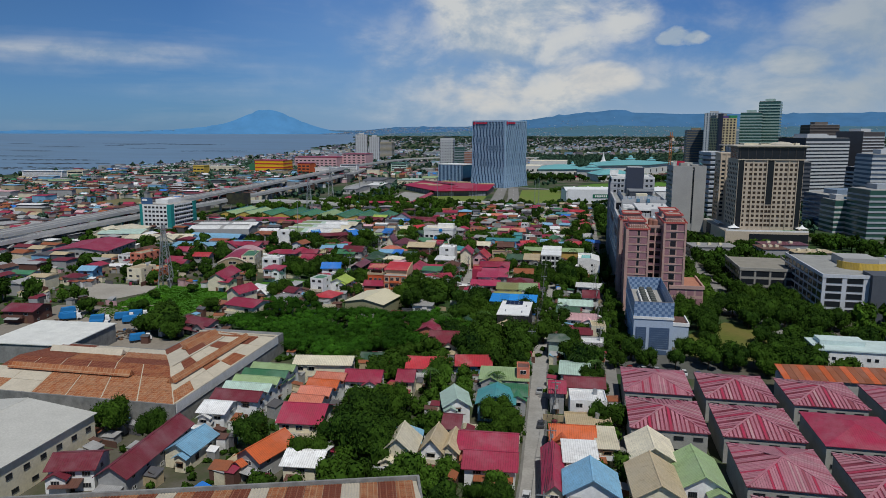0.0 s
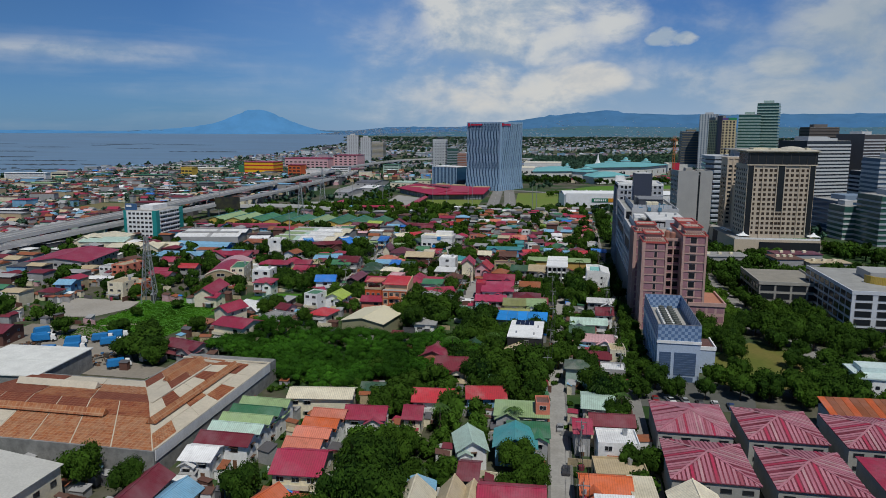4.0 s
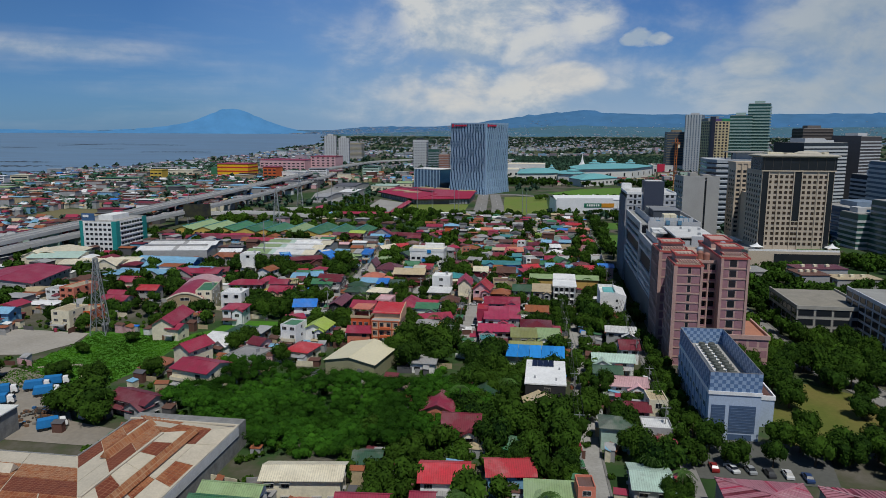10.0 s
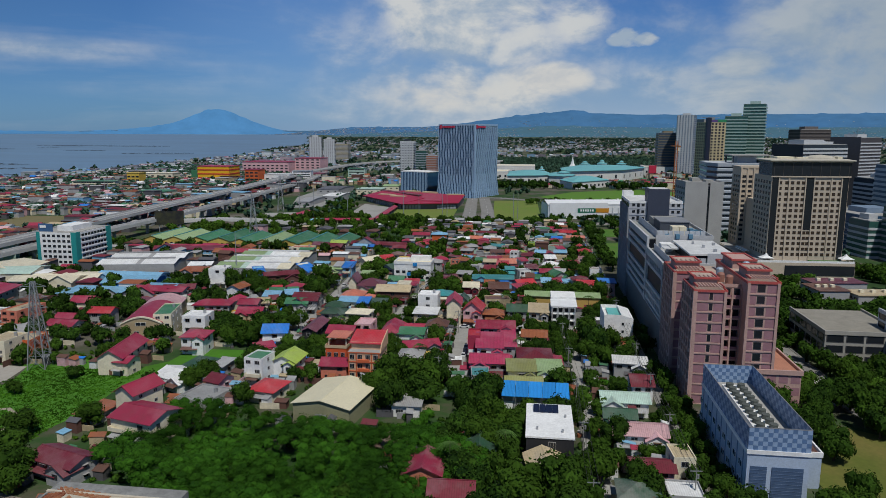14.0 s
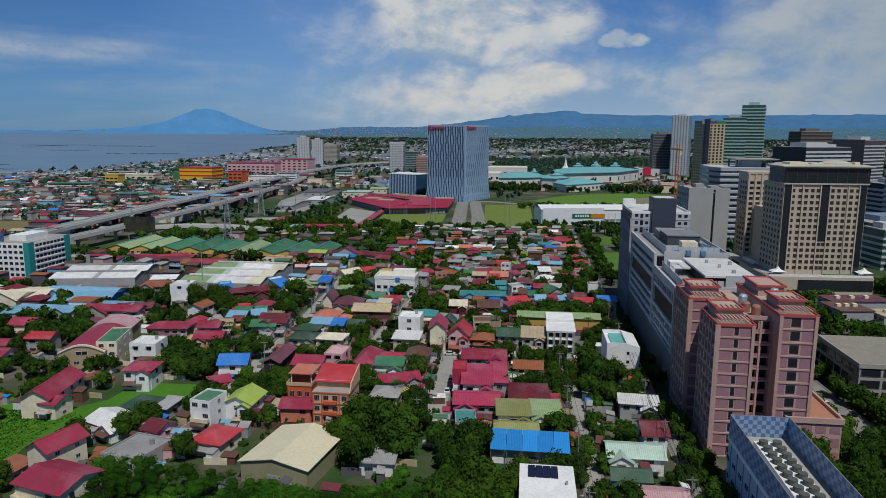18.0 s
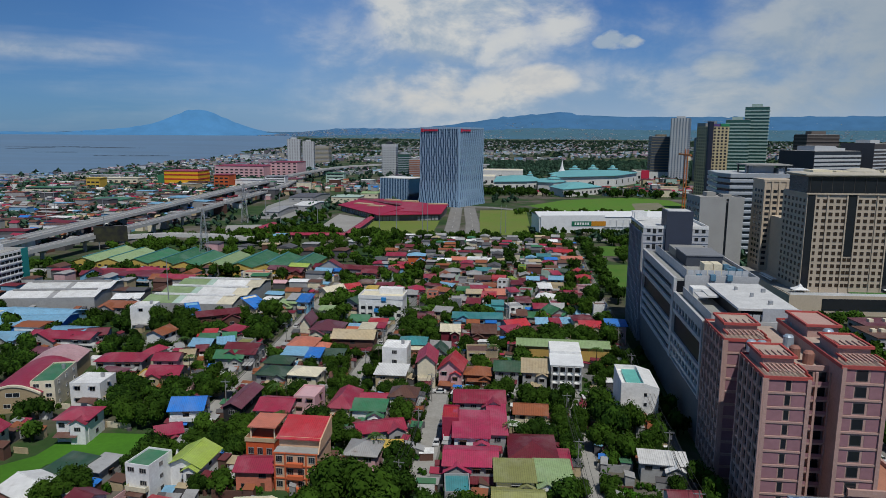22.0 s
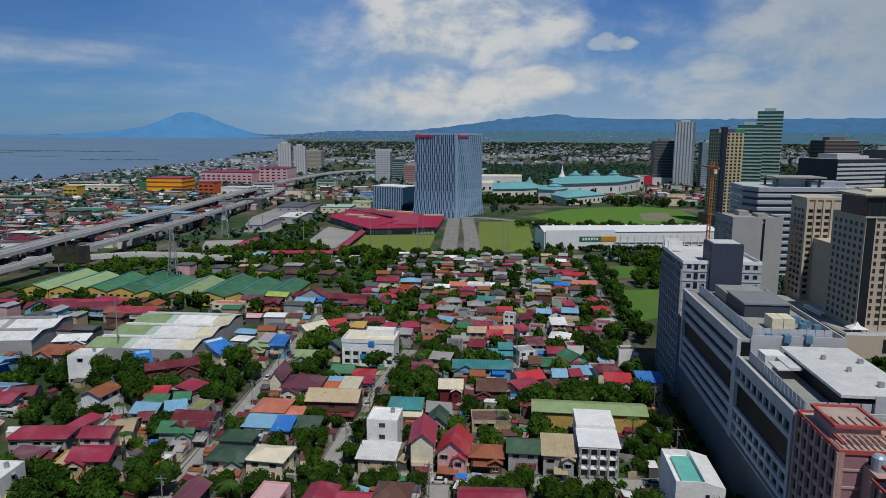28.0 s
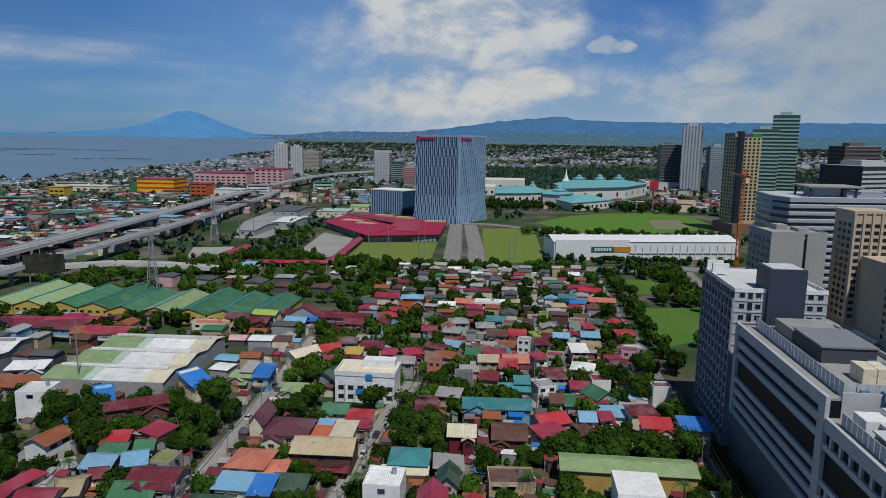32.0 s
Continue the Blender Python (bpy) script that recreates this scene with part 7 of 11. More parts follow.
house(-148.3, 398.7, 3.5, 4.1, 40, 3, 'shed', 0.6, 'grey', 'grey')
house(-136.0, 393.6, 3.5, 5.1, 19, 4.5, 'gablex', 1.2, 'maroon', 'grey')
house(-96.9, 422.7, 11.6, 11.1, 0, 6, 'hip', 3.0, 'plum', 'cream')
house(-106.8, 427.7, 3.8, 11.1, 2, 7, 'gabley', 2.6, 'plum', 'cream')
house(-101.0, 404.4, 9.4, 10.1, 0, 5, 'hip', 2.2, 'salmon', 'white')
house(-93.8, 402.6, 4.9, 7.1, 6, 4, 'hip', 1.6, 'salmon', 'white')
house(-83.7, 412.9, 15.5, 10.1, 2, 6, 'gablex', 2.0, 'tan', 'brown')
house(-80.9, 422.5, 5.2, 8.1, 0, 6, 'shed', 1.0, 'cream', 'cream')
house(-87.7, 424.6, 4.5, 5.1, 0, 4, 'shed', 0.8, 'orange', 'grey')
house(-88.4, 429.4, 3.6, 5.1, 0, 4, 'shed', 0.8, 'lightblue', 'grey')
house(-87.8, 440.1, 7.3, 6.1, 0, 5, 'gablex', 1.6, 'green', 'white')
house(-79.5, 435.8, 7.0, 6.1, 3, 4.5, 'shed', 1.0, 'red', 'grey')
house(-77.7, 430.8, 3.7, 5.1, 4, 4.5, 'shed', 0.8, 'crimson', 'grey')
house(-114.9, 493.4, 12.0, 7.1, 53, 5, 'gablex', 1.6, 'cream', 'cream')
house(-106.6, 500.3, 7.4, 6.1, 38, 5, 'gablex', 1.6, 'red', 'cream')
house(-102.3, 486.8, 4.2, 5.1, 20, 4.5, 'shed', 0.8, 'crimson', 'grey')
house(-90.6, 489.3, 15.7, 6.1, 0, 4.5, 'gablex', 1.2, 'maroon', 'grey')
house(-120.3, 466.3, 5.3, 8.1, 0, 5.5, 'shed', 2.0, 'blue', 'lightblue')
house(-127.8, 472.0, 3.5, 8.1, 0, 5, 'shed', 1.2, 'grey', 'grey')
house(-126.2, 467.7, 12.4, 5.1, 0, 4, 'shed', 0.6, 'palegreen', 'grey')
house(-104.3, 457.6, 12.0, 5.1, 3, 4, 'shed', 0.8, 'palegreen', 'grey')
house(-97.4, 470.3, 9.2, 8.1, -25, 5, 'gabley', 2.0, 'darkgreen', 'grey')
house(-60.7, 411.0, 9.4, 9.1, 3, 5, 'hip', 2.0, 'teal', 'grey')
house(-61.0, 405.0, 11.0, 3.1, 3, 4, 'shed', 0.4, 'cream', 'cream')
house(-92.8, 390.6, 4.4, 7.1, 3, 5, 'shed', 1.2, 'blue', 'grey')
house(-82.1, 498.2, 5.1, 6.1, 0, 5, 'hip', 1.8, 'crimson', 'tan')
house(-73.1, 500.1, 6.9, 7.1, 17, 5, 'hip', 2.0, 'crimson', 'grey')
house(-90.3, 505.6, 8.2, 6.1, 2, 5, 'shed', 0.8, 'maroon', 'cream')
house(-95.3, 496.6, 4.8, 6.1, 0, 5, 'shed', 0.8, 'yellow', 'cream')
house(-51.1, 473.1, 6.5, 19.1, 4, 5, 'flat', 0.0, 'darkgrey', 'grey')
house(-42.2, 476.9, 5.7, 8.1, -3, 5, 'gablex', 1.6, 'maroon', 'grey')
house(-41.2, 499.0, 7.8, 6.1, 4, 6, 'shed', 1.2, 'crimson', 'grey')
house(-33.3, 496.2, 9.0, 6.1, 7, 5, 'gablex', 2.0, 'salmon', 'grey')
house(-33.6, 467.9, 9.5, 7.1, 5, 4.5, 'gablex', 1.4, 'teal', 'grey')
house(-31.0, 469.5, 4.4, 5.1, 4, 6, 'shed', 1.0, 'teal', 'teal')
house(-49.2, 503.4, 6.3, 5.1, 0, 4.5, 'shed', 0.8, 'green', 'grey')
house(-38.9, 449.4, 20.6, 6.1, 3, 5, 'shed', 1.0, 'teal', 'lightblue')
house(-32.9, 446.1, 3.5, 4.1, 4, 4, 'shed', 0.8, 'blue', 'grey')
house(-40.4, 444.5, 4.3, 5.1, 4, 4, 'gablex', 1.0, 'rust', 'grey')
house(-47.7, 449.1, 3.7, 7.1, 4, 4, 'shed', 0.8, 'rust', 'grey')
house(-48.3, 428.6, 7.0, 8.1, 3, 5.5, 'gablex', 1.6, 'cream', 'maroon')
house(-34.9, 430.8, 9.0, 11.1, 2, 5, 'gablex', 2.0, 'brown', 'brown')
house(-22.9, 441.4, 9.1, 8.1, 27, 5, 'gablex', 1.6, 'red', 'grey')
house(-23.3, 432.6, 8.1, 7.1, 31, 4.5, 'shed', 1.0, 'crimson', 'white')
house(-15.3, 457.7, 4.2, 7.1, 4, 4.5, 'gablex', 1.4, 'green', 'grey')
house(-8.2, 460.0, 8.7, 4.1, 6, 4, 'shed', 0.8, 'maroon', 'grey')
house(-11.6, 471.5, 5.9, 6.1, 4, 5, 'gablex', 1.4, 'crimson', 'grey')
house(-5.7, 464.2, 7.4, 8.1, 31, 5, 'gabley', 2.0, 'green', 'grey')
house(-12.0, 442.0, 4.2, 6.1, 6, 6, 'gablex', 1.6, 'lightblue', 'white')
house(-6.9, 443.5, 3.5, 6.1, 17, 6, 'gablex', 1.2, 'crimson', 'white')
house(-7.2, 443.4, 6.0, 5.1, 16, 4, 'shed', 0.8, 'maroon', 'white')
house(-12.5, 437.2, 4.3, 7.1, 18, 4, 'hip', 1.6, 'brown', 'brown')
house(-10.2, 432.4, 6.1, 7.1, 51, 4, 'gablex', 1.4, 'crimson', 'grey')
house(7.7, 438.9, 8.2, 6.1, 0, 6, 'shed', 0.8, 'red', 'cream')
house(17.3, 435.3, 7.4, 8.1, 0, 8, 'shed', 0.6, 'blue', 'pink')
house(-23.8, 469.7, 6.5, 7.1, 22, 6, 'flat', 0.0, 'grey', 'white')
house(-2.3, 522.4, 8.2, 6.1, 0, 5, 'flat', 0.0, 'tan', 'tan')
house(14.6, 520.5, 8.2, 6.1, 16, 5, 'flat', 0.0, 'white', 'grey')
house(-34.2, 402.9, 11.2, 8.1, 6, 6, 'flat', 0.0, 'brown', 'tan')
house(-49.5, 401.8, 4.6, 8.1, 2, 5, 'gabley', 2.0, 'darkgreen', 'grey')
house(-14.2, 528.2, 5.9, 6.1, 0, 6, 'gablex', 1.2, 'lightblue', 'grey')
house(-41.2, 529.4, 7.8, 6.1, 2, 5, 'shed', 1.0, 'brown', 'grey')
house(-32.5, 531.4, 6.6, 6.1, 0, 5, 'shed', 1.0, 'red', 'cream')
house(-23.1, 519.6, 5.6, 6.1, 14, 5, 'shed', 1.0, 'maroon', 'grey')
house(-24.6, 497.3, 4.3, 6.1, 24, 6, 'shed', 1.0, 'crimson', 'white')
house(-1.5, 543.5, 4.2, 6.1, 17, 6, 'shed', 1.0, 'crimson', 'tan')
house(-25.3, 529.5, 3.5, 7.1, 20, 6, 'flat', 0.0, 'lime', 'lime')
house(-20.1, 458.6, 3.6, 8.1, 4, 5, 'gablex', 1.4, 'brown', 'grey')
house(-98.8, 585.6, 11.6, 7.1, 0, 7, 'gablex', 1.4, 'crimson', 'cream')
house(-84.5, 575.3, 10.1, 8.1, 5, 9, 'hip', 1.6, 'lightblue', 'orange')
house(-105.2, 539.8, 9.6, 6.1, 0, 5, 'gablex', 1.4, 'maroon', 'grey')
house(-127.1, 542.0, 5.9, 5.1, 4, 4.5, 'shed', 0.8, 'blue', 'grey')
house(-132.1, 538.5, 9.1, 6.1, -3, 5, 'gablex', 1.6, 'lightblue', 'grey')
house(-52.3, 530.7, 4.8, 7.1, 0, 5, 'flat', 0.0, 'darkgrey', 'grey')
house(-47.7, 582.4, 12.3, 8.1, 0, 7, 'flat', 0.0, 'white', 'white')
house(-59.0, 587.0, 9.4, 6.1, -5, 5, 'gablex', 1.4, 'salmon', 'cream')
house(-52.4, 561.7, 7.2, 6.1, -3, 5, 'gablex', 1.4, 'maroon', 'grey')
house(7.0, 620.3, 11.3, 7.1, -7, 6, 'gablex', 1.2, 'red', 'white')
house(-6.3, 600.8, 8.2, 6.1, 0, 6, 'shed', 0.8, 'teal', 'mint')
house(11.3, 599.4, 12.6, 6.1, 0, 5, 'shed', 0.8, 'salmon', 'tan')
house(-19.9, 566.4, 4.4, 5.1, -3, 6, 'flat', 0.0, 'green', 'lime')
house(1.3, 625.8, 10.8, 5.1, 5, 6, 'shed', 0.8, 'crimson', 'grey')
house(-42.5, 553.3, 8.6, 6.1, 0, 5, 'shed', 0.8, 'teal', 'grey')
house(-227.3, 350.5, 7.8, 15.1, -6, 8, 'flat', 0.0, 'tan', 'salmon')
house(-217.2, 375.4, 9.0, 8.1, 4, 5, 'gablex', 1.8, 'crimson', 'cream')
house(-200.8, 339.1, 11.0, 8.1, 0, 5, 'gablex', 1.4, 'crimson', 'cream')
house(-207.9, 351.0, 7.7, 6.1, 0, 4.5, 'gablex', 1.2, 'crimson', 'grey')
house(-237.7, 351.0, 8.4, 8.1, 0, 6, 'flat', 0.0, 'grey', 'white')
house(-199.4, 318.5, 6.6, 11.1, 6, 6, 'flat', 0.0, 'tan', 'orange')
house(-202.4, 310.9, 8.1, 11.1, -3, 8, 'flat', 0.0, 'tan', 'cream')
house(-229.6, 308.7, 7.5, 8.1, 6, 6, 'gablex', 1.4, 'lightblue', 'lightblue')
house(-231.1, 299.9, 8.4, 7.1, 0, 4, 'hip', 1.6, 'maroon', 'cream')
house(-202.9, 238.9, 12.2, 11.1, 6, 5, 'gablex', 1.6, 'maroon', 'brown')
house(-261.9, 302.8, 11.6, 7.1, 0, 4, 'gablex', 1.0, 'green', 'white')
house(-63.4, 390.8, 8.6, 9.1, 0, 10, 'flat', 0.0, 'white', 'white')
house(-228.1, 430.3, 34.1, 15.1, 0, 5, 'gablex', 1.6, 'lightblue', 'lightblue')
house(-224.3, 396.3, 26.9, 7.1, 0, 4.5, 'shed', 1.0, 'lightblue', 'grey')
house(-196.1, 406.2, 13.3, 13.1, 0, 5, 'gablex', 1.6, 'lightblue', 'lightblue')
house(-195.1, 401.4, 24.9, 9.1, 0, 5, 'gablex', 1.4, 'crimson', 'grey')
house(-188.2, 405.7, 14.1, 9.1, 18, 5, 'gablex', 1.4, 'maroon', 'grey')
house(-199.1, 446.9, 17.8, 8.1, 0, 5, 'shed', 1.0, 'rust', 'grey')
house(-206.3, 462.9, 12.0, 7.1, 15, 5, 'shed', 0.8, 'white', 'grey')
house(-246.4, 518.6, 34.5, 11.1, 19, 5, 'gablex', 1.2, 'maroon', 'lightblue')
house(-236.8, 515.8, 34.9, 13.1, -3, 5, 'shed', 1.0, 'maroon', 'lightblue')
house(-205.3, 510.3, 18.9, 7.1, 0, 5, 'gablex', 1.2, 'crimson', 'grey')
house(-120.7, 550.6, 40.7, 9.1, -4, 5, 'gablex', 1.4, 'maroon', 'grey')
house(-158.7, 537.3, 9.7, 7.1, -5, 6, 'gablex', 1.4, 'plum', 'yellow')
house(-147.1, 532.5, 9.4, 7.1, -5, 6, 'gablex', 1.4, 'maroon', 'brown')
house(-147.3, 542.1, 10.5, 7.1, -4, 7, 'gablex', 1.2, 'lime', 'cream')
house(-167.2, 526.9, 14.4, 7.1, 0, 6, 'flat', 0.0, 'salmon', 'cream')

# north of the meadow
house(-151.5, 302.5, 4.8, 6.6, -6, 4.8, 'gablex', 1.2, 'crimson', 'cream')
house(-164.4, 352.0, 6.8, 18.0, 15, 9.0, 'flat', 0.0, 'green', 'cream')
house(-151.6, 352.0, 9.4, 9.5, 4, 7.5, 'flat', 0.0, 'white', 'white')
house(-157.4, 378.0, 15.4, 8.0, 8, 5, 'hip', 2.0, 'crimson', 'grey')
house(-136.0, 368.0, 10.0, 8.0, 6, 5.0, 'gablex', 1.6, 'crimson', 'tan')
house(-142.5, 366.0, 4.2, 8.0, 6, 4.5, 'flat', 0.0, 'tan', 'yellow')
house(-141.0, 378.5, 8.0, 7.0, 6, 6.0, 'gablex', 1.4, 'crimson', 'pink')
house(-114.0, 339.5, 8.8, 9.0, 12, 6.0, 'gablex', 2.0, 'blue', 'white')
house(-81.9, 309.0, 8.4, 7.6, 4, 5, 'gablex', 1.4, 'crimson', 'salmon')
# crimson terrace along the street, stepping up to the north
house(-32.0, 352.0, 13.8, 9.6, 4, 7.6, 'gablex', 1.6, 'crimson', 'grey')
house(-32.9, 332.5, 8.6, 13.0, 4, 6.6, 'shed', 1.6, 'magenta', 'white')
house(-26.6, 339.5, 4.2, 20.0, 4, 6.2, 'shed', 1.4, 'magenta', 'grey')
house(-38.8, 337.5, 4.4, 8.8, 4, 8.6, 'flat', 0.0, 'red', 'crimson')
house(-32.0, 318.0, 12.2, 9.8, 3, 5.6, 'gablex', 1.3, 'magenta', 'grey')
house(-17.2, 326.5, 11.0, 13.0, 3, 4.8, 'hip', 2.0, 'maroon', 'cream')
house(-10.2, 321.5, 3.6, 8.0, 3, 4, 'shed', 0.8, 'crimson', 'white')
house(-21.4, 311.0, 8.4, 8.6, 4, 5.6, 'shed', 0.9, 'olive', 'cream')
house(-12.6, 312.2, 7.6, 8.2, 4, 5.6, 'shed', 0.9, 'palegreen', 'white')
house(-20.4, 302.4, 10.6, 7.6, 3, 4.2, 'gablex', 1.2, 'olive', 'cream')
# sheds west of the meadow
house(-276.5, 372.0, 33.0, 40.0, 12, 6, 'gabley', 2.2, 'crimson', 'grey')
house(-262.0, 411.0, 32.0, 14.0, 8, 6, 'gablex', 1.4, 'cream', 'cream')
house(-301.0, 433.0, 27.0, 26.0, 10, 7, 'gabley', 2.0, 'cream', 'cream')


def gym():
    """A long hall under a shallow arched roof, its front wall following the arch."""
    u, v, w, d, h, rise = -174.5, 360.0, 15.0, 42.0, 5.6, 2.6
    ob = thing("gymnasium", at(u, v, 0, 15), "long hall with an arched crimson roof and a tan arched front", "hall")
    take(u, v, w + 6, d)
    arch = [(-w / 2 + w * i / 12, h + rise * math.sin(math.pi * i / 12)) for i in range(13)]
    bm = bmesh.new()
    pr = [(w / 2, 0)] + arch[::-1] + [(-w / 2, 0)]
    solid(bm, [[(a, -d / 2, b) for a, b in pr], [(a, d / 2, b) for a, b in pr]])
    part("wall", bm, surface("tan_render", (0.42, 0.32, 0.19), 0.85, dirt=0.4, scale=0.3), ob)
    edge = paint("cream")
    for y0, y1, c in ((-d / 2 + 0.5, d / 2 - 13, "crimson"), (d / 2 - 13.1, d / 2, "pink")):
        bm = bmesh.new()
        lo = [(a * 1.05, b + 0.02) for a, b in arch]
        ring = lo + [(a, b + 0.16) for a, b in lo[::-1]]
        solid(bm, [[(a, y0, b) for a, b in ring], [(a, y1, b) for a, b in ring]])
        part("roof", bm, roofing(c), ob)
    bm = bmesh.new()
    ring = [(a * 1.03, b - 0.1) for a, b in arch] + [(a * 1.03, b + 0.45) for a, b in arch[::-1]]
    solid(bm, [[(a, -d / 2 - 0.3, b) for a, b in ring], [(a, -d / 2 + 0.5, b) for a, b in ring]])
    part("fascia", bm, edge, ob, "cream arched fascia")
    for i in range(4):
        piece("window", HOUSE_WINS[0], ob, pose(-w * 0.36 + i * w * 0.24, -d / 2, 2.2) @ Matrix.Diagonal((2.0, 1.5, 1.3, 1)))
    piece("window", HOUSE_WINS[0], ob, pose(0, -d / 2, 5.6) @ Matrix.Diagonal((4.0, 1.5, 1.4, 1)))


gym()


def blue_shed():
    """A row of five bays under one lean-to roof of bright blue sheet, on posts over a wall."""
    ob = thing("row_house", at(-16.8, 292.2, 0, 0), "low row of workshops under a bright blue sheet roof", "workshop")
    take(-16.8, 290.0, 20, 14)
    simple("wall", ob, paint("grey"), [(-9.4, 9.4, -2.8, 4.0, 0, 4.6)])
    for i in range(5):
        x = -9.7 + i * 3.9
        bm = bmesh.new()
        solid(bm, [[(x, -4.2, 4.4), (x + 3.8, -4.2, 4.4), (x + 3.8, 4.4, 6.0), (x, 4.4, 6.0)], [(x, -4.2, 4.5), (x + 3.8, -4.2, 4.5), (x + 3.8, 4.4, 6.1), (x, 4.4, 6.1)]])
        part("roof_sheet", bm, BRIGHTBLUE, ob)
        simple("ridge_strip", ob, paint("lightblue"), [(x + 3.78, x + 3.92, -4.2, -4.0, 4.2, 4.6)])
        simple("post", ob, STEEL, [(x + 0.1, x + 0.25, -4.0, -3.85, 0, 4.4)])
        simple("panel", ob, paint(("white", "grey", "darkgrey", "grey", "cream")[i]), [(x + 0.5, x + 3.3, -2.9, -2.8, 0.2, 2.4 + 0.3 * (i % 2))])


BRIGHTBLUE = ribbed(surface("bright_blue_sheet", (0.03, 0.27, 0.70), 0.45, dirt=0.25, scale=0.3, dirt_color=(0.03, 0.14, 0.42)), 0.4, 0.3)
blue_shed()

# ---- particular houses and sheds ----
def orange_block():
    """Four-storey peach house with a red roof and orange balcony frames, and its narrow orange neighbour."""
    wall = surface("peach_wall", (0.66, 0.42, 0.27), 0.85)
    frame_m = surface("orange_frame", (0.58, 0.13, 0.05), 0.7)
    ob = thing("apartment_house", at(-71.8, 312), "four-storey peach apartment house with orange frames and red roof", "house")
    take(-71.8, 312, 12, 13)
    w, d = 10.4, 11.5
    simple("wall", ob, wall, [(-w / 2, w / 2, -d / 2, d / 2, 0, 9.4)])
    simple("terrace", ob, CONC, [(-w / 2, w / 2, -d / 2, -d / 2 + 3, 9.4, 9.6)])
    simple("penthouse", ob, wall, [(-w / 2 + 0.4, w / 2, -d / 2 + 3, d / 2, 9.4, 12)])
    bm = bmesh.new()
    x0, x1, y0, y1 = -w / 2 - 0.2, w / 2 + 0.1, -d / 2 + 2.2, d / 2 + 0.3
    solid(bm, [[(x0, y0, 11.6), (x1, y0, 11.6), (x1, y1, 13.6), (x0, y1, 13.6)], [(x0, y0, 11.8), (x1, y0, 11.8), (x1, y1, 13.8), (x0, y1, 13.8)]])
    part("roof", bm, roofing("red"), ob)
    bm = bmesh.new()
    pr = [(-d / 2, 9.4), (d / 2, 9.4), (d / 2, 14.2), (-d / 2 + 2, 12)]
    solid(bm, [[(w / 2 + 0.1, a, b) for a, b in pr], [(w / 2 + 0.4, a, b) for a, b in pr]])
    part("gable_wall", bm, wall, ob)
    for j in range(3):
        for i in range(4):
            piece("window", WIN, ob, pose(-3.9 + i * 2.6, -d / 2, 1.7 + j * 3.1) @ Matrix.Diagonal((1.5, 1.6, 1.6, 1)))
        simple("balcony", ob, frame_m, [(-1.9, 1.9, -d / 2 - 0.9, -d / 2, j * 3.1 + 0.1, j * 3.1 + 1.0)])
        simple("floor_band", ob, frame_m, [(-w / 2 - 0.1, w / 2 + 0.1, -d / 2 - 0.2, -d / 2, 3.0 + j * 3.1, 3.3 + j * 3.1)])
    for x in (-5.1, -2.6, 2.4, 4.9):
        simple("pilaster", ob, frame_m, [(x, x + 0.3, -d / 2 - 0.25, -d / 2, 0, 9.4)])
    ob = thing("house", at(-83.3, 319), "narrow orange house with a roof terrace and salmon canopy", "house")
    take(-83.3, 319, 8, 10)
    simple("wall", ob, surface("deep_orange", (0.55, 0.10, 0.03), 0.8), [(-3.6, 3.6, -5, 5, 0, 8)])
    simple("terrace_rail", ob, paint("tan"), [(-3.8, 3.8, -5.2, -5, 8, 9), (-3.8, -3.6, -5, 5, 8, 9), (3.6, 3.8, -5, 5, 8, 9)])
    for x, y in ((-3, -3), (3, -3), (-3, 4), (3, 4)):
        simple("post", ob, paint("cream"), [(x - 0.15, x + 0.15, y - 0.15, y + 0.15, 8, 11)])
    simple("canopy", ob, roofing("salmon"), [(-3.6, 3.6, -3.8, 4.8, 11, 11.3)], "salmon metal canopy")
    for j in range(2):
        for i in range(3):
            piece("window", WIN, ob, pose(-2.3 + i * 2.3, -5, 2.2 + j * 3.4) @ Matrix.Diagonal((1.4, 1.6, 1.8, 1)))


orange_block()


def solar_house():
    ob = thing("house", at(-13.4, 262.7), "black modern house with a white flat roof and solar panels", "house")
    take(-13.4, 262.7, 12, 21)
    simple("wall", ob, paint("black"), [(-5.6, 5.6, -10, 10, 0, 8.4)])
    simple("roof", ob, paint("white"), [(-5.8, 5.8, -10.2, 10.2, 8.4, 8.8)])
    pv = glass("solar_cell", (0.012, 0.02, 0.05), 0.2)
    for i in range(4):
        for j in range(2):
            bm = bmesh.new()
            box(bm, -0.75, 0.75, -1.1, 1.1, -0.03, 0.03)
            p = part("solar_panel", bm, pv, ob, "dark blue solar panel")
            p.matrix_basis = pose(-3.2 + i * 1.6, 5.2 + j * 2.4, 9.15, 8, 0, 0)
    for x, y in ((-3, -6), (3, -7), (4, 2)):
        simple("vent", ob, STEEL, [(x - 0.25, x + 0.25, y - 0.25, y + 0.25, 8.8, 9.5)])
    piece("window", WIN, ob, pose(0.5, -10, 6.5) @ Matrix.Diagonal((1.8, 1.5, 2.2, 1)))
    piece("window", WIN_DARK, ob, pose(-3, -10, 2.6) @ Matrix.Diagonal((2.6, 1.5, 1.6, 1)))


solar_house()


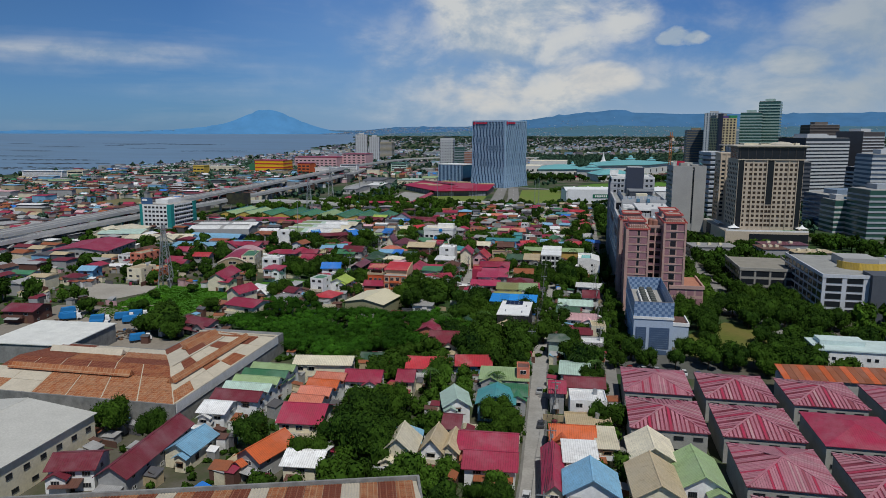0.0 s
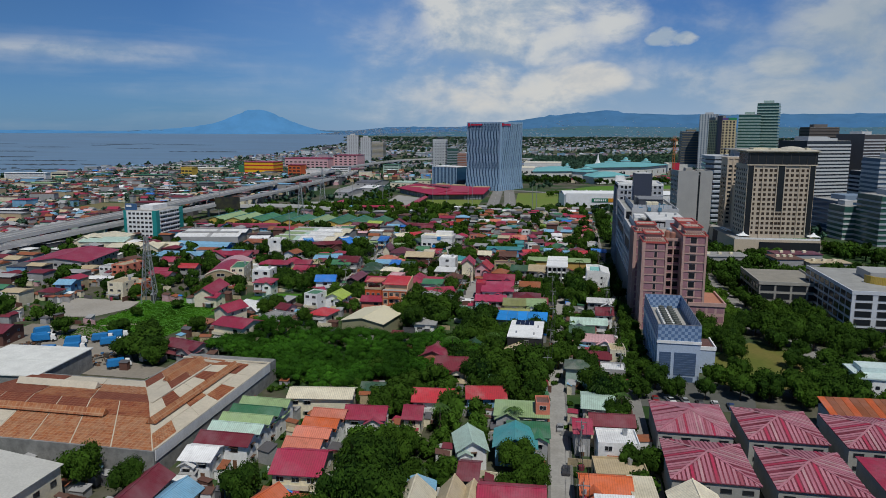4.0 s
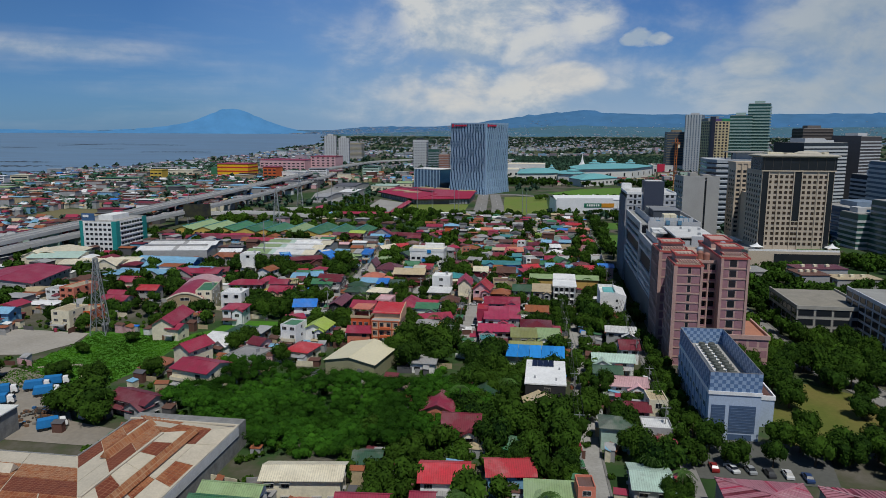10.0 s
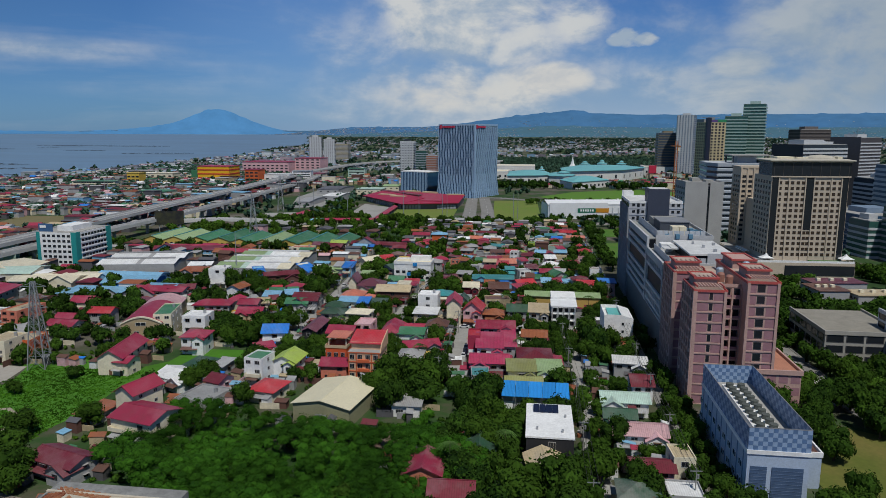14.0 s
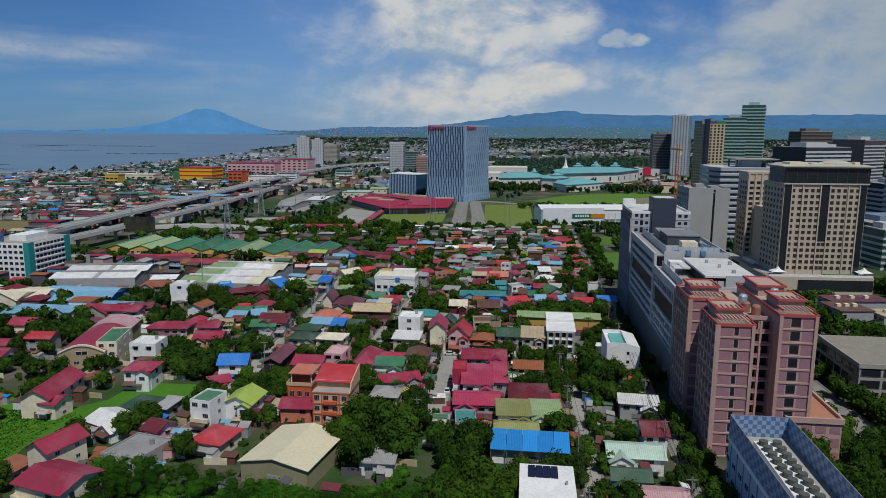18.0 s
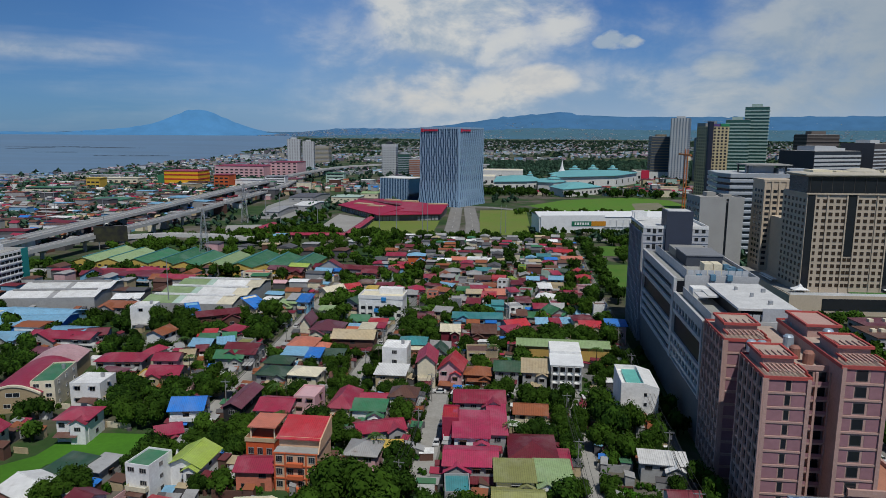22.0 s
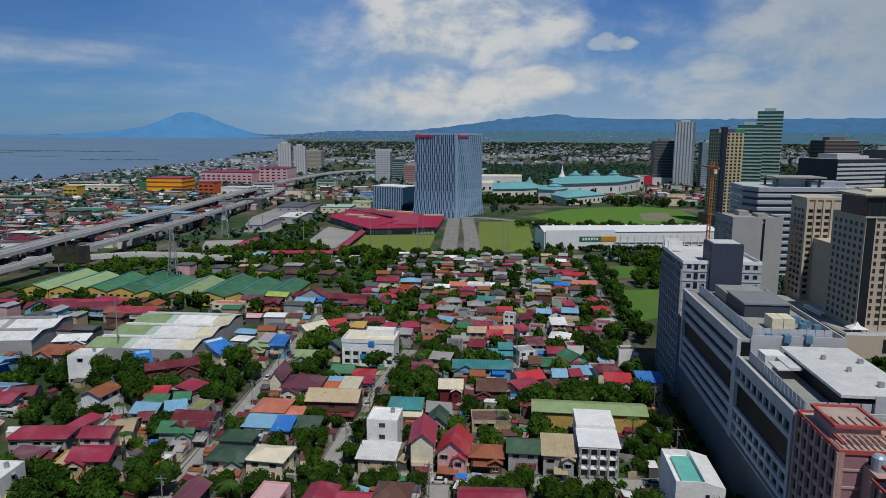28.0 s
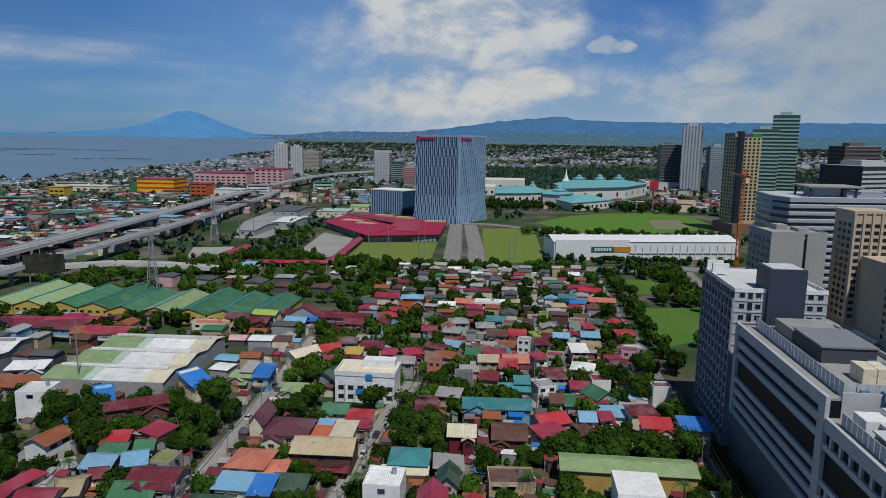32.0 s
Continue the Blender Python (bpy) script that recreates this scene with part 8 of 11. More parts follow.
def meeting_hall():
    ob = thing("hall", at(-73.6, 281, 0, -9), "plain cream-roofed hall with olive walls", "hall")
    take(-73.6, 281, 19, 22)
    bm = bmesh.new()
    wall_body(bm, "gabley", 17, 20, 5.4, 1.6)
    part("wall", bm, surface("olive_wall", (0.30, 0.29, 0.17), 0.85), ob)
    bm = bmesh.new()
    roof_body(bm, "gabley", 17, 20, 5.4, 1.6, 0.5)
    part("roof", bm, surface("cream_sheet", (0.66, 0.60, 0.42), 0.5, dirt=0.15), ob)
    simple("door", ob, paint("grey"), [(-1.6, 1.6, -10.1, -10, 0, 3)])


meeting_hall()


def pool_house():
    ob = thing("house", at(14.2, 365.5), "white cubic house with a roof pool and sloping white roof", "house")
    take(14.2, 365.5, 12, 18)
    simple("wall", ob, paint("white"), [(-5.4, 5.4, -8.2, 8.2, 0, 10.2)])
    bm = bmesh.new()
    solid(bm, [[(1, -8.2, 10.2), (5.4, -8.2, 10.2), (5.4, 8.2, 10.2), (1, 8.2, 10.2)], [(1, -8.2, 11.6), (5.4, -8.2, 10.3), (5.4, 8.2, 10.3), (1, 8.2, 11.6)]])
    part("roof", bm, surface("white_sheet", (0.76, 0.77, 0.78), 0.5), ob)
    simple("parapet", ob, paint("white"), [(-5.4, -5.1, -8.2, 8.2, 10.2, 11.6), (-5.1, 1, -8.2, -7.9, 10.2, 11.6), (-5.1, 1, 7.9, 8.2, 10.2, 11.6)])
    simple("pool_water", ob, surface("pool_water", (0.16, 0.52, 0.46), 0.15), [(-3.6, 0.6, -7.4, 6, 10.2, 10.9)], "pale turquoise pool water")
    for z in (2.2, 5.2, 8.2):
        piece("window", WIN_DARK, ob, pose(1.6, -8.2, z) @ Matrix.Diagonal((0.9, 1.5, 1.0, 1)))


pool_house()


def white_school():
    ob = thing("school_block", at(-83, 464), "white three-storey flat-roofed block with blue tarpaulins", "building")
    take(-83, 464, 21, 14)
    simple("wall", ob, paint("white"), [(-10, 10, -6, 6, 0, 9.8)])
    simple("roof", ob, paint("cream"), [(-9.6, 9.6, -5.6, 5.6, 9.8, 10)])
    simple("parapet", ob, paint("white"), [(-10.2, 10.2, -6.2, -5.9, 9.2, 10.8), (-10.2, 10.2, 5.9, 6.2, 9.2, 10.8), (-10.2, -9.9, -5.9, 5.9, 9.2, 10.8), (9.9, 10.2, -5.9, 5.9, 9.2, 10.8)])
    simple("stair_head", ob, paint("white"), [(-2, 9, 1, 5.5, 10, 12.6)])
    tarp = surface("blue_tarpaulin", (0.02, 0.25, 0.62), 0.6)
    for x, z in ((-3.4, 3.2), (-1.2, 3.1), (3.4, 2.6), (0.4, 8.4)):
        simple("tarpaulin", ob, tarp, [(x, x + 2.2, -6.5, -6.2, z, z + 1.7)], "hanging blue tarpaulin")
    for i in range(7):
        simple("pilaster", ob, paint("white"), [(-9.9 + i * 3.25, -9.5 + i * 3.25, -6.6, -6, 0, 7)])
    for j in range(2):
        for i in range(6):
            piece("window", WIN_DARK, ob, pose(-8 + i * 3.25, -6, 2 + j * 3.1) @ Matrix.Diagonal((1.9, 1.5, 1.5, 1)))


white_school()


def column_house():
    ob = thing("house", at(-5.4, 388), "white three-storey house with tall columns and a stepped white roof", "house")
    take(-5.4, 388, 11, 22)
    simple("wall", ob, paint("white"), [(-5, 5, -8.6, 11, 0, 8.6)])
    bm = bmesh.new()
    roof_body(bm, "shed", 10, 9, 8.8, 0.8, 0.4)
    p = part("roof", bm, surface("white_sheet", (0.76, 0.77, 0.78), 0.5), ob)
    p.matrix_basis = pose(0, -5, 0)
    simple("roof_step", ob, paint("white"), [(-5.2, 5.2, 0, 11.2, 8.6, 10.6)])
    for i in range(5):
        simple("column", ob, paint("grey"), [(-4.9 + i * 2.35, -4.5 + i * 2.35, -10.2, -9.8, 0, 8.6)])
    for j in range(3):
        for i in range(4):
            piece("window", WIN_DARK, ob, pose(-3.6 + i * 2.35, -8.6, 1.6 + j * 2.8) @ Matrix.Diagonal((1.5, 1.5, 1.8, 1)))
        simple("floor_slab", ob, paint("white"), [(-5, 5, -9.8, -8.6, 2.7 + j * 2.8, 3.0 + j * 2.8)])


column_house()


def yellow_shed():
    ob = thing("warehouse", at(-5, 411), "long yellow warehouse with a pale green metal roof", "warehouse")
    take(-5, 411, 35, 10)
    bm = bmesh.new()
    wall_body(bm, "gablex", 33, 9, 6.4, 1.2)
    part("wall", bm, surface("ochre_render", (0.52, 0.34, 0.10), 0.85), ob)
    bm = bmesh.new()
    roof_body(bm, "gablex", 33, 9, 6.4, 1.2, 0.6)
    part("roof", bm, roofing("palegreen"), ob)


yellow_shed()


def courses(m, a, b, joint):
    """Lapped sheet courses: a grid of weathered tiles with paler laps."""
    nt = m.node_tree
    br = nt.nodes.new("ShaderNodeTexBrick")
    br.offset = 0.0
    for k, v in (("Scale", 1.0), ("Mortar Size", 0.10), ("Mortar Smooth", 0.6), ("Brick Width", 1.15), ("Row Height", 0.95)):
        br.inputs[k].default_value = v
    br.inputs["Color1"].default_value, br.inputs["Color2"].default_value, br.inputs["Mortar"].default_value = (*a, 1), (*b, 1), (*joint, 1)
    co = next(n for n in nt.nodes if n.type == "TEX_COORD")
    nt.links.new(co.outputs["Object"], br.inputs["Vector"])
    mix = next(n for n in nt.nodes if n.type == "MIX_RGB")
    nt.links.new(br.outputs["Color"], mix.inputs[1])


def rust_works():
    """A low L-shaped works: grey walls and shallow roofs patched with rusty tile and bare cement sheet."""
    ob = thing("factory", at(0, 0), "low L-shaped factory with rusty and cream patched roof sheets", "factory")
    take(-101, 188, 30, 62)
    take(-133, 178, 40, 40)
    wall = surface("stained_render", (0.26, 0.26, 0.25), 0.9, dirt=0.7, scale=0.5, dirt_color=(0.10, 0.10, 0.10))
    for b in ((-116, -115.5, 197, 221.5), (-88, -87.5, 158, 217), (-150, -87.5, 157.5, 158), (-115.5, -87.5, 217, 221.5), (-150, -116, 196.5, 197), (-150.5, -150, 157.5, 197)):
        simple("wall", ob, wall, [(*b, 0, 6.6)])
    sheet = {"rust": surface("rusty_tile", (0.30, 0.115, 0.05), 0.9, dirt=0.6, scale=0.4, fine=3, dirt_color=(0.45, 0.22, 0.10)),
             "deep": surface("deep_rust", (0.155, 0.035, 0.018), 0.9, dirt=0.4, scale=0.3, fine=3),
             "bare": surface("bare_sheet", (0.54, 0.48, 0.38), 0.85, dirt=0.3, scale=0.2, fine=2),
             "tile": surface("orange_tile", (0.36, 0.145, 0.06), 0.9, dirt=0.6, scale=0.7, fine=3, dirt_color=(0.42, 0.28, 0.17))}
    for k, a, b in (("tile", (0.34, 0.108, 0.036), (0.24, 0.062, 0.022)), ("rust", (0.24, 0.062, 0.024), (0.16, 0.034, 0.015)), ("deep", (0.20, 0.052, 0.024), (0.155, 0.036, 0.018))):
        courses(sheet[k], a, b, (0.40, 0.22, 0.12) if k == "tile" else (0.28, 0.12, 0.07))
    simple("wall_band", ob, surface("white_band_stained", (0.66, 0.66, 0.65), 0.9, dirt=0.4, scale=0.3), [(-87.5, -87.3, 158, 217, 4.2, 6.7)], "white painted wall band")
    simple("hip_cap", ob, sheet["bare"], [(-87.9, -87.35, 158, 217, 6.7, 6.95), (-116, -87.35, 217, 217.6, 6.6, 6.95)])
    slopes = [
        # corner points: low-left, low-right, high-right, high-left (each u, v, z)
        ((-150, 158, 6.2), (-88, 158, 6.2), (-101, 177, 9), (-150, 177, 9)),
        ((-115.7, 197, 6.4), (-150, 197, 6.4), (-150, 177, 9), (-101, 177, 9)),
        ((-88, 158, 6.2), (-88, 217, 6.2), (-101, 206, 9), (-101, 177, 9)),
        ((-115.5, 221, 6.2), (-115.7, 197, 6.4), (-101, 177, 9), (-101, 206, 9)),
        ((-88, 217, 6.2), (-115.5, 221, 6.2), (-101, 206, 9), (-101, 206, 9.02)),
    ]
    plan = [("tile bare tile tile tile tile", "bare bare tile tile tile tile", "deep deep deep deep rust rust"), ("bare bare deep", "tile tile deep", "deep rust deep"),
            ("tile bare bare rust bare bare", "bare bare rust bare bare deep", "bare deep bare bare deep bare"), ("rust tile deep", "bare rust bare", "tile deep bare"), ("bare tile", "rust bare", "rust tile")]
    for quad, rows in zip(slopes, plan):
        a, b, c, d = (Vector(p) for p in quad)
        bm = bmesh.new()
        solid(bm, [[p - Vector((0, 0, 0.25)) for p in (a, b, c, d)], [a, b, c, d]])
        part("roof_deck", bm, sheet["bare"], ob)
        nr = len(rows)
        nrm = (b - a).cross(d - a).normalized()
        for j, row in enumerate(rows):
            cells = row.split()
            for i, k in enumerate(cells):
                def q(s, t):
                    lo, hi = a + (b - a) * s, d + (c - d) * s
                    return lo + (hi - lo) * t + nrm * 0.06
                s0, s1, t0, t1 = i / len(cells) + 0.003, (i + 1) / len(cells) - 0.003, j / nr + 0.004, (j + 1) / nr - 0.004
                bm = bmesh.new()
                n = 9 if k in ("tile", "rust") else 2
                top, bot = [[], []], [[], []]
                for e in range(2 * n + 1):          # rolled courses running up the slope, one body
                    f = s0 + (s1 - s0) * e / (2 * n)
                    for t, tt in enumerate((t0, t1)):
                        top[t].append(q(f, tt) + nrm * (0.16 if e % 2 and n > 2 else 0.04))
                        bot[t].append(q(f, tt) - nrm * 0.05)
                solid(bm, [top[0] + bot[0][::-1], top[1] + bot[1][::-1]])
                part("roof_sheet", bm, sheet[k], ob)
    # raised vents along the ridges
    for pts, k in ((((-146, 170, 8.4), (-108, 170, 8.4)), "tile"), (((-146, 186, 8.2), (-122, 186, 8.2)), "bare"), (((-95, 168, 8.0), (-95, 210, 8.0)), "tile"), (((-107, 194, 8.2), (-107, 212, 8.0)), "tile")):
        p0, p1 = Vector(pts[0]), Vector(pts[1])
        d = (p1 - p0).normalized()
        s = Vector((-d.y, d.x, 0)) * 1.3
        bm = bmesh.new()
        solid(bm, [[p - s, p + s, p + Vector((0, 0, 1.5))] for p in (p0, p1)])
        part("ridge_vent", bm, sheet[k], ob)
    simple("hip_cap", ob, sheet["bare"], [(-100.8, -100.2, 177, 206, 8.95, 9.25)])
    # cement-roofed neighbour and the cream store in front
    ob = thing("warehouse", at(-163, 205, 0, 4), "wide white-roofed shed beside the factory", "warehouse")
    simple("wall", ob, wall, [(-14, 14, -12, 14, 0, 6.4)])
    for y0, y1 in ((-12.4, 1), (1.1, 14.4)):
        simple("roof", ob, surface("white_cement_sheet", (0.70, 0.70, 0.66), 0.8), [(-14.4, 14.4, y0, y1, 6.5, 6.8)])
    take(-163, 205, 28, 26)
    ob = thing("warehouse", at(-119, 130), "cream warehouse with a pale grey roof and small dark windows", "warehouse")
    take(-119, 130, 38, 34)
    bm = bmesh.new()
    wall_body(bm, "gabley", 36, 32, 8, 2.2)
    part("wall", bm, paint("cream"), ob)
    bm = bmesh.new()
    roof_body(bm, "gabley", 36, 32, 8, 2.2, 0.5)
    part("roof", bm, surface("pale_grey_sheet", (0.50, 0.49, 0.45), 0.7, dirt=0.2), ob)
    facade(ob, "right", 36, 32, 3, 1, 4, 7, 1.6, 1.2, WIN_DARK)
    facade(ob, "right", 36, 32, 0, 1, 3, 6, 1.8, 1.0, WIN_DARK)
    # near works roof that the camera leaves behind
    ob = thing("factory", at(-50.5, 106, 0, 17.7), "near factory roof of rusty tile strips behind a pale parapet", "factory")
    take(-50.5, 106, 80, 36)
    simple("wall", ob, wall, [(-37, 37, -14, 14, 0, 8)])
    random.seed(3)
    for i in range(22):
        k = ("deep", "tile", "deep", "bare", "tile")[i % 5]
        bm = bmesh.new()
        x = -36.5 + i * 3.3
        ring = [(x + e * 0.27, 0.22 if e % 2 else 0.08) for e in range(13)] + [(x + 3.24, 0), (x, 0)]
        solid(bm, [[(a, 0, 10.2 + b) for a, b in ring], [(a, 13.4, 8.2 + b) for a, b in ring]])
        part("roof_sheet", bm, sheet[k], ob)
    bm = bmesh.new()
    solid(bm, [[(-37, -14, 8), (37, -14, 8), (37, 13.6, 8), (-37, 13.6, 8)], [(-37, 0, 10.2), (37, 0, 10.2), (37, 0.1, 10.2), (-37, 0.1, 10.2)]])
    part("roof_deck", bm, sheet["bare"], ob)
    simple("parapet", ob, wall, [(-37.4, 37.4, 13.6, 14.1, 7, 9)])
    simple("parapet", ob, wall, [(36.9, 37.4, -14, 13.6, 7, 9)])


rust_works()


def red_rows():
    """Barrack-like two-storey blocks with shallow hipped red roofs, pale ribs running down each slope."""
    crim = surface("bare_roof_gap", (0.13, 0.022, 0.035), 0.6, dirt=0.7, scale=0.25, dirt_color=(0.36, 0.09, 0.13))
    pale = palette("faded_sheets", (((0.45, 0.19, 0.23), 34), ((0.42, 0.155, 0.20), 30), ((0.40, 0.035, 0.08), 9), ((0.49, 0.27, 0.29), 10), ((0.32, 0.08, 0.11), 7), ((0.55, 0.24, 0.08), 1)), 0.55, "Island", 0.35)
    wall = surface("block_wall", (0.36, 0.355, 0.33), 0.9, dirt=0.6, dirt_color=(0.2, 0.2, 0.185))
    w, d, h, rise = 16.8, 18.6, 6.3, 2.2
    x, y = w / 2 + 0.35, d / 2 + 0.35
    ribs = {}
    random.seed(11)
    for nm, gap in (("wide", 0.92), ("narrow", 0.5)):
        bm = bmesh.new()
        n = int(2 * x / gap)
        for i in range(1, n):
            for fx, fy, rx, ry in ((0, -1, x, y), (0, 1, x, y), (-1, 0, y, x), (1, 0, y, x)):
                if random.random() < (0.03 if nm == "narrow" else 0.06):
                    continue
                a = -rx + 2 * rx * i / n
                t = 1 - abs(a) / rx                 # how far up the slope this rib can reach
                if t < 0.06:
                    continue
                hw = (0.29 if fx == 0 else 0.34) if nm == "wide" else 0.222
                z0, z1 = h + 0.15, h + 0.13 + rise * t
                if fx == 0:
                    p = [(a - hw, fy * ry, z0), (a + hw, fy * ry, z0), (a + hw, fy * ry * (1 - t), z1), (a - hw, fy * ry * (1 - t), z1)]
                else:
                    p = [(fx * ry, a - hw, z0), (fx * ry, a + hw, z0), (fx * ry * (1 - t), a + hw, z1), (fx * ry * (1 - t), a - hw, z1)]
                solid(bm, [p, [(q[0], q[1], q[2] + 0.12) for q in p]])
        for e in (-1, 1):                           # hip ridges
            for g in (-1, 1):
                p, q, o = Vector((e * x, g * y, h + 0.2)), Vector((0, 0, h + rise + 0.16)), Vector((-e * 0.16, g * 0.16, 0))
                solid(bm, [[c + o, c - o, c - o + Vector((0, 0, 0.14)), c + o + Vector((0, 0, 0.14))] for c in (p, q)])
        ribs[nm] = mesh("roof_ribs", bm, pale)
    random.seed(12)
    first = {}
    for ci, u in enumerate((30.7, 50.8, 71.6, 92.5)):
        for ri, v in enumerate((199.5, 176.3, 153.6, 131, 109)):
            if ci == 0 and ri > 1:
                continue
            kind = ("narrow", "wide", "wide")[(ri + ci) % 3]
            if ci == 2 and ri == 1:
                kind = "plain"
            if kind in first:
                copy_thing(first[kind], at(u, v - ci * 0.6))
                take(u, v, w, d)
                continue
            ob = thing("dormitory_block", at(u, v - ci * 0.6), "two-storey grey block with a faded ribbed red hipped roof" if kind != "plain" else "two-storey grey block with a plain crimson hipped roof", "dormitory", "red-roofed blocks in rows")
            bm = bmesh.new()
            box(bm, -w / 2, w / 2, -d / 2, d / 2, 0, h)
            part("wall", bm, wall, ob)
            bm = bmesh.new()
            roof_body(bm, "hip", w, d, h, rise, 0.35)
            part("roof", bm, crim if kind != "plain" else roofing("crimson"), ob)
            if kind != "plain":
                r = new("roof_ribs", ribs[kind])
                r.parent = ob
                tagged(r, "pale raised roof ribs", kind="stuff")
            facade(ob, "front", w, d, 0, 2, 3.1, 4, 2.2, 1.0, WIN_DARK)
            first[kind] = ob
            take(u, v, w, d)


red_rows()


def striped_shed(u, v, w, d, turn, h, rise, cols, wall_c, label, bays=1):
    """A wide shed under several shallow gables, each slope laid in broad sheets of two colours."""
    ob = thing("warehouse", at(u, v, 0, turn), label, "warehouse")
    take(u, v, w, d)
    simple("wall", ob, paint(wall_c), [(-w / 2, w / 2, -d / 2, d / 2, 0, h)])
    bd = d / bays
    for b in range(bays):
        y0 = -d / 2 + b * bd
        for s, (ya, yb, za, zb) in enumerate(((y0, y0 + bd / 2, h, h + rise), (y0 + bd / 2, y0 + bd, h + rise, h))):
            x = -w / 2 - 0.4
            for c, f in cols:
                x1 = x + (w + 0.8) * f
                bm = bmesh.new()
                solid(bm, [[(x, ya, za), (x1 - 0.06, ya, za), (x1 - 0.06, yb, zb), (x, yb, zb)], [(x, ya, za + 0.15), (x1 - 0.06, ya, za + 0.15), (x1 - 0.06, yb, zb + 0.15), (x, yb, zb + 0.15)]])
                part("roof_sheet", bm, roofing(c), ob)
                x = x1
        simple("ridge_vent", ob, roofing("grey" if cols[0][0] == "white" else "white"), [(-w / 2 + 2, w / 2 - 2, y0 + bd / 2 - 0.7, y0 + bd / 2 + 0.7, h + rise + 0.2, h + rise + 0.9)])
    return ob


striped_shed(-171, 476, 42, 54, 2, 6.4, 1.6, (("palegreen", 0.34), ("mint", 0.08), ("white", 0.4), ("cream", 0.18)), "grey", "wide warehouse with green and white striped metal roofs", 3)
striped_shed(-242, 468, 42, 38, 12, 6.6, 1.4, (("white", 0.5), ("grey", 0.06), ("white", 0.44)), "grey", "wide grey warehouse with white metal roofs", 2)
for i in range(9):
    u, c = -284 + i * 16.6, ("palegreen" if i in (0, 1, 5) else "green")
    dp = 40 if i % 3 else 46
    ob = thing("warehouse", at(u, 545 + dp / 2 - (4 if i > 3 else 0), 0, 0), "yellow gabled warehouse with a green metal roof" if c == "green" else "yellow gabled warehouse with a pale green metal roof", "warehouse", "green-roofed warehouses in a row")
    bm = bmesh.new()
    wall_body(bm, "gabley", 16, dp, 5.0, 2.6)
    part("wall", bm, surface("warehouse_yellow", (0.60, 0.42, 0.10), 0.8), ob)
    bm = bmesh.new()
    roof_body(bm, "gabley", 16, dp, 5.0, 2.6, 0.5)
    part("roof", bm, roofing(c), ob)
    facade(ob, "front", 16, dp, 1.8, 1, 2.4, 4, 2.0, 1.0, WIN_DARK)
    bm = bmesh.new()
    box(bm, -0.5, 0.5, -dp / 2, dp / 2, 7.62, 7.95)
    part("ridge_cap", bm, roofing("teal"), ob)
    take(u, 565, 17, 44)


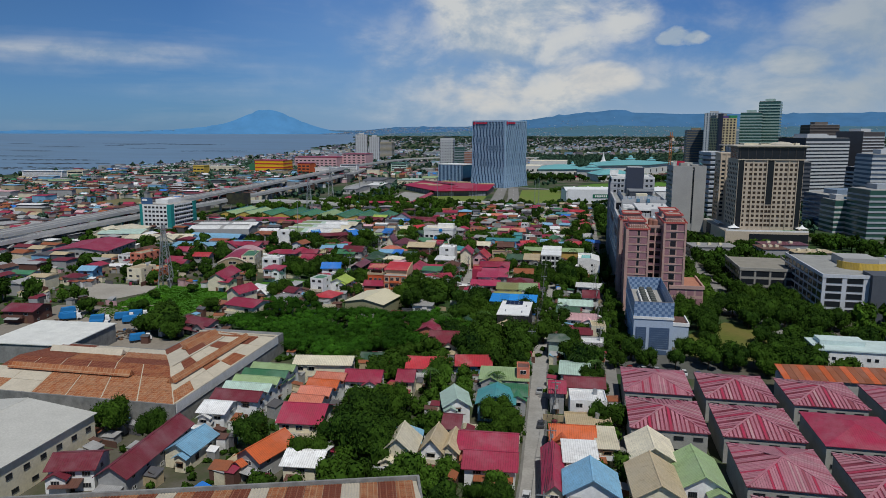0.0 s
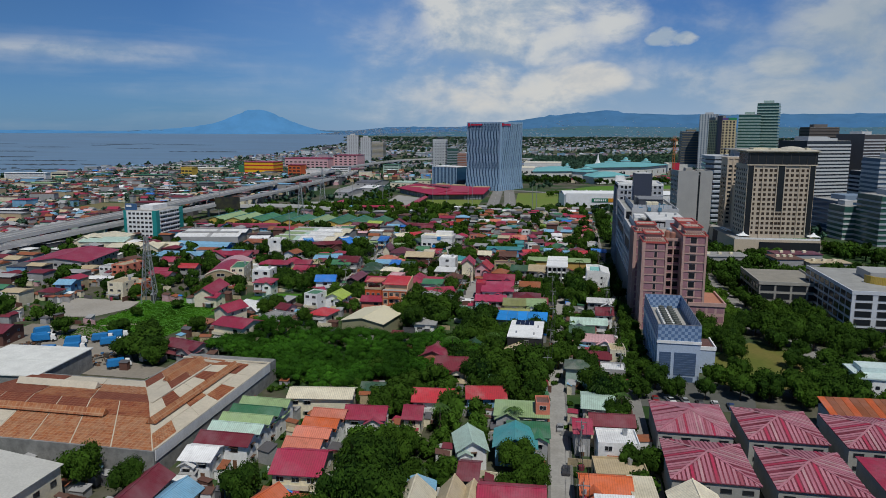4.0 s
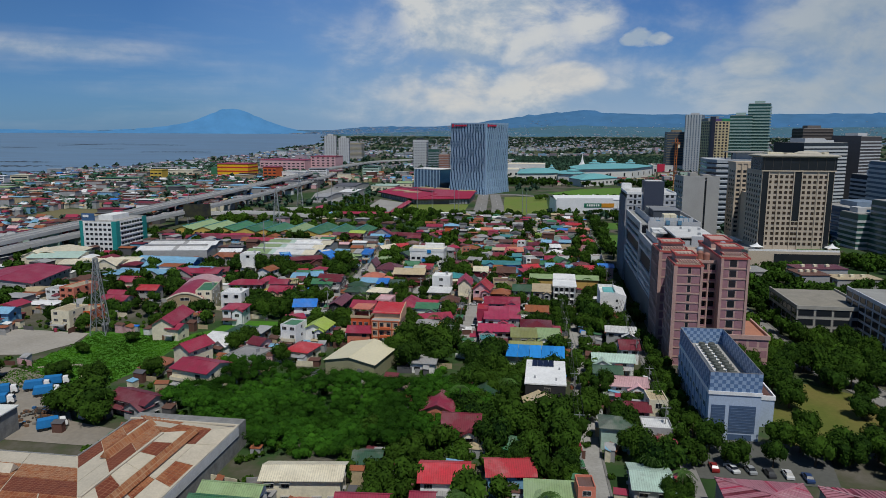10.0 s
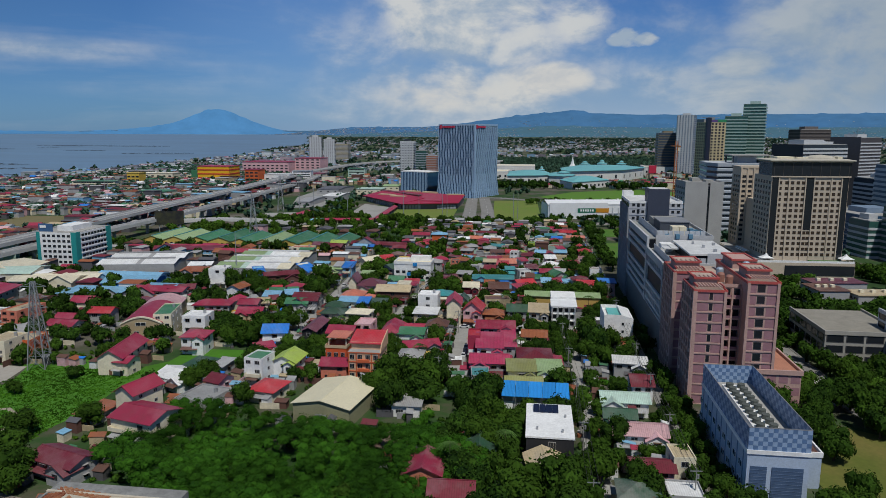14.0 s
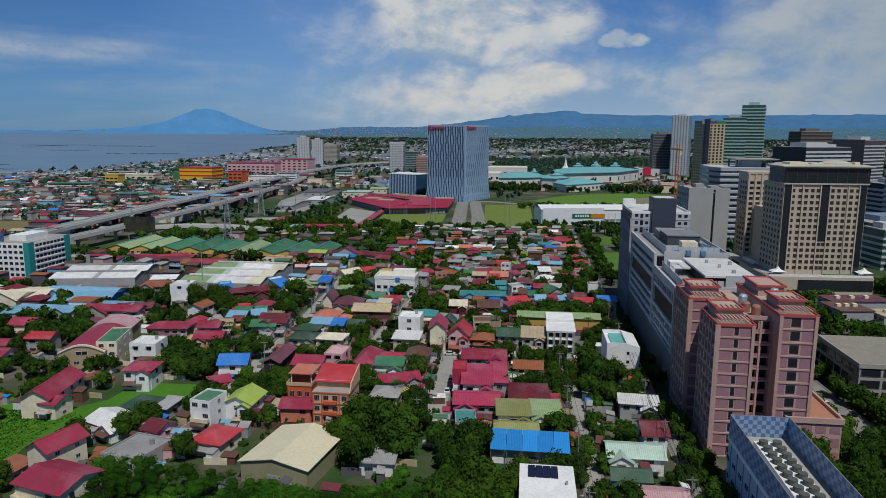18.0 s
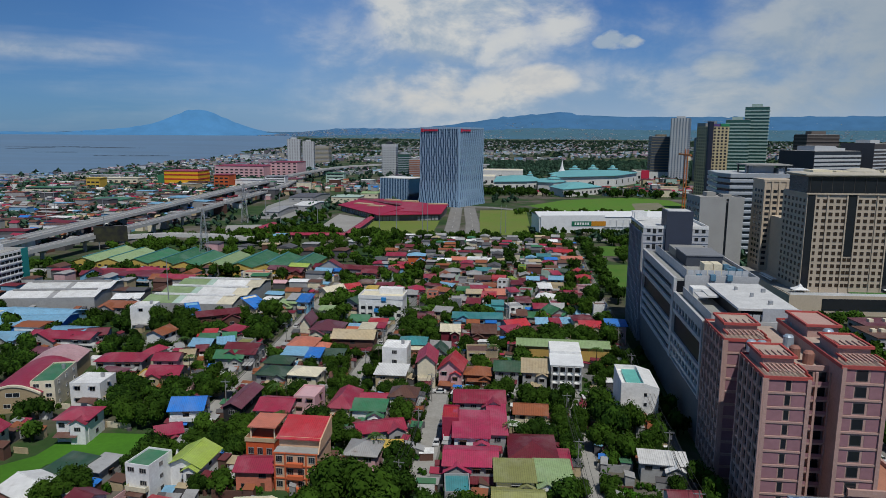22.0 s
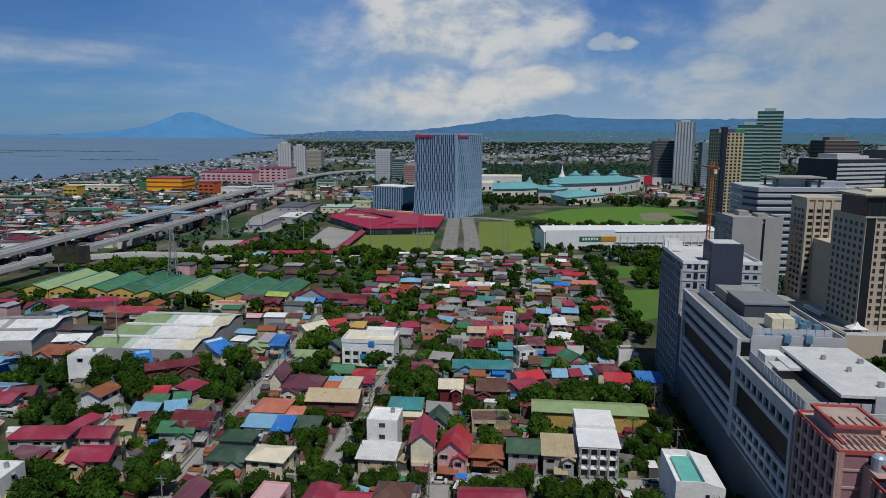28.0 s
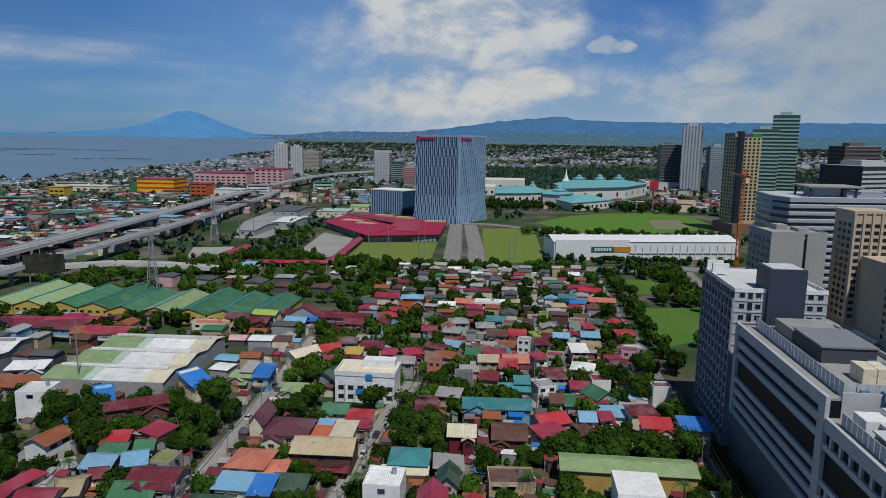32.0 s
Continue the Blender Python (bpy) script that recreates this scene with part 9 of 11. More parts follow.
def car_park_block():
    ob = thing("office_block", at(95, 360), "low beige office block with a bare flat roof and strip windows", "building")
    take(95, 360, 30, 36)
    wl = surface("beige_wall", (0.36, 0.345, 0.31), 0.85, dirt=0.35)
    simple("wall", ob, wl, [(-13, 13, -17, 17, 0, 11.6)])
    simple("roof", ob, surface("bare_slab", (0.28, 0.26, 0.22), 0.95, dirt=0.5), [(-12.6, 12.6, -16.6, 16.6, 11.6, 11.8)])
    for j in range(3):
        for i in range(4):
            piece("window", WIN_DARK, ob, pose(-9.7 + i * 6.45, -17, 2.4 + j * 3.7) @ Matrix.Diagonal((5.7, 1.5, 2.6, 1)))
        for i in range(6):
            piece("window", WIN_DARK, ob, pose(-13, -13.5 + i * 5.4, 2.2 + j * 3.7, 0, 0, -90) @ Matrix.Diagonal((4.8, 1.5, 2.6, 1)))
    simple("parapet", ob, wl, [(-13.3, 13.3, -17.3, -16.8, 11.2, 12.6), (-13.3, -12.8, -16.8, 17, 11.2, 12.6), (12.8, 13.3, -16.8, 17, 11.2, 12.6)])
    ob = thing("office_block", at(125, 329), "white office block with square windows and yellow roof ring", "building")
    take(125, 329, 46, 56)
    wh = surface("office_white", (0.56, 0.58, 0.62), 0.8, dirt=0.2)
    w, d = 42.0, 52.0
    simple("wall", ob, wh, [(-w / 2, w / 2, -d / 2, d / 2, 0, 17.4)])
    simple("roof", ob, surface("roof_slab", (0.42, 0.41, 0.38), 0.9), [(-w / 2 + 0.5, w / 2 - 0.5, -d / 2 + 0.5, d / 2 - 0.5, 17.4, 17.6)])
    simple("parapet", ob, wh, [(-w / 2 - 0.2, w / 2, -d / 2 - 0.2, -d / 2 + 0.3, 17, 18.4), (-w / 2 - 0.2, -w / 2 + 0.3, -d / 2 + 0.3, d / 2, 17, 18.4), (w / 2 - 0.3, w / 2 + 0.2, -d / 2 + 0.3, d / 2, 17, 18.4)])
    facade(ob, "left", w, d, 1.5, 5, 3.2, 9, 4.7, 2.3, WIN_DARK)
    for j in range(5):
        for x in (-16.8, -9.2, 11.0, 17.4):
            piece("window", WIN_DARK, ob, pose(x, -d / 2, 3.2 + j * 3.2) @ Matrix.Diagonal((5.8, 1.5, 2.3, 1)))
    simple("stair_tower", ob, surface("slate_wall", (0.09, 0.10, 0.12), 0.7), [(-4, 7, -d / 2 - 2.5, -d / 2 + 8, 0, 19)], "dark slate stair tower")
    yl = surface("roof_yellow", (0.62, 0.42, 0.03), 0.6)
    for a in range(14):
        t0, t1 = math.pi * (1.0 + a / 14), math.pi * (1.0 + (a + 1) / 14)
        bm = bmesh.new()
        p = [(2 + r * math.cos(t), -4 + 0.7 * r * math.sin(t)) for r, t in ((11, t0), (11, t1), (10.6, t1), (10.6, t0))]
        solid(bm, [[(q[0], q[1], 17.6) for q in p], [(q[0], q[1], 20.6) for q in p]])
        part("roof_screen", bm, yl, ob, "yellow curved roof screen")
    simple("plant_room", ob, surface("slab_grey", (0.42, 0.43, 0.44), 0.8), [(-6, 8, -2, 12, 17.6, 21)])
    ob = thing("office_block", at(93, 240), "long low white office with small dark windows", "building")
    take(98, 240, 34, 14)
    simple("wall", ob, paint("white"), [(-11, 26, -6, 6, 0, 7.6)])
    simple("roof", ob, surface("pale_aqua_roof", (0.55, 0.66, 0.64), 0.7), [(-11.4, 26.4, -6.4, 6.4, 7.6, 8.0)])
    simple("plant_room", ob, surface("pale_aqua_roof", (0.55, 0.66, 0.64), 0.7), [(-9, 4, -1, 5, 8.0, 9.4)])
    for i in range(12):
        piece("window", WIN_DARK, ob, pose(-8.5 + i * 3 + (i % 2) * -0.8, -6, 5.2) @ Matrix.Diagonal((1.1, 1.5, 1.0, 1)))
    ob = thing("warehouse", at(83, 214, 0, 4), "long shed with a rusty red ribbed roof", "warehouse")
    take(83, 214, 36, 9)
    simple("wall", ob, paint("grey"), [(-17, 17, -4, 4, 0, 6)])
    rr = roofing("rust")
    for i in range(18):
        bm = bmesh.new()
        solid(bm, [[(-17.4 + i * 1.93, -4.6, 6), (-15.55 + i * 1.93, -4.6, 6), (-15.55 + i * 1.93, 4.4, 7.6), (-17.4 + i * 1.93, 4.4, 7.6)], [(-17.4 + i * 1.93, -4.6, 6.15), (-15.55 + i * 1.93, -4.6, 6.15), (-15.55 + i * 1.93, 4.4, 7.75), (-17.4 + i * 1.93, 4.4, 7.75)]])
        part("roof_sheet", bm, rr if i % 3 else roofing("orange"), ob)
    for u, v, w, d, h, c, lb in ((88, 450, 26, 16, 6, "grey", "low pale restaurant with a cluttered flat roof"), (128, 452, 26, 12, 8, "plum", "low brown hall with a stepped roof"), (138, 432, 22, 12, 7, "tan", "low tan hall with a stepped roof"), (118, 436, 14, 16, 8, "brown", "low brown hall with a lean-to roof")):
        ob = thing("hall", at(u, v, 0, 8), lb, "hall")
        simple("wall", ob, paint("grey"), [(-w / 2, w / 2, -d / 2, d / 2, 0, h)])
        simple("roof", ob, roofing(c), [(-w / 2 - 0.4, w / 2 + 0.4, -d / 2 - 0.4, d / 2 + 0.4, h, h + 0.35)])
        for k in range(3):
            simple("roof_vent", ob, paint("cream"), [(-w / 3 + k * w / 4, -w / 3 + k * w / 4 + 1.8, -1, 1, h + 0.35, h + 1.5)])
        facade(ob, "left", w, d, 0, 2, h / 2, 3, 2.4, 1.2, WIN_DARK)
        take(u, v, w, d)


car_park_block()


def crane():
    ob = thing("tower_crane", at(80, 609), "slim orange tower crane beside the grey tower", "crane")
    om = surface("crane_orange", (0.50, 0.16, 0.04), 0.6)
    simple("mast", ob, om, [(-0.9, -0.6, -0.9, -0.6, 0, 74), (0.6, 0.9, -0.9, -0.6, 0, 74), (-0.9, -0.6, 0.6, 0.9, 0, 74), (0.6, 0.9, 0.6, 0.9, 0, 74)] + [(-0.9, 0.9, -0.9, 0.9, z, z + 0.3) for z in range(2, 74, 3)])
    simple("jib", ob, om, [(-0.5, 0.5, -12, 20, 70, 71)])
    simple("cab", ob, paint("cream"), [(0.9, 2.4, -1, 1, 67, 69.4)])


crane()


# ---- two stepped rows of townhouses beside the factory ----
for v, c in ((189.6, "palegreen"), (184.3, "green"), (179.0, "palegreen"), (173.8, "mint"), (168.3, "maroon")):
    house(-75.8, v, 12.0, 5.2, 0, 6.0, "gablex", 1.3, c, "white", group="stepped green-roofed townhouses")
for v, c in ((186.6, "salmon"), (181.0, "orange"), (175.4, "salmon"), (169.6, "salmon")):
    house(-57.4, v, 7.6, 5.5, 0, 5.6, "gablex", 1.4, c, "white", group="stepped orange-roofed townhouses")
house(-64.2, 199.4, 16.5, 7.6, 8, 6.0, "gablex", 1.2, "cream", "cream")


# ---- street poles, cables, palms, roof tanks ----
WOOD = surface("pole_concrete", (0.30, 0.29, 0.27), 0.9)
CABLE = surface("cable_black", (0.03, 0.03, 0.03), 0.7)


def pole_thing():
    ob = thing("utility_pole", at(0, -440), "grey concrete utility pole with a cross arm and transformer", "pole", "utility poles along the streets")
    bm = bmesh.new()
    solid(bm, [[(r * math.cos(a * math.pi / 3), r * math.sin(a * math.pi / 3), z) for a in range(6)] for r, z in ((0.17, 0), (0.11, 9.6))])
    part("post", bm, WOOD, ob)
    bm = bmesh.new()
    box(bm, -1.3, 1.3, -0.07, 0.07, 8.8, 8.98)
    part("cross_arm", bm, STEEL, ob)
    bm = bmesh.new()
    solid(bm, [[(0.4 + 0.24 * math.cos(a * math.pi / 4), 0.24 * math.sin(a * math.pi / 4), z) for a in range(8)] for z in (7.2, 8.1)])
    part("transformer", bm, STEEL, ob)
    return ob


def wires(bm, a, b, sag=0.9):
    a, b = Vector(a), Vector(b)
    n = 6
    pts = [a + (b - a) * i / n - Vector((0, 0, sag * 4 * (i / n) * (1 - i / n))) for i in range(n + 1)]
    solid(bm, [[p + Vector(o) * 0.035 for o in ((1, 1, 0), (-1, 1, 0), (-1, -1, 0), (1, -1, 0))] if abs(b.z - a.z) > abs(b.y - a.y) else [p + Vector(o) * 0.035 for o in ((1, 0, 1), (-1, 0, 1), (-1, 0, -1), (1, 0, -1))] for p in pts])


POLES = ([(4.4, v) for v in (128, 156, 186)], [(-5, 232), (-5, 262), (-5, 292), (-6, 322), (-7, 352)], [(17, v) for v in (240, 270, 300, 330, 360, 392, 424, 458, 492, 530, 570)],
         [(-47.5, v) for v in (306, 336, 364)], [(-73, 384), (-72, 410), (-69, 440), (-67, 470)], [(-108, 350), (-110, 382), (-111.5, 414), (-114, 446), (-117, 480)], [(-26.5, v) for v in (450, 480, 512, 546)])
first_pole = None
for run in POLES:
    for u, v in run:
        if first_pole:
            copy_thing(first_pole, at(u, v, 0, random.uniform(-8, 8)))
        else:
            first_pole = pole_thing()
            first_pole.matrix_world = at(u, v)
    bm = bmesh.new()
    for (a, b), (c, d) in zip(run, run[1:]):
        for o, z in ((-1.1, 9.0), (0, 9.0), (1.1, 9.0), (0.2, 6.6), (-0.2, 6.3)):
            wires(bm, (a + o, b, z), (c + o, d, z))
    single("cables", bm, CABLE, at(0, 0), "sagging black power and telephone cables between poles", "cables", kind="stuff")


def palm_mesh(seed):
    random.seed(seed)
    verts, faces = [], []
    for i in range(17):
        a = math.tau * i / 17 + random.uniform(-0.15, 0.15)
        up = random.uniform(0.1, 0.9)
        L = random.uniform(2.2, 2.9)
        c, s = math.cos(a), math.sin(a)
        spine = [(L * f, up * 1.5 * f - (1.0 + up * 0.6) * 1.5 * f * f) for f in (0, 0.25, 0.5, 0.75, 1.0)]
        for j in range(4):
            for k in range(5):
                f = k / 5
                r = spine[j][0] + (spine[j + 1][0] - spine[j][0]) * f
                z = spine[j][1] + (spine[j + 1][1] - spine[j][1]) * f
                for side in (-1, 1):
                    w = 0.62 * (1 - 0.5 * r / L) * side
                    o = len(verts)
                    verts += [(c * r, s * r, z), (c * (r + 0.13), s * (r + 0.13), z), (c * (r + 0.32) - s * w, s * (r + 0.32) + c * w, z - 0.22)]
                    faces.append((o, o + 1, o + 2))
    me = bpy.data.meshes.new("crown")
    me.from_pydata(verts, [], faces)
    me.materials.append(PALM)
    return me


PALMS = [palm_mesh(k) for k in (5, 6, 7)]
bm = bmesh.new()
solid(bm, [[(r * math.cos(a * math.pi / 3) + dx, r * math.sin(a * math.pi / 3), z) for a in range(6)] for r, z, dx in ((0.24, 0, 0), (0.17, 0.35, 0.12), (0.14, 0.7, 0.18), (0.12, 1.0, 0.1))])
PALMTRUNK = mesh("trunk", bm, BARK)
random.seed(8)
for u, v, h in ((10, 214, 8), (15, 206, 9), (-30, 190, 9), (-12, 196, 7), (-36, 244, 10), (-24, 254, 9), (-70, 392, 9), (-92, 350, 9), (-56, 322, 8), (-84, 330, 9), (6, 398, 9), (-30, 400, 8), (-130, 372, 9), (-140, 388, 10), (-62, 448, 9), (12, 448, 9), (-22, 334, 8)):
    ob = thing("palm_tree", at(u, v, 0, random.uniform(0, 360)), "slim coconut palm with drooping green fronds between houses", "palm tree", "coconut palms")
    piece("trunk", PALMTRUNK, ob, Matrix.Diagonal((1, 1, h, 1)))
    piece("crown", random.choice(PALMS), ob, pose(0.1, 0, h, 0, 0, random.uniform(0, 360)))


# ---- red-roofed arcades, small halls and sheds round the car parks ----
def arcade(u0, v0, u1, v1, width, label):
    a, b = Vector((u0, v0)), Vector((u1, v1))
    L, t = (b - a).length, math.degrees(math.atan2(b.y - a.y, b.x - a.x))
    ob = thing("arcade", at((u0 + u1) / 2, (v0 + v1) / 2, 0, t), label, "arcade", "red-roofed arcades")
    bm = bmesh.new()
    roof_body(bm, "gablex", L, width, 3.2, 1.3, 0.5)
    part("roof", bm, roofing("crimson"), ob)
    simple("back_wall", ob, paint("tan"), [(-L / 2, L / 2, width / 2 - 0.8, width / 2 - 0.5, 0, 3.2)])
    n = int(L / 9)
    for i in range(n + 1):
        x = -L / 2 + 0.3 + (L - 0.6) * i / n
        simple("column", ob, paint("cream"), [(x - 0.2, x + 0.2, -width / 2 + 0.2, -width / 2 + 0.6, 0, 3.2)])
    take((u0 + u1) / 2, (v0 + v1) / 2, abs(u1 - u0) + 4, abs(v1 - v0) + 4)


arcade(-222, 684, -160, 692, 7, "long low arcade with a crimson gabled roof by a lot")
arcade(-159, 694, -164, 806, 6, "long low arcade with a crimson gabled roof by the lawn")
arcade(-241, 708, -239, 748, 8, "short low arcade with a crimson gabled roof by a bare lot")


def hall(u, v, w, d, h, rise, kind, roof, wall, turn, label):
    ob = thing("hall", at(u, v, 0, turn), label, "shed")
    bm = bmesh.new()
    wall_body(bm, "gablex" if kind == "gablex" else "shed", w, d, h, rise if kind == "gablex" else 0.01)
    part("wall", bm, paint(wall), ob)
    bm = bmesh.new()
    roof_body(bm, kind, w, d, h, rise, 0.5)
    part("roof", bm, roofing(roof), ob)
    for i in range(max(2, int(w / 8))):
        piece("window", WIN_DARK, ob, pose(-w / 2 + (i + 0.5) * w / max(2, int(w / 8)), -d / 2, h * 0.55) @ Matrix.Diagonal((2.2, 1.4, 1.4, 1)))


hall(-206, 672, 18, 9, 3.4, 2.4, "arch", "lightblue", "white", 90, "small hall with a pale blue arched roof")
hall(-140, 664, 26, 5, 4.0, 1.6, "arch", "white", "grey", 68, "long white arched canopy beside trees")
hall(-268, 850, 14, 60, 5, 1.6, "gablex", "grey", "grey", 0, "long grey shed roof beside the expressway")
hall(-252, 900, 20, 50, 6, 1.8, "gablex", "white", "grey", -6, "pale metal shed in a grey yard")
hall(-284, 1000, 30, 60, 6, 1.8, "gablex", "darkgrey", "grey", -4, "wide dark grey shed in an industrial yard")
hall(-232, 985, 34, 30, 7, 2.0, "hip", "mint", "cream", 0, "cream hall with a pale green hipped roof")
hall(-208, 1048, 40, 24, 6, 1.6, "gablex", "palegreen", "cream", 0, "long hall with a pale green roof")
hall(-237, 522, 44, 16, 4.6, 1.8, "gablex", "crimson", "grey", 10, "long low shed with a faded crimson roof")
hall(-205, 512, 30, 12, 4.6, 1.6, "gablex", "rust", "grey", 6, "low shed with a rusty red roof")
hall(-221, 420, 26, 18, 5, 1.6, "gablex", "lightblue", "blue", 12, "blue shed with a pale blue metal roof")
hall(-228, 398, 30, 12, 4, 1.2, "gablex", "lightblue", "grey", 12, "low shed with a pale blue metal roof")
hall(-258, 421, 34, 24, 5, 1.4, "gablex", "cream", "grey", 12, "wide shed with a cream metal roof")
hall(-292, 424, 28, 22, 7, 1.6, "gablex", "mint", "cream", 12, "cream store with a pale flat-pitched roof")

# ---- crowded smaller houses between the named ones ----
ROOFS = ((COL["crimson"], 16), (COL["maroon"], 20), (COL["red"], 8), (COL["grey"], 26), (COL["rust"], 14), (COL["brown"], 10), (COL["green"], 5), (COL["darkgreen"], 4), (COL["teal"], 4), (COL["lightblue"], 5), (COL["blue"], 2), (COL["white"], 5), (COL["tan"], 5), (COL["plum"], 5))
WALLS = ((COL["cream"], 10), (COL["white"], 10), (COL["grey"], 14), (COL["tan"], 8), (COL["pink"], 5), (COL["salmon"], 3), (COL["lightblue"], 4), (COL["mint"], 4), (COL["brown"], 3))
MIXROOF, MIXWALL = weathered(ribbed(palette("mixed_roofing", ROOFS, 0.55)), (0.40, 0.36, 0.34), (0.10, 0.06, 0.04), 0.35), palette("mixed_render", WALLS, 0.9)


def filler_kind(i, w, d, h, kind, rise):
    words = "one" if h < 4.5 else "two" if h < 7.5 else "three"
    shape = SHAPE[kind]
    ob = thing("house", at(0, -400), f"{words}-storey rendered house with a {shape} metal roof in a crowded lane", "house", "crowded small houses")
    bm = bmesh.new()
    wall_body(bm, kind, w, d, h, rise)
    part("wall", bm, MIXWALL, ob)
    bm = bmesh.new()
    roof_body(bm, kind, w, d, h, rise, 0.65)
    part("roof", bm, MIXROOF, ob)
    n = max(1, round(h / 3))
    for j in range(n):
        piece("window", WIN, ob, pose(-w * 0.22, -d / 2, 1.7 + j * 3) @ Matrix.Diagonal((w * 0.26, 1.5, 1.2, 1)))
        if j:
            piece("window", WIN, ob, pose(w * 0.24, -d / 2, 1.7 + j * 3) @ Matrix.Diagonal((w * 0.26, 1.5, 1.2, 1)))
    return ob, w, d


random.seed(21)
KINDS = [filler_kind(i, *q) for i, q in enumerate(((6, 7, 3.2, "gablex", 1.2), (7, 6, 5.8, "shed", 0.8), (5.5, 8, 5.6, "gabley", 1.4), (8, 7, 3.4, "shed", 0.7), (6.5, 6.5, 6.2, "flat", 0),
                                                   (7.5, 8, 5.8, "hip", 1.8), (9, 7, 6.0, "gablex", 1.5), (5, 6, 8.6, "flat", 0), (10, 8, 5.2, "gablex", 1.7), (6, 9, 5.4, "shed", 0.9)))]
COUNT = {"filler": 0}
USED = set()


def fill(u0, u1, v0, v1, step, chance, picks, jitter=0.36, tilt=11):
    nu, nv = int((u1 - u0) / step), int((v1 - v0) / step)
    for i in range(nu):
        for j in range(nv):
            if random.random() > chance:
                continue
            u = u0 + (i + 0.5) * step + random.uniform(-jitter, jitter) * step
            v = v0 + (j + 0.5) * step + random.uniform(-jitter, jitter) * step
            k = random.choice(picks)
            ob, w, d = KINDS[k]
            if not is_free(u, v, max(w, d) / 2 - 0.6):
                continue
            m = at(u, v, 0, random.uniform(-tilt, tilt) + random.choice((0, 0, 90)))
            if k in USED:
                copy_thing(ob, m)
            else:
                ob.matrix_world = m
                USED.add(k)
            take(u, v, w, d, -0.3)
            COUNT["filler"] += 1


take(-163, 280, 44, 50, 0)
take(-131, 316, 30, 26, 0)
fill(-66, 22, 440, 560, 8.4, 0.86, (0, 1, 2, 3, 4, 5, 7, 9))
fill(-110, -66, 420, 560, 10.5, 0.55, (0, 1, 3, 5, 6))
fill(-205, -122, 330, 445, 14.0, 0.36, (5, 6, 8, 3))
fill(-108, -4, 300, 440, 13.0, 0.22, (0, 3, 5))
fill(-60, 18, 120, 300, 12.0, 0.22, (0, 3, 5, 8))
fill(4, 17, 240, 360, 10.0, 0.4, (0, 3, 5))

MID = []                                            # smaller houses farther off, joined into the town


def crowd(u0, u1, v0, v1, step, chance):
    for i in range(int((u1 - u0) / step)):
        for j in range(int((v1 - v0) / step)):
            u = u0 + (i + 0.5 + random.uniform(-0.4, 0.4)) * step
            v = v0 + (j + 0.5 + random.uniform(-0.28, 0.28)) * step
            if random.random() < chance and is_free(u, v, step * 0.33):
                MID.append((u, v, step))
                take(u, v, step * 0.7, step * 0.7, -0.3)


crowd(-112, 14, 560, 692, 8.6, 0.8)
crowd(-330, -205, 300, 440, 13.0, 0.75)
crowd(-240, -125, 585, 640, 13.0, 0.35)
crowd(-262, -230, 255, 300, 13.0, 0.5)
crowd(-300, -122, 452, 500, 9.5, 0.85)
crowd(-300, -120, 500, 545, 10.5, 0.75)
crowd(-420, -330, 330, 700, 13.0, 0.7)


# ---- lean-tos, awnings, tanks and yard walls crowded between the houses ----
CLUTTER_ROOF = palette("yard_roofing", ((COL["grey"], 24), (COL["rust"], 22), (COL["brown"], 16), (COL["maroon"], 14), (COL["crimson"], 6), (COL["white"], 6), (COL["darkgrey"], 14), (COL["lightblue"], 4), (COL["green"], 4), (COL["blue"], 3), (COL["tan"], 6)), 0.7, "Island", 0.5)
CLUTTER_WALL = palette("yard_walling", ((COL["grey"], 30), (COL["cream"], 10), (COL["white"], 8), (COL["tan"], 10), (COL["brown"], 14), (COL["darkgrey"], 12), (COL["pink"], 4)), 0.9, "Island", 0.5)


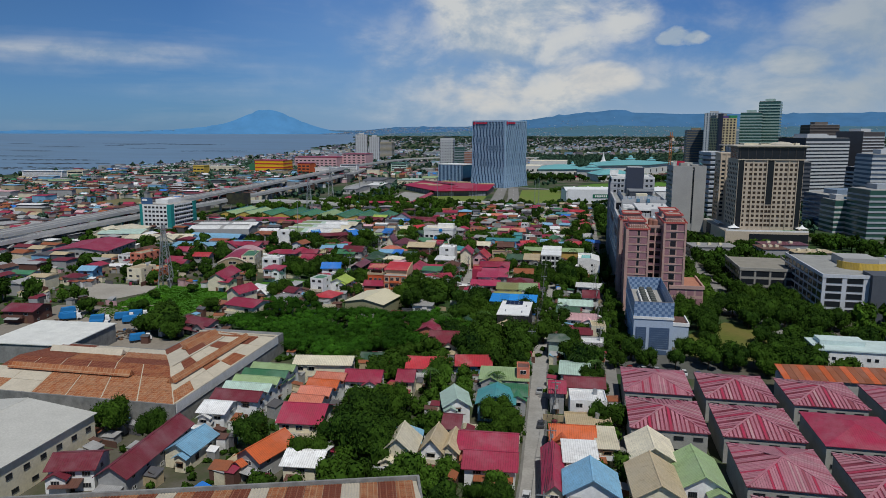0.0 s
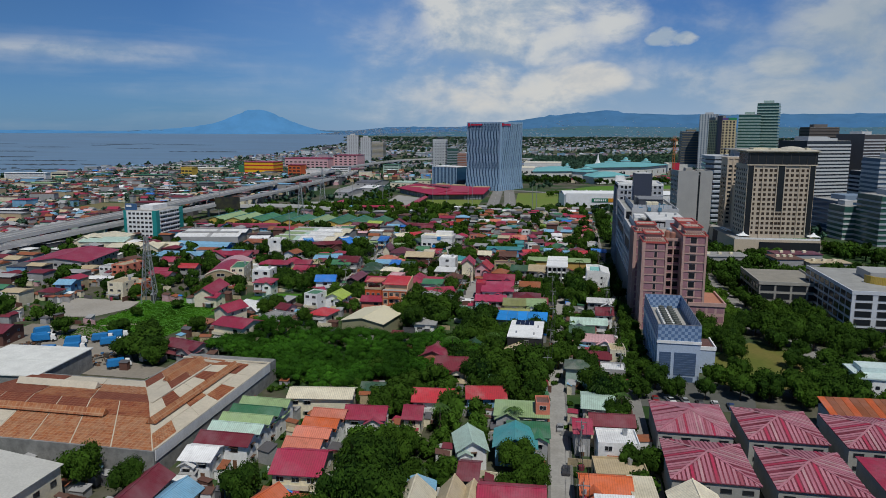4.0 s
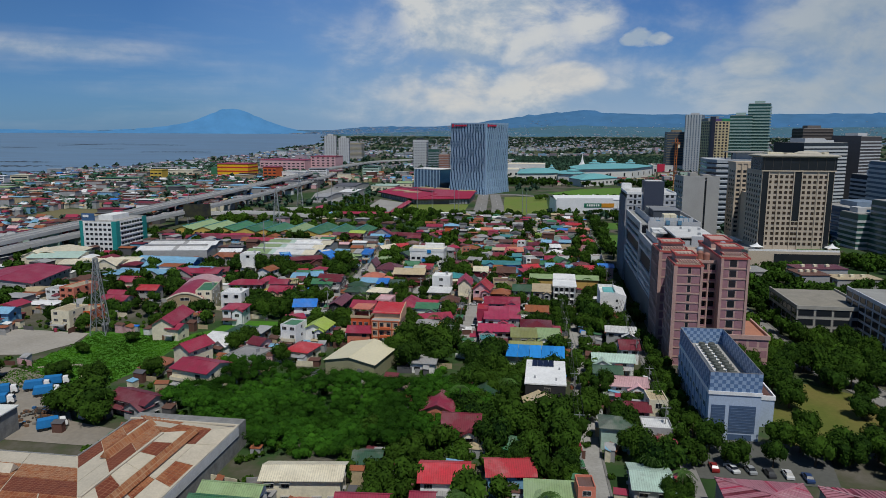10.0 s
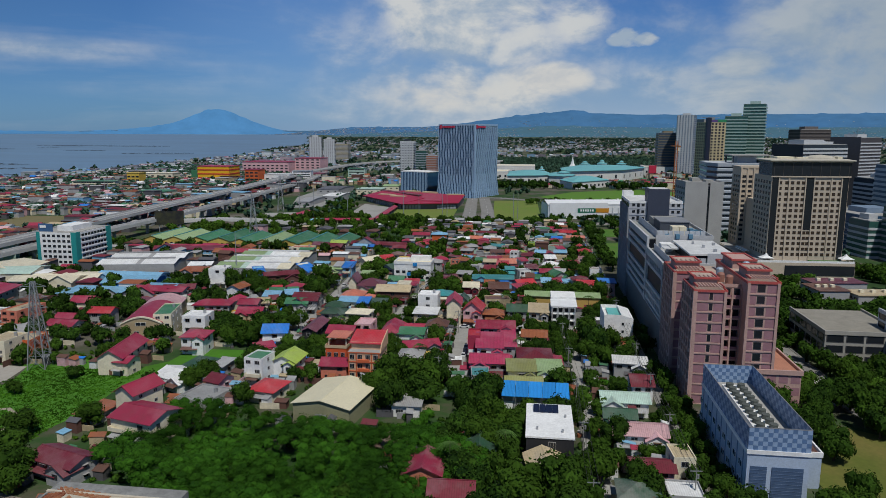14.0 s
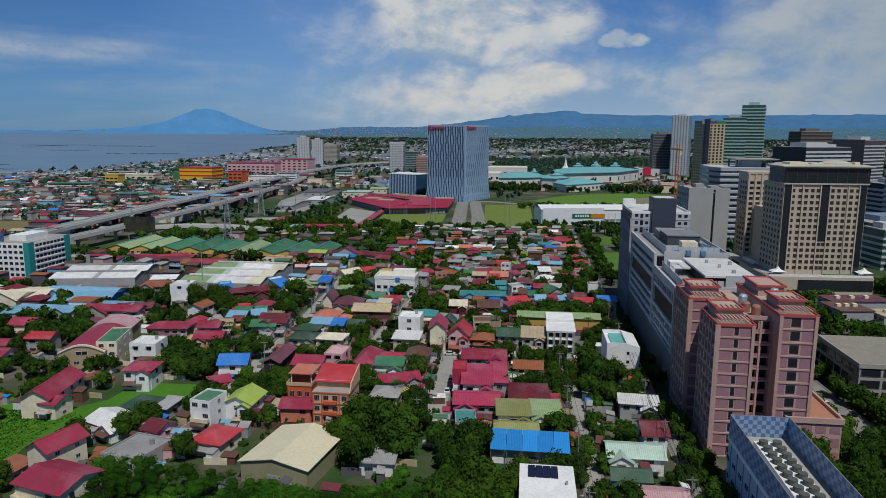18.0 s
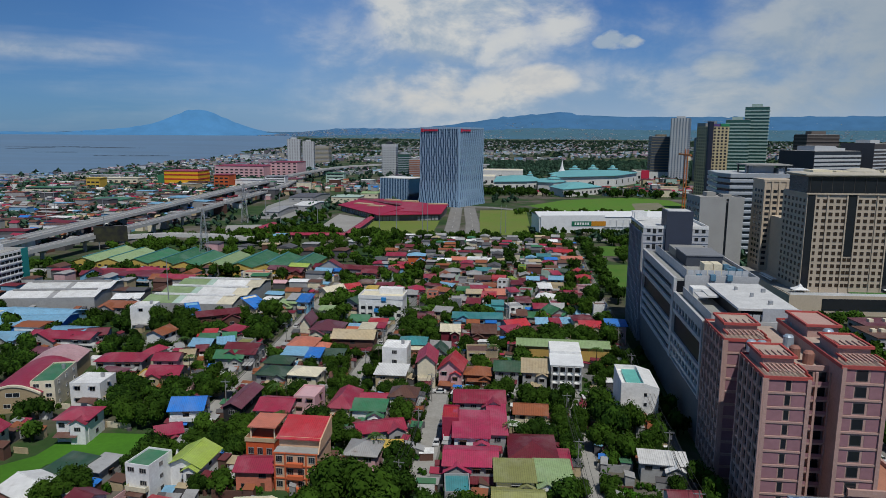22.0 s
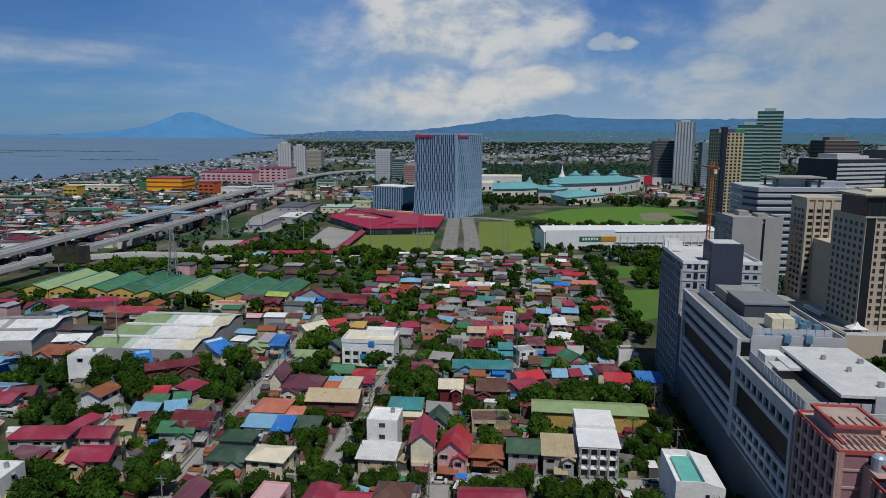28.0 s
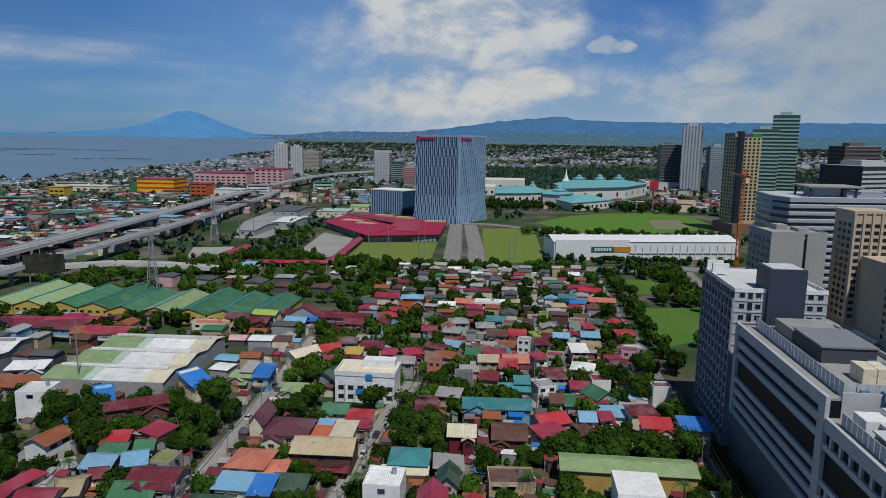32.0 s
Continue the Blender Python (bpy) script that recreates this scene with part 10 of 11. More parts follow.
def clutter(u0, u1, v0, v1, count, seed, label):
    random.seed(seed)
    walls, roofs = bmesh.new(), bmesh.new()
    made = 0
    for _ in range(count * 12):
        if made >= count:
            break
        u, v = random.uniform(u0, u1), random.uniform(v0, v1)
        if not is_free(u, v, 0.4) or is_free(u, v, 3.0):
            continue
        made += 1
        t = radians(random.choice((0, 0, 90)) + random.gauss(0, 7))
        c, q = math.cos(t), math.sin(t)

        def P(x, y, z):
            return (u + c * x - q * y, v + q * x + c * y, z)
        k = random.random()
        if k < 0.62:                                # a lean-to under one sloping sheet
            w, d, h, r = random.uniform(1.6, 4.6), random.uniform(1.4, 3.4), random.uniform(2.0, 3.4), random.uniform(0.2, 0.8)
            cor = ((-w / 2, -d / 2, 0), (w / 2, -d / 2, 0), (w / 2, d / 2, r), (-w / 2, d / 2, r))
            solid(walls, [[P(x * 0.88, y * 0.88, 0) for x, y, z in cor], [P(x * 0.88, y * 0.88, h + z) for x, y, z in cor]])
            solid(roofs, [[P(x, y, h + z + 0.01) for x, y, z in cor], [P(x, y, h + z + 0.09) for x, y, z in cor]])
        elif k < 0.82:                              # a length of yard wall
            w = random.uniform(3, 8)
            solid(walls, [[P(x, y, z) for x, y in ((-w / 2, -0.09), (w / 2, -0.09), (w / 2, 0.09), (-w / 2, 0.09))] for z in (0, random.uniform(1.5, 2.2))])
        else:                                       # a tank, crate or stacked goods
            r, h = random.uniform(0.4, 0.8), random.uniform(0.7, 1.6)
            solid(roofs, [[P(r * math.cos(a * math.pi / 4), r * math.sin(a * math.pi / 4), z) for a in range(8)] for z in (0, h)])
    ob = thing("yard_clutter", at(0, 0), label, "sheds", kind="stuff")
    part("walls", walls, CLUTTER_WALL, ob, kind="stuff")
    part("roofs", roofs, CLUTTER_ROOF, ob, kind="stuff")


clutter(-125, 20, 125, 300, 420, 61, "small lean-tos, yard walls and tanks crowded between houses")
clutter(-130, 20, 300, 440, 620, 62, "small lean-tos, yard walls and tanks crowded between houses")
clutter(-135, 20, 440, 700, 900, 63, "small lean-tos, yard walls and tanks in crowded lanes")
clutter(-330, -125, 220, 450, 620, 64, "small lean-tos, yard walls and tanks between sheds and houses")


def crown_mesh(seed, lobes, leaves, leaf, flat=0.8, mat=None):
    """Many small leaf blades in ragged lobes round a dark inner body; crown radius about 1, its foot at z = 0."""
    random.seed(seed)
    verts, faces = [], []
    L = []
    for i in range(lobes):
        a = random.uniform(0, math.tau)
        r = 0.62 * math.sqrt(random.random())
        L.append((r * math.cos(a), r * math.sin(a), 0.55 + random.uniform(-0.25, 0.42) * flat - 0.25 * r, random.uniform(0.30, 0.48)))
    ico = bmesh.new()
    bmesh.ops.create_icosphere(ico, subdivisions=1, radius=1.0)
    base = [v.co.copy() for v in ico.verts]
    tri = [[v.index for v in f.verts] for f in ico.faces]
    ico.free()
    for x, y, z, r in L:
        o = len(verts)
        for b in base:
            k = 0.80 + 0.16 * random.random()
            verts.append((x + b.x * r * k, y + b.y * r * k, z + b.z * r * k * 0.85))
        faces += [[o + i for i in t] for t in tri]
    for i in range(leaves):
        x, y, z, r = random.choice(L)
        d = Vector((random.gauss(0, 1), random.gauss(0, 1), random.gauss(0.35, 0.9))).normalized()
        p = Vector((x, y, z)) + Vector((d.x, d.y, d.z * 0.85)) * r * random.uniform(0.84, 1.16)
        n = (d + Vector((random.gauss(0, 0.5), random.gauss(0, 0.5), random.gauss(0.3, 0.5)))).normalized()
        s = n.orthogonal().normalized()
        s.rotate(Matrix.Rotation(random.uniform(0, math.tau), 3, n))
        t = n.cross(s)
        e = leaf * random.uniform(0.6, 1.3)
        o = len(verts)
        verts += [(p + s * e)[:], (p + t * e * 0.6)[:], (p - s * e)[:], (p - t * e * 0.6)[:]]
        faces.append((o, o + 1, o + 2, o + 3))
    me = bpy.data.meshes.new("crown")
    me.from_pydata(verts, [], faces)
    me.materials.append(mat or LEAF)
    return me


# ---- the far town, joined: too far off to pick its houses apart ----
def far_town():
    random.seed(33)
    walls, roofs = bmesh.new(), bmesh.new()
    hazed_walls, hazed_roofs = bmesh.new(), bmesh.new()

    def free_xy(x, y):
        u, v = grid_at(x, y)
        return is_free(u, v, 3)
    n = 0

    def add(x, y, w, d, h, r, t, lift=0.0):
        z = ground_z(x, y) + lift
        # Houses beyond 1450 m take the colours with haze painted in.
        wb, rb = (hazed_walls, hazed_roofs) if math.hypot(x, y) > 1450 else (walls, roofs)
        c, s = math.cos(t), math.sin(t)

        def P(px, py, pz):
            return (x + c * px - s * py, y + s * px + c * py, z + pz)
        cor = ((-1, -1), (1, -1), (1, 1), (-1, 1))
        lo = [wb.verts.new(P(a * w / 2, b * d / 2, 0)) for a, b in cor]
        hi = [wb.verts.new(P(a * w / 2, b * d / 2, h)) for a, b in cor]
        for i in range(4):
            wb.faces.new((lo[i], lo[(i + 1) % 4], hi[(i + 1) % 4], hi[i]))
        e = [rb.verts.new(P(a * (w / 2 + 0.4), b * (d / 2 + 0.4), h)) for a, b in cor]
        g = [rb.verts.new(P(-w / 2 - 0.3, 0, h + r)), rb.verts.new(P(w / 2 + 0.3, 0, h + r))]
        rb.faces.new((e[0], e[1], g[1], g[0]))
        rb.faces.new((e[2], e[3], g[0], g[1]))
        rb.faces.new((e[1], e[2], g[1]))
        rb.faces.new((e[3], e[0], g[0]))
    for u, v, st in MID:
        m = at(u, v)
        add(m.translation.x, m.translation.y, st * random.uniform(0.65, 0.95), st * random.uniform(0.55, 0.85), random.choice((3.2, 3.4, 5.6, 6.0, 6.2)), random.uniform(0.3, 1.6), radians(TURN + random.choice((0, 0, 90)) + random.uniform(-6, 6)))
    while n < 15500:
        y = 480 + 9000 * random.random() ** 2.3
        a = radians(random.uniform(-40, 44))
        x = math.tan(a) * (y + 40)
        if n % 4 == 0:                              # the lakeside quarter stands closest
            x, y = random.uniform(-760, -250), random.uniform(520, 1750)
        u, v = grid_at(x, y)
        xs, ys, sc = squeeze(x, y)
        if xs < shore_x(ys) + 14 * sc or (-345 < u < 290 and v < 700) or (-330 < u < 330 and v < 1120):
            continue
        if -700 < x < -280 and y < 2600:            # the crowded lakeside quarter
            pass
        elif 1420 < y < 2250 and x > 130:           # wood beyond the mall
            continue
        elif noise.noise((x * 0.004, y * 0.004, 2)) < (0.06 if y > 1500 else -0.06) and y > 900:
            continue
        if not free_xy(x, y):
            continue
        big = random.random() < (0.05 if n % 4 and y > 700 else 0.025)
        w, d, h = (random.uniform(12, 26), random.uniform(9, 18), random.uniform(6, 12)) if big else (random.uniform(4.5, 9.5), random.uniform(4, 8), random.uniform(3, 7))
        g = sc * (0.8 if n % 4 == 0 else 1.0 if y < 2000 else 1.25)
        add(xs, ys, w * g, d * g, h * g, (random.uniform(0.3, 0.6) if big else random.uniform(0.6, 2.2)) * g, radians(TURN + random.uniform(-14, 14)))
        n += 1
    for k in range(3200):                           # hamlets on the plain and the foot of the hills
        az = random.uniform(-9, 46)
        r = 3800 + 480 * random.random() ** 1.9 if k % 8 else random.uniform(4300, 4560)
        x, y = CX + r * math.sin(radians(az)), CY + r * math.cos(radians(az))
        if noise.noise((az * 0.35, r * 0.012, 8)) < -0.02:
            continue
        lo, top, f = ground_z(x, y), plain_top(az) if r < 4290 else sloped(az), (r - 3790) / 500 if r < 4290 else (r - 4280) / 420
        z = lo + (top - lo) * f - ground_z(x, y) - 0.6
        add(x, y, random.uniform(2.5, 8), random.uniform(2, 4), random.uniform(1.2, 2.6), 0.5, 0.0, z)
    for k in range(1500):                           # the built-up rise left of the hills
        az, r = random.uniform(-14, 1), random.uniform(4310, 4670)
        x, y = CX + r * math.sin(radians(az)), CY + r * math.cos(radians(az))
        lo = ground_z(x, y)
        add(x, y, random.uniform(3, 10), random.uniform(2, 4), random.uniform(1.0, 2.4), 0.4, 0.0, (sloped(az) - lo) * (r - 4280) / 420 - 0.6)
    far_r = palette("far_roofing", ((COL["grey"], 30), (COL["white"], 6), (COL["crimson"], 8), (COL["maroon"], 12), (COL["rust"], 12), (COL["tan"], 7), (COL["green"], 3), (COL["lightblue"], 4), (COL["brown"], 20), (COL["darkgrey"], 18), (COL["pink"], 3), (COL["blue"], 1)), 0.7, "Island")
    far_w = palette("far_render", ((COL["cream"], 6), (COL["white"], 6), (COL["grey"], 26), (COL["tan"], 8), (COL["darkgrey"], 12), (COL["pink"], 4), (COL["lightblue"], 4), (COL["mint"], 3), (COL["brown"], 8)), 0.9, "Island")
    # Distance haze as paint: 40 % blue-grey mixed into each house colour.
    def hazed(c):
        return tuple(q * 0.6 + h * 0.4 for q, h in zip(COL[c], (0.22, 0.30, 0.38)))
    haze_r = palette("haze_painted_roofing", tuple((hazed(c), k) for c, k in (("grey", 26), ("white", 12), ("crimson", 7), ("maroon", 8), ("rust", 10), ("tan", 8), ("green", 4), ("lightblue", 8), ("brown", 12), ("darkgrey", 12), ("pink", 4), ("blue", 3))), 0.8, "Island")
    haze_w = palette("haze_painted_render", tuple((hazed(c), k) for c, k in (("cream", 8), ("white", 10), ("grey", 24), ("tan", 8), ("darkgrey", 10), ("pink", 4), ("lightblue", 5), ("brown", 5))), 0.9, "Island")
    ob = thing("far_town", Matrix(), "crowded far town of small mixed-roof houses reaching the horizon", "town", kind="stuff")
    part("walls", walls, far_w, ob, kind="stuff")
    part("roofs", roofs, far_r, ob, kind="stuff")
    part("walls", hazed_walls, haze_w, ob, kind="stuff")
    part("roofs", hazed_roofs, haze_r, ob, kind="stuff")
    # trees of the far town: small ragged clumps
    n = 0
    kinds = []
    for k in range(5):
        me = crown_mesh(90 + k, 1 if k < 3 else 2, 14, 0.42, mat=HAZELEAF)
        a = np.empty(len(me.vertices) * 3)
        me.vertices.foreach_get("co", a)
        kinds.append((a.reshape(-1, 3), [tuple(p.vertices) for p in me.polygons]))
        bpy.data.meshes.remove(me)
    random.seed(34)
    tv, tf, o = [], [], 0
    while n < 13000:
        y = 470 + 9500 * random.random() ** 1.8
        x = math.tan(radians(random.uniform(-40, 45))) * (y + 40)
        if n % 5 == 0:                              # the wood beyond the mall stands close
            x, y = random.uniform(130, 900), random.uniform(1420, 2250)
        elif n % 5 == 1:                            # garden trees of the lakeside quarter
            x, y = random.uniform(-640, -270), random.uniform(600, 1700)
        u, v = grid_at(x, y)
        xs, ys, sc = squeeze(x, y)
        if xs < shore_x(ys) + 8 * sc or (v < 700 and -345 < u < 20) or (v < 560 and 20 <= u < 250) or not is_free(u, v, 2):
            continue
        if 716 < v < 945 and -160 < u < -10 or 904 < v < 1110 and -25 < u < 180 or 20 < u < 60 and 536 < v < 692:
            continue
        r = random.uniform(2.2, 4.6) * (1 + y / 1800) * sc
        x, y, z = xs, ys, ground_z(xs, ys)
        a, polys = kinds[n % 5]
        tv.append(np.column_stack((x + r * a[:, 0], y + r * a[:, 1], z + r * (0.9 if y > 2000 else 1.25) * a[:, 2])))
        tf += [[o + i for i in p] for p in polys]
        o += len(a)
        n += 1
    wd = thing("far_trees", Matrix(), "haze-toned green trees scattered through the far town", "trees", kind="stuff")
    me = bpy.data.meshes.new("crowns")
    me.from_pydata(np.vstack(tv).tolist(), [], tf)
    me.materials.append(HAZELEAF)
    ob = new("crowns", me)
    ob.parent = wd
    tagged(ob, kind="stuff")


far_town()

# ---- trees ----
CROWNS = [crown_mesh(50 + i, 12 + i, 1350, 0.068) for i in range(6)]
MIDDLE = [crown_mesh(60 + i, 10 + i, 560, 0.10) for i in range(5)]
SMALL = [crown_mesh(70 + i, 7, 230, 0.155) for i in range(4)]
SHRUB = [crown_mesh(80 + i, 2, 44, 0.26) for i in range(3)]
bm = bmesh.new()
solid(bm, [[(r * math.cos(a * math.pi / 3), r * math.sin(a * math.pi / 3), z) for a in range(6)] for r, z in ((0.075, 0), (0.05, 0.3), (0.035, 0.75))])
for a in (0.4, 2.5, 4.4):
    c, s = math.cos(a), math.sin(a)
    solid(bm, [[(c * q + 0.03 * math.cos(t * math.tau / 4), s * q + 0.03 * math.sin(t * math.tau / 4), z) for t in range(4)] for q, z in ((0.0, 0.32), (0.30, 0.62))])
TRUNK = mesh("trunk", bm, BARK)
FINE = [crown_mesh(40 + i, 14, 2700, 0.046) for i in range(4)]
TREES = {"n": 0}


def tree(u, v, r, h, near=True, label="leafy dark green broadleaf tree among the houses", group="street and garden trees"):
    ob = thing("tree", at(u, v, 0, random.uniform(0, 360)), label, "tree", group)
    piece("trunk", TRUNK, ob, Matrix.Diagonal((r * 0.9, r * 0.9, h * 0.8, 1)))
    c = piece("crown", random.choice(FINE if near and v < 215 else CROWNS if near else SMALL), ob, pose(0, 0, h * 0.22, 0, 0, random.uniform(0, 360)) @ Matrix.Diagonal((r, r * random.uniform(0.85, 1.1), h * 0.72, 1)))
    take(u, v, r * 1.1, r * 1.1, 0)
    TREES["n"] += 1
    return ob


def grove(u0, u1, v0, v1, count, r0, r1, near=True, gap=0.5, label="leafy dark green broadleaf tree among the houses", group="street and garden trees", tries=6, joined=False, tall=(1.5, 2.0)):
    """Trees scattered over a stretch of the plan; joined: those too many to count, in one body."""
    made, bodies = 0, []
    for _ in range(count * tries):
        if made >= count:
            break
        u, v = random.uniform(u0, u1), random.uniform(v0, v1)
        r = random.uniform(r0, r1)
        if not is_free(u, v, r * gap):
            continue
        h = r * random.uniform(*tall)
        if joined:
            bodies.append((u, v, r, h))
            take(u, v, r * 1.1, r * 1.1, 0)
        else:
            tree(u, v, r, h, near, label, group)
        made += 1
    if joined and bodies:
        verts, faces, o = [], [], 0
        for u, v, r, h in bodies:
            me = random.choice(MIDDLE if near else SMALL)
            a = np.empty(len(me.vertices) * 3)
            me.vertices.foreach_get("co", a)
            a = a.reshape(-1, 3)
            t = random.uniform(0, math.tau)
            c, s = math.cos(t), math.sin(t)
            verts.append(np.column_stack((u + r * (c * a[:, 0] - s * a[:, 1]), v + r * (s * a[:, 0] + c * a[:, 1]), h * 0.18 + a[:, 2] * h * 0.76)))
            faces += [[o + i for i in p.vertices] for p in me.polygons]
            o += len(a)
            k = 0.07 * r                            # the trunk
            tr = np.array([(u + k * x, v + k * y, z) for z in (0, h * 0.5) for x, y in ((-1, -1), (1, -1), (1, 1), (-1, 1))])
            verts.append(tr)
            faces += [[o + i for i in f] for f in ((0, 1, 5, 4), (1, 2, 6, 5), (2, 3, 7, 6), (3, 0, 4, 7))]
            o += 8
        me = bpy.data.meshes.new("tree_grove")
        me.from_pydata(np.vstack(verts).tolist(), [], faces)
        me.materials.append(LEAF)
        ob = new("tree_grove", me)
        ob.matrix_world = at(0, 0)
        tagged(ob, label, "trees", kind="stuff")


random.seed(77)
# broad trees that stand out by themselves
for u, v, r, h in ((-100, 151, 6, 11), (-88, 149, 4.5, 9), (-64, 152, 5, 10), (-42, 152, 6.5, 13), (-40, 163, 6.5, 13), (-36, 172, 5, 11), (-47, 144, 5, 9), (-33, 148, 6.5, 14), (-14, 128, 5, 9), (-6, 167, 4.5, 9), (-10, 176, 4.5, 8), (12, 218, 6, 11), (8, 228, 5, 9), (7, 238, 4.5, 9), (7, 246, 4, 8), (-9, 228, 5, 10), (-16, 222, 5, 9), (-26, 226, 5.5, 10), (-20, 214, 4.5, 9), (-30, 236, 5, 9), (14, 206, 4, 8),
                   (-20, 236, 6, 10), (-10, 240, 7, 11), (-2, 248, 5, 9), (-24, 246, 5, 10), (-30, 260, 5, 9), (3, 268, 4, 8), (27, 236, 4.2, 8), (44, 239, 4.2, 8), (49, 238, 4.6, 8), (31, 228, 3.6, 7), (40, 229, 3.6, 7), (53, 246, 4.2, 9), (54, 277, 5.5, 10), (49, 284, 5, 10), (58, 285, 4.5, 9), (66, 236, 5, 9), (72, 239, 5, 9), (78, 243, 5, 9), (84, 249, 5, 9), (74, 231, 5, 9), (82, 236, 5, 9), (66, 228, 4.5, 8), (58, 232, 4.5, 8), (50, 231, 4.5, 8), (90, 256, 5, 9), (73, 290, 5.5, 10), (80, 287, 5.5, 10), (86, 284, 5.5, 10), (66, 300, 5, 10), (74, 302, 5.5, 10), (82, 298, 5.5, 10), (92, 276, 5, 9), (62, 294, 4, 9),
                   (56, 268, 5.5, 9), (57, 236, 5, 8), (71, 301, 5.5, 10), (80, 298, 5.5, 10), (60, 304, 5, 9), (52, 300, 5, 9), (47, 282, 3.5, 7), (-122, 290, 4.2, 8), (-142, 236, 7, 10), (-135, 231, 6, 9), (-163, 318, 4, 7), (-175, 280, 3, 4), (-166, 296, 3.5, 4), (-60, 300, 7, 12), (-52, 296, 7, 12), (-64, 290, 5, 10), (-50, 288, 6, 10), (-48, 305, 5, 10), (-58, 282, 6, 11), (2, 352, 6, 12), (4, 342, 6, 12), (10, 346, 5, 10), (-8, 360, 4.5, 9), (0, 336, 4, 8), (-4, 346, 3.5, 8), (6, 330, 5, 9),
                   (4, 424, 7, 10), (-8, 424, 8, 10), (-18, 424, 6, 9), (14, 428, 6, 10), (10, 470, 6, 11), (2, 478, 6, 11), (14, 492, 6, 12), (-130, 446, 6, 11), (-140, 440, 5, 9), (-122, 410, 5, 10), (-160, 430, 6, 10), (-150, 412, 6, 11), (-172, 428, 5, 10), (-104, 470, 5, 9), (-96, 480, 5, 9),
                   (-106, 440, 4, 8), (-60, 470, 5, 9), (-52, 462, 5, 9), (-112, 358, 5, 9), (-124, 352, 5, 10), (-166, 256, 5, 6), (-137, 262, 5, 7), (-140, 230, 7, 9), (-147, 232, 5, 8), (-133, 226, 5, 8), (-186, 252, 5, 7), (-152, 254, 5, 7), (-102, 282, 4.5, 7), (-131, 335, 5, 9), (-124, 336, 5, 9), (-113, 318, 4, 7), (-121, 297, 4.5, 8)):
    tree(u, v, r, h)
grove(-34, -5, 230, 300, 34, 3.6, 5.8, gap=0.35, label="broad dark green tree beside an overgrown lot")
grove(-8, 4, 236, 330, 16, 2.6, 3.8, gap=-0.6, label="dark green trees over a narrow street", joined=True)
grove(15, 24, 120, 420, 44, 2.6, 4.0, gap=-0.3, label="dark green tree over a narrow street", joined=True)
grove(8, 17, 120, 420, 30, 2.6, 4.2)
grove(-9, -1, 130, 372, 30, 2.4, 3.8, gap=0.3, label="dark green tree beside a narrow street")
grove(23, 28, 240, 470, 26, 2.4, 3.6, group="trees beside the office block")
grove(66, 108, 214, 330, 60, 3.6, 5.5, label="dense dark green tree beside the avenue", group="avenue trees")
grove(62, 104, 286, 345, 40, 4.0, 6.0, label="dense dark green trees beside the avenue", group="avenue trees", joined=True)
grove(57, 67, 318, 480, 34, 3.4, 5.0, False, gap=-0.3, label="dense dark green trees along the avenue", group="avenue trees", joined=True)
grove(77, 82, 325, 480, 26, 3.0, 4.4, False, gap=-0.3, label="dense dark green trees along the avenue", group="avenue trees", joined=True)
grove(84, 160, 380, 428, 44, 3.4, 5.2, False, gap=0.1, label="dense dark green trees between the offices", group="avenue trees", joined=True)
grove(60, 130, 370, 500, 60, 3.6, 5.5, False, label="dense dark green trees beside the avenue", group="avenue trees", joined=True)
grove(100, 190, 216, 300, 40, 4.5, 7.0, False, label="dense dark green trees beside the avenue", group="avenue trees", joined=True)
grove(160, 230, 380, 520, 40, 4.0, 6.0, False, label="dense dark green trees beside the offices", group="avenue trees", joined=True)
grove(44, 76, 520, 700, 60, 4.0, 6.0, False, label="dense dark green park trees", group="park trees", joined=True)
grove(10, 30, 500, 690, 46, 3.2, 5.5, False, label="dense dark green trees beside the park", group="park trees", joined=True)
grove(-130, -4, 300, 372, 60, 2.6, 4.5)
grove(-130, -4, 300, 440, 60, 2.2, 3.8, gap=0.2, joined=True)
grove(-108, 6, 378, 445, 60, 2.6, 4.6, gap=0.4, joined=True)
grove(-40, -4, 226, 306, 30, 3.0, 5.0, gap=0.25, label="broad dark green trees beside an overgrown lot", joined=True)
grove(-60, 0, 120, 232, 70, 2.8, 4.8, joined=True)
grove(-120, 18, 445, 560, 110, 2.6, 5.0, False, gap=0.35, joined=True)
grove(-120, 16, 560, 690, 110, 2.4, 4.6, False, gap=0.35, joined=True)
grove(-210, -120, 330, 445, 84, 2.6, 4.6, gap=0.35, joined=True)
grove(-330, -205, 255, 440, 90, 3.0, 5.5, False, joined=True)
grove(-215, -130, 262, 330, 16, 2.5, 4.5, joined=True)
grove(-300, -60, 585, 690, 120, 3.2, 5.6, False, joined=True)
grove(-240, -165, 690, 860, 46, 3.0, 5.0, False, gap=0.1, label="dense green trees round the car parks", joined=True)
grove(100, 178, 488, 514, 44, 3.2, 5.0, False, gap=0.2, label="dense dark green trees before the hotel", joined=True)
grove(-320, -120, 500, 545, 40, 3.0, 5.0, False, joined=True)
grove(-230, 10, 690, 712, 60, 3.5, 5.5, False, gap=0.2, label="tall dense dark roadside trees", group="roadside trees", joined=True)
grove(-12, 130, 738, 762, 50, 2.4, 3.6, False, gap=0.2, label="slim young green roadside trees", group="roadside trees", joined=True)
grove(-30, 150, 868, 898, 60, 3.0, 4.6, False, gap=0.3, label="dense dark green trees round the lawn", group="lawn trees", joined=True)
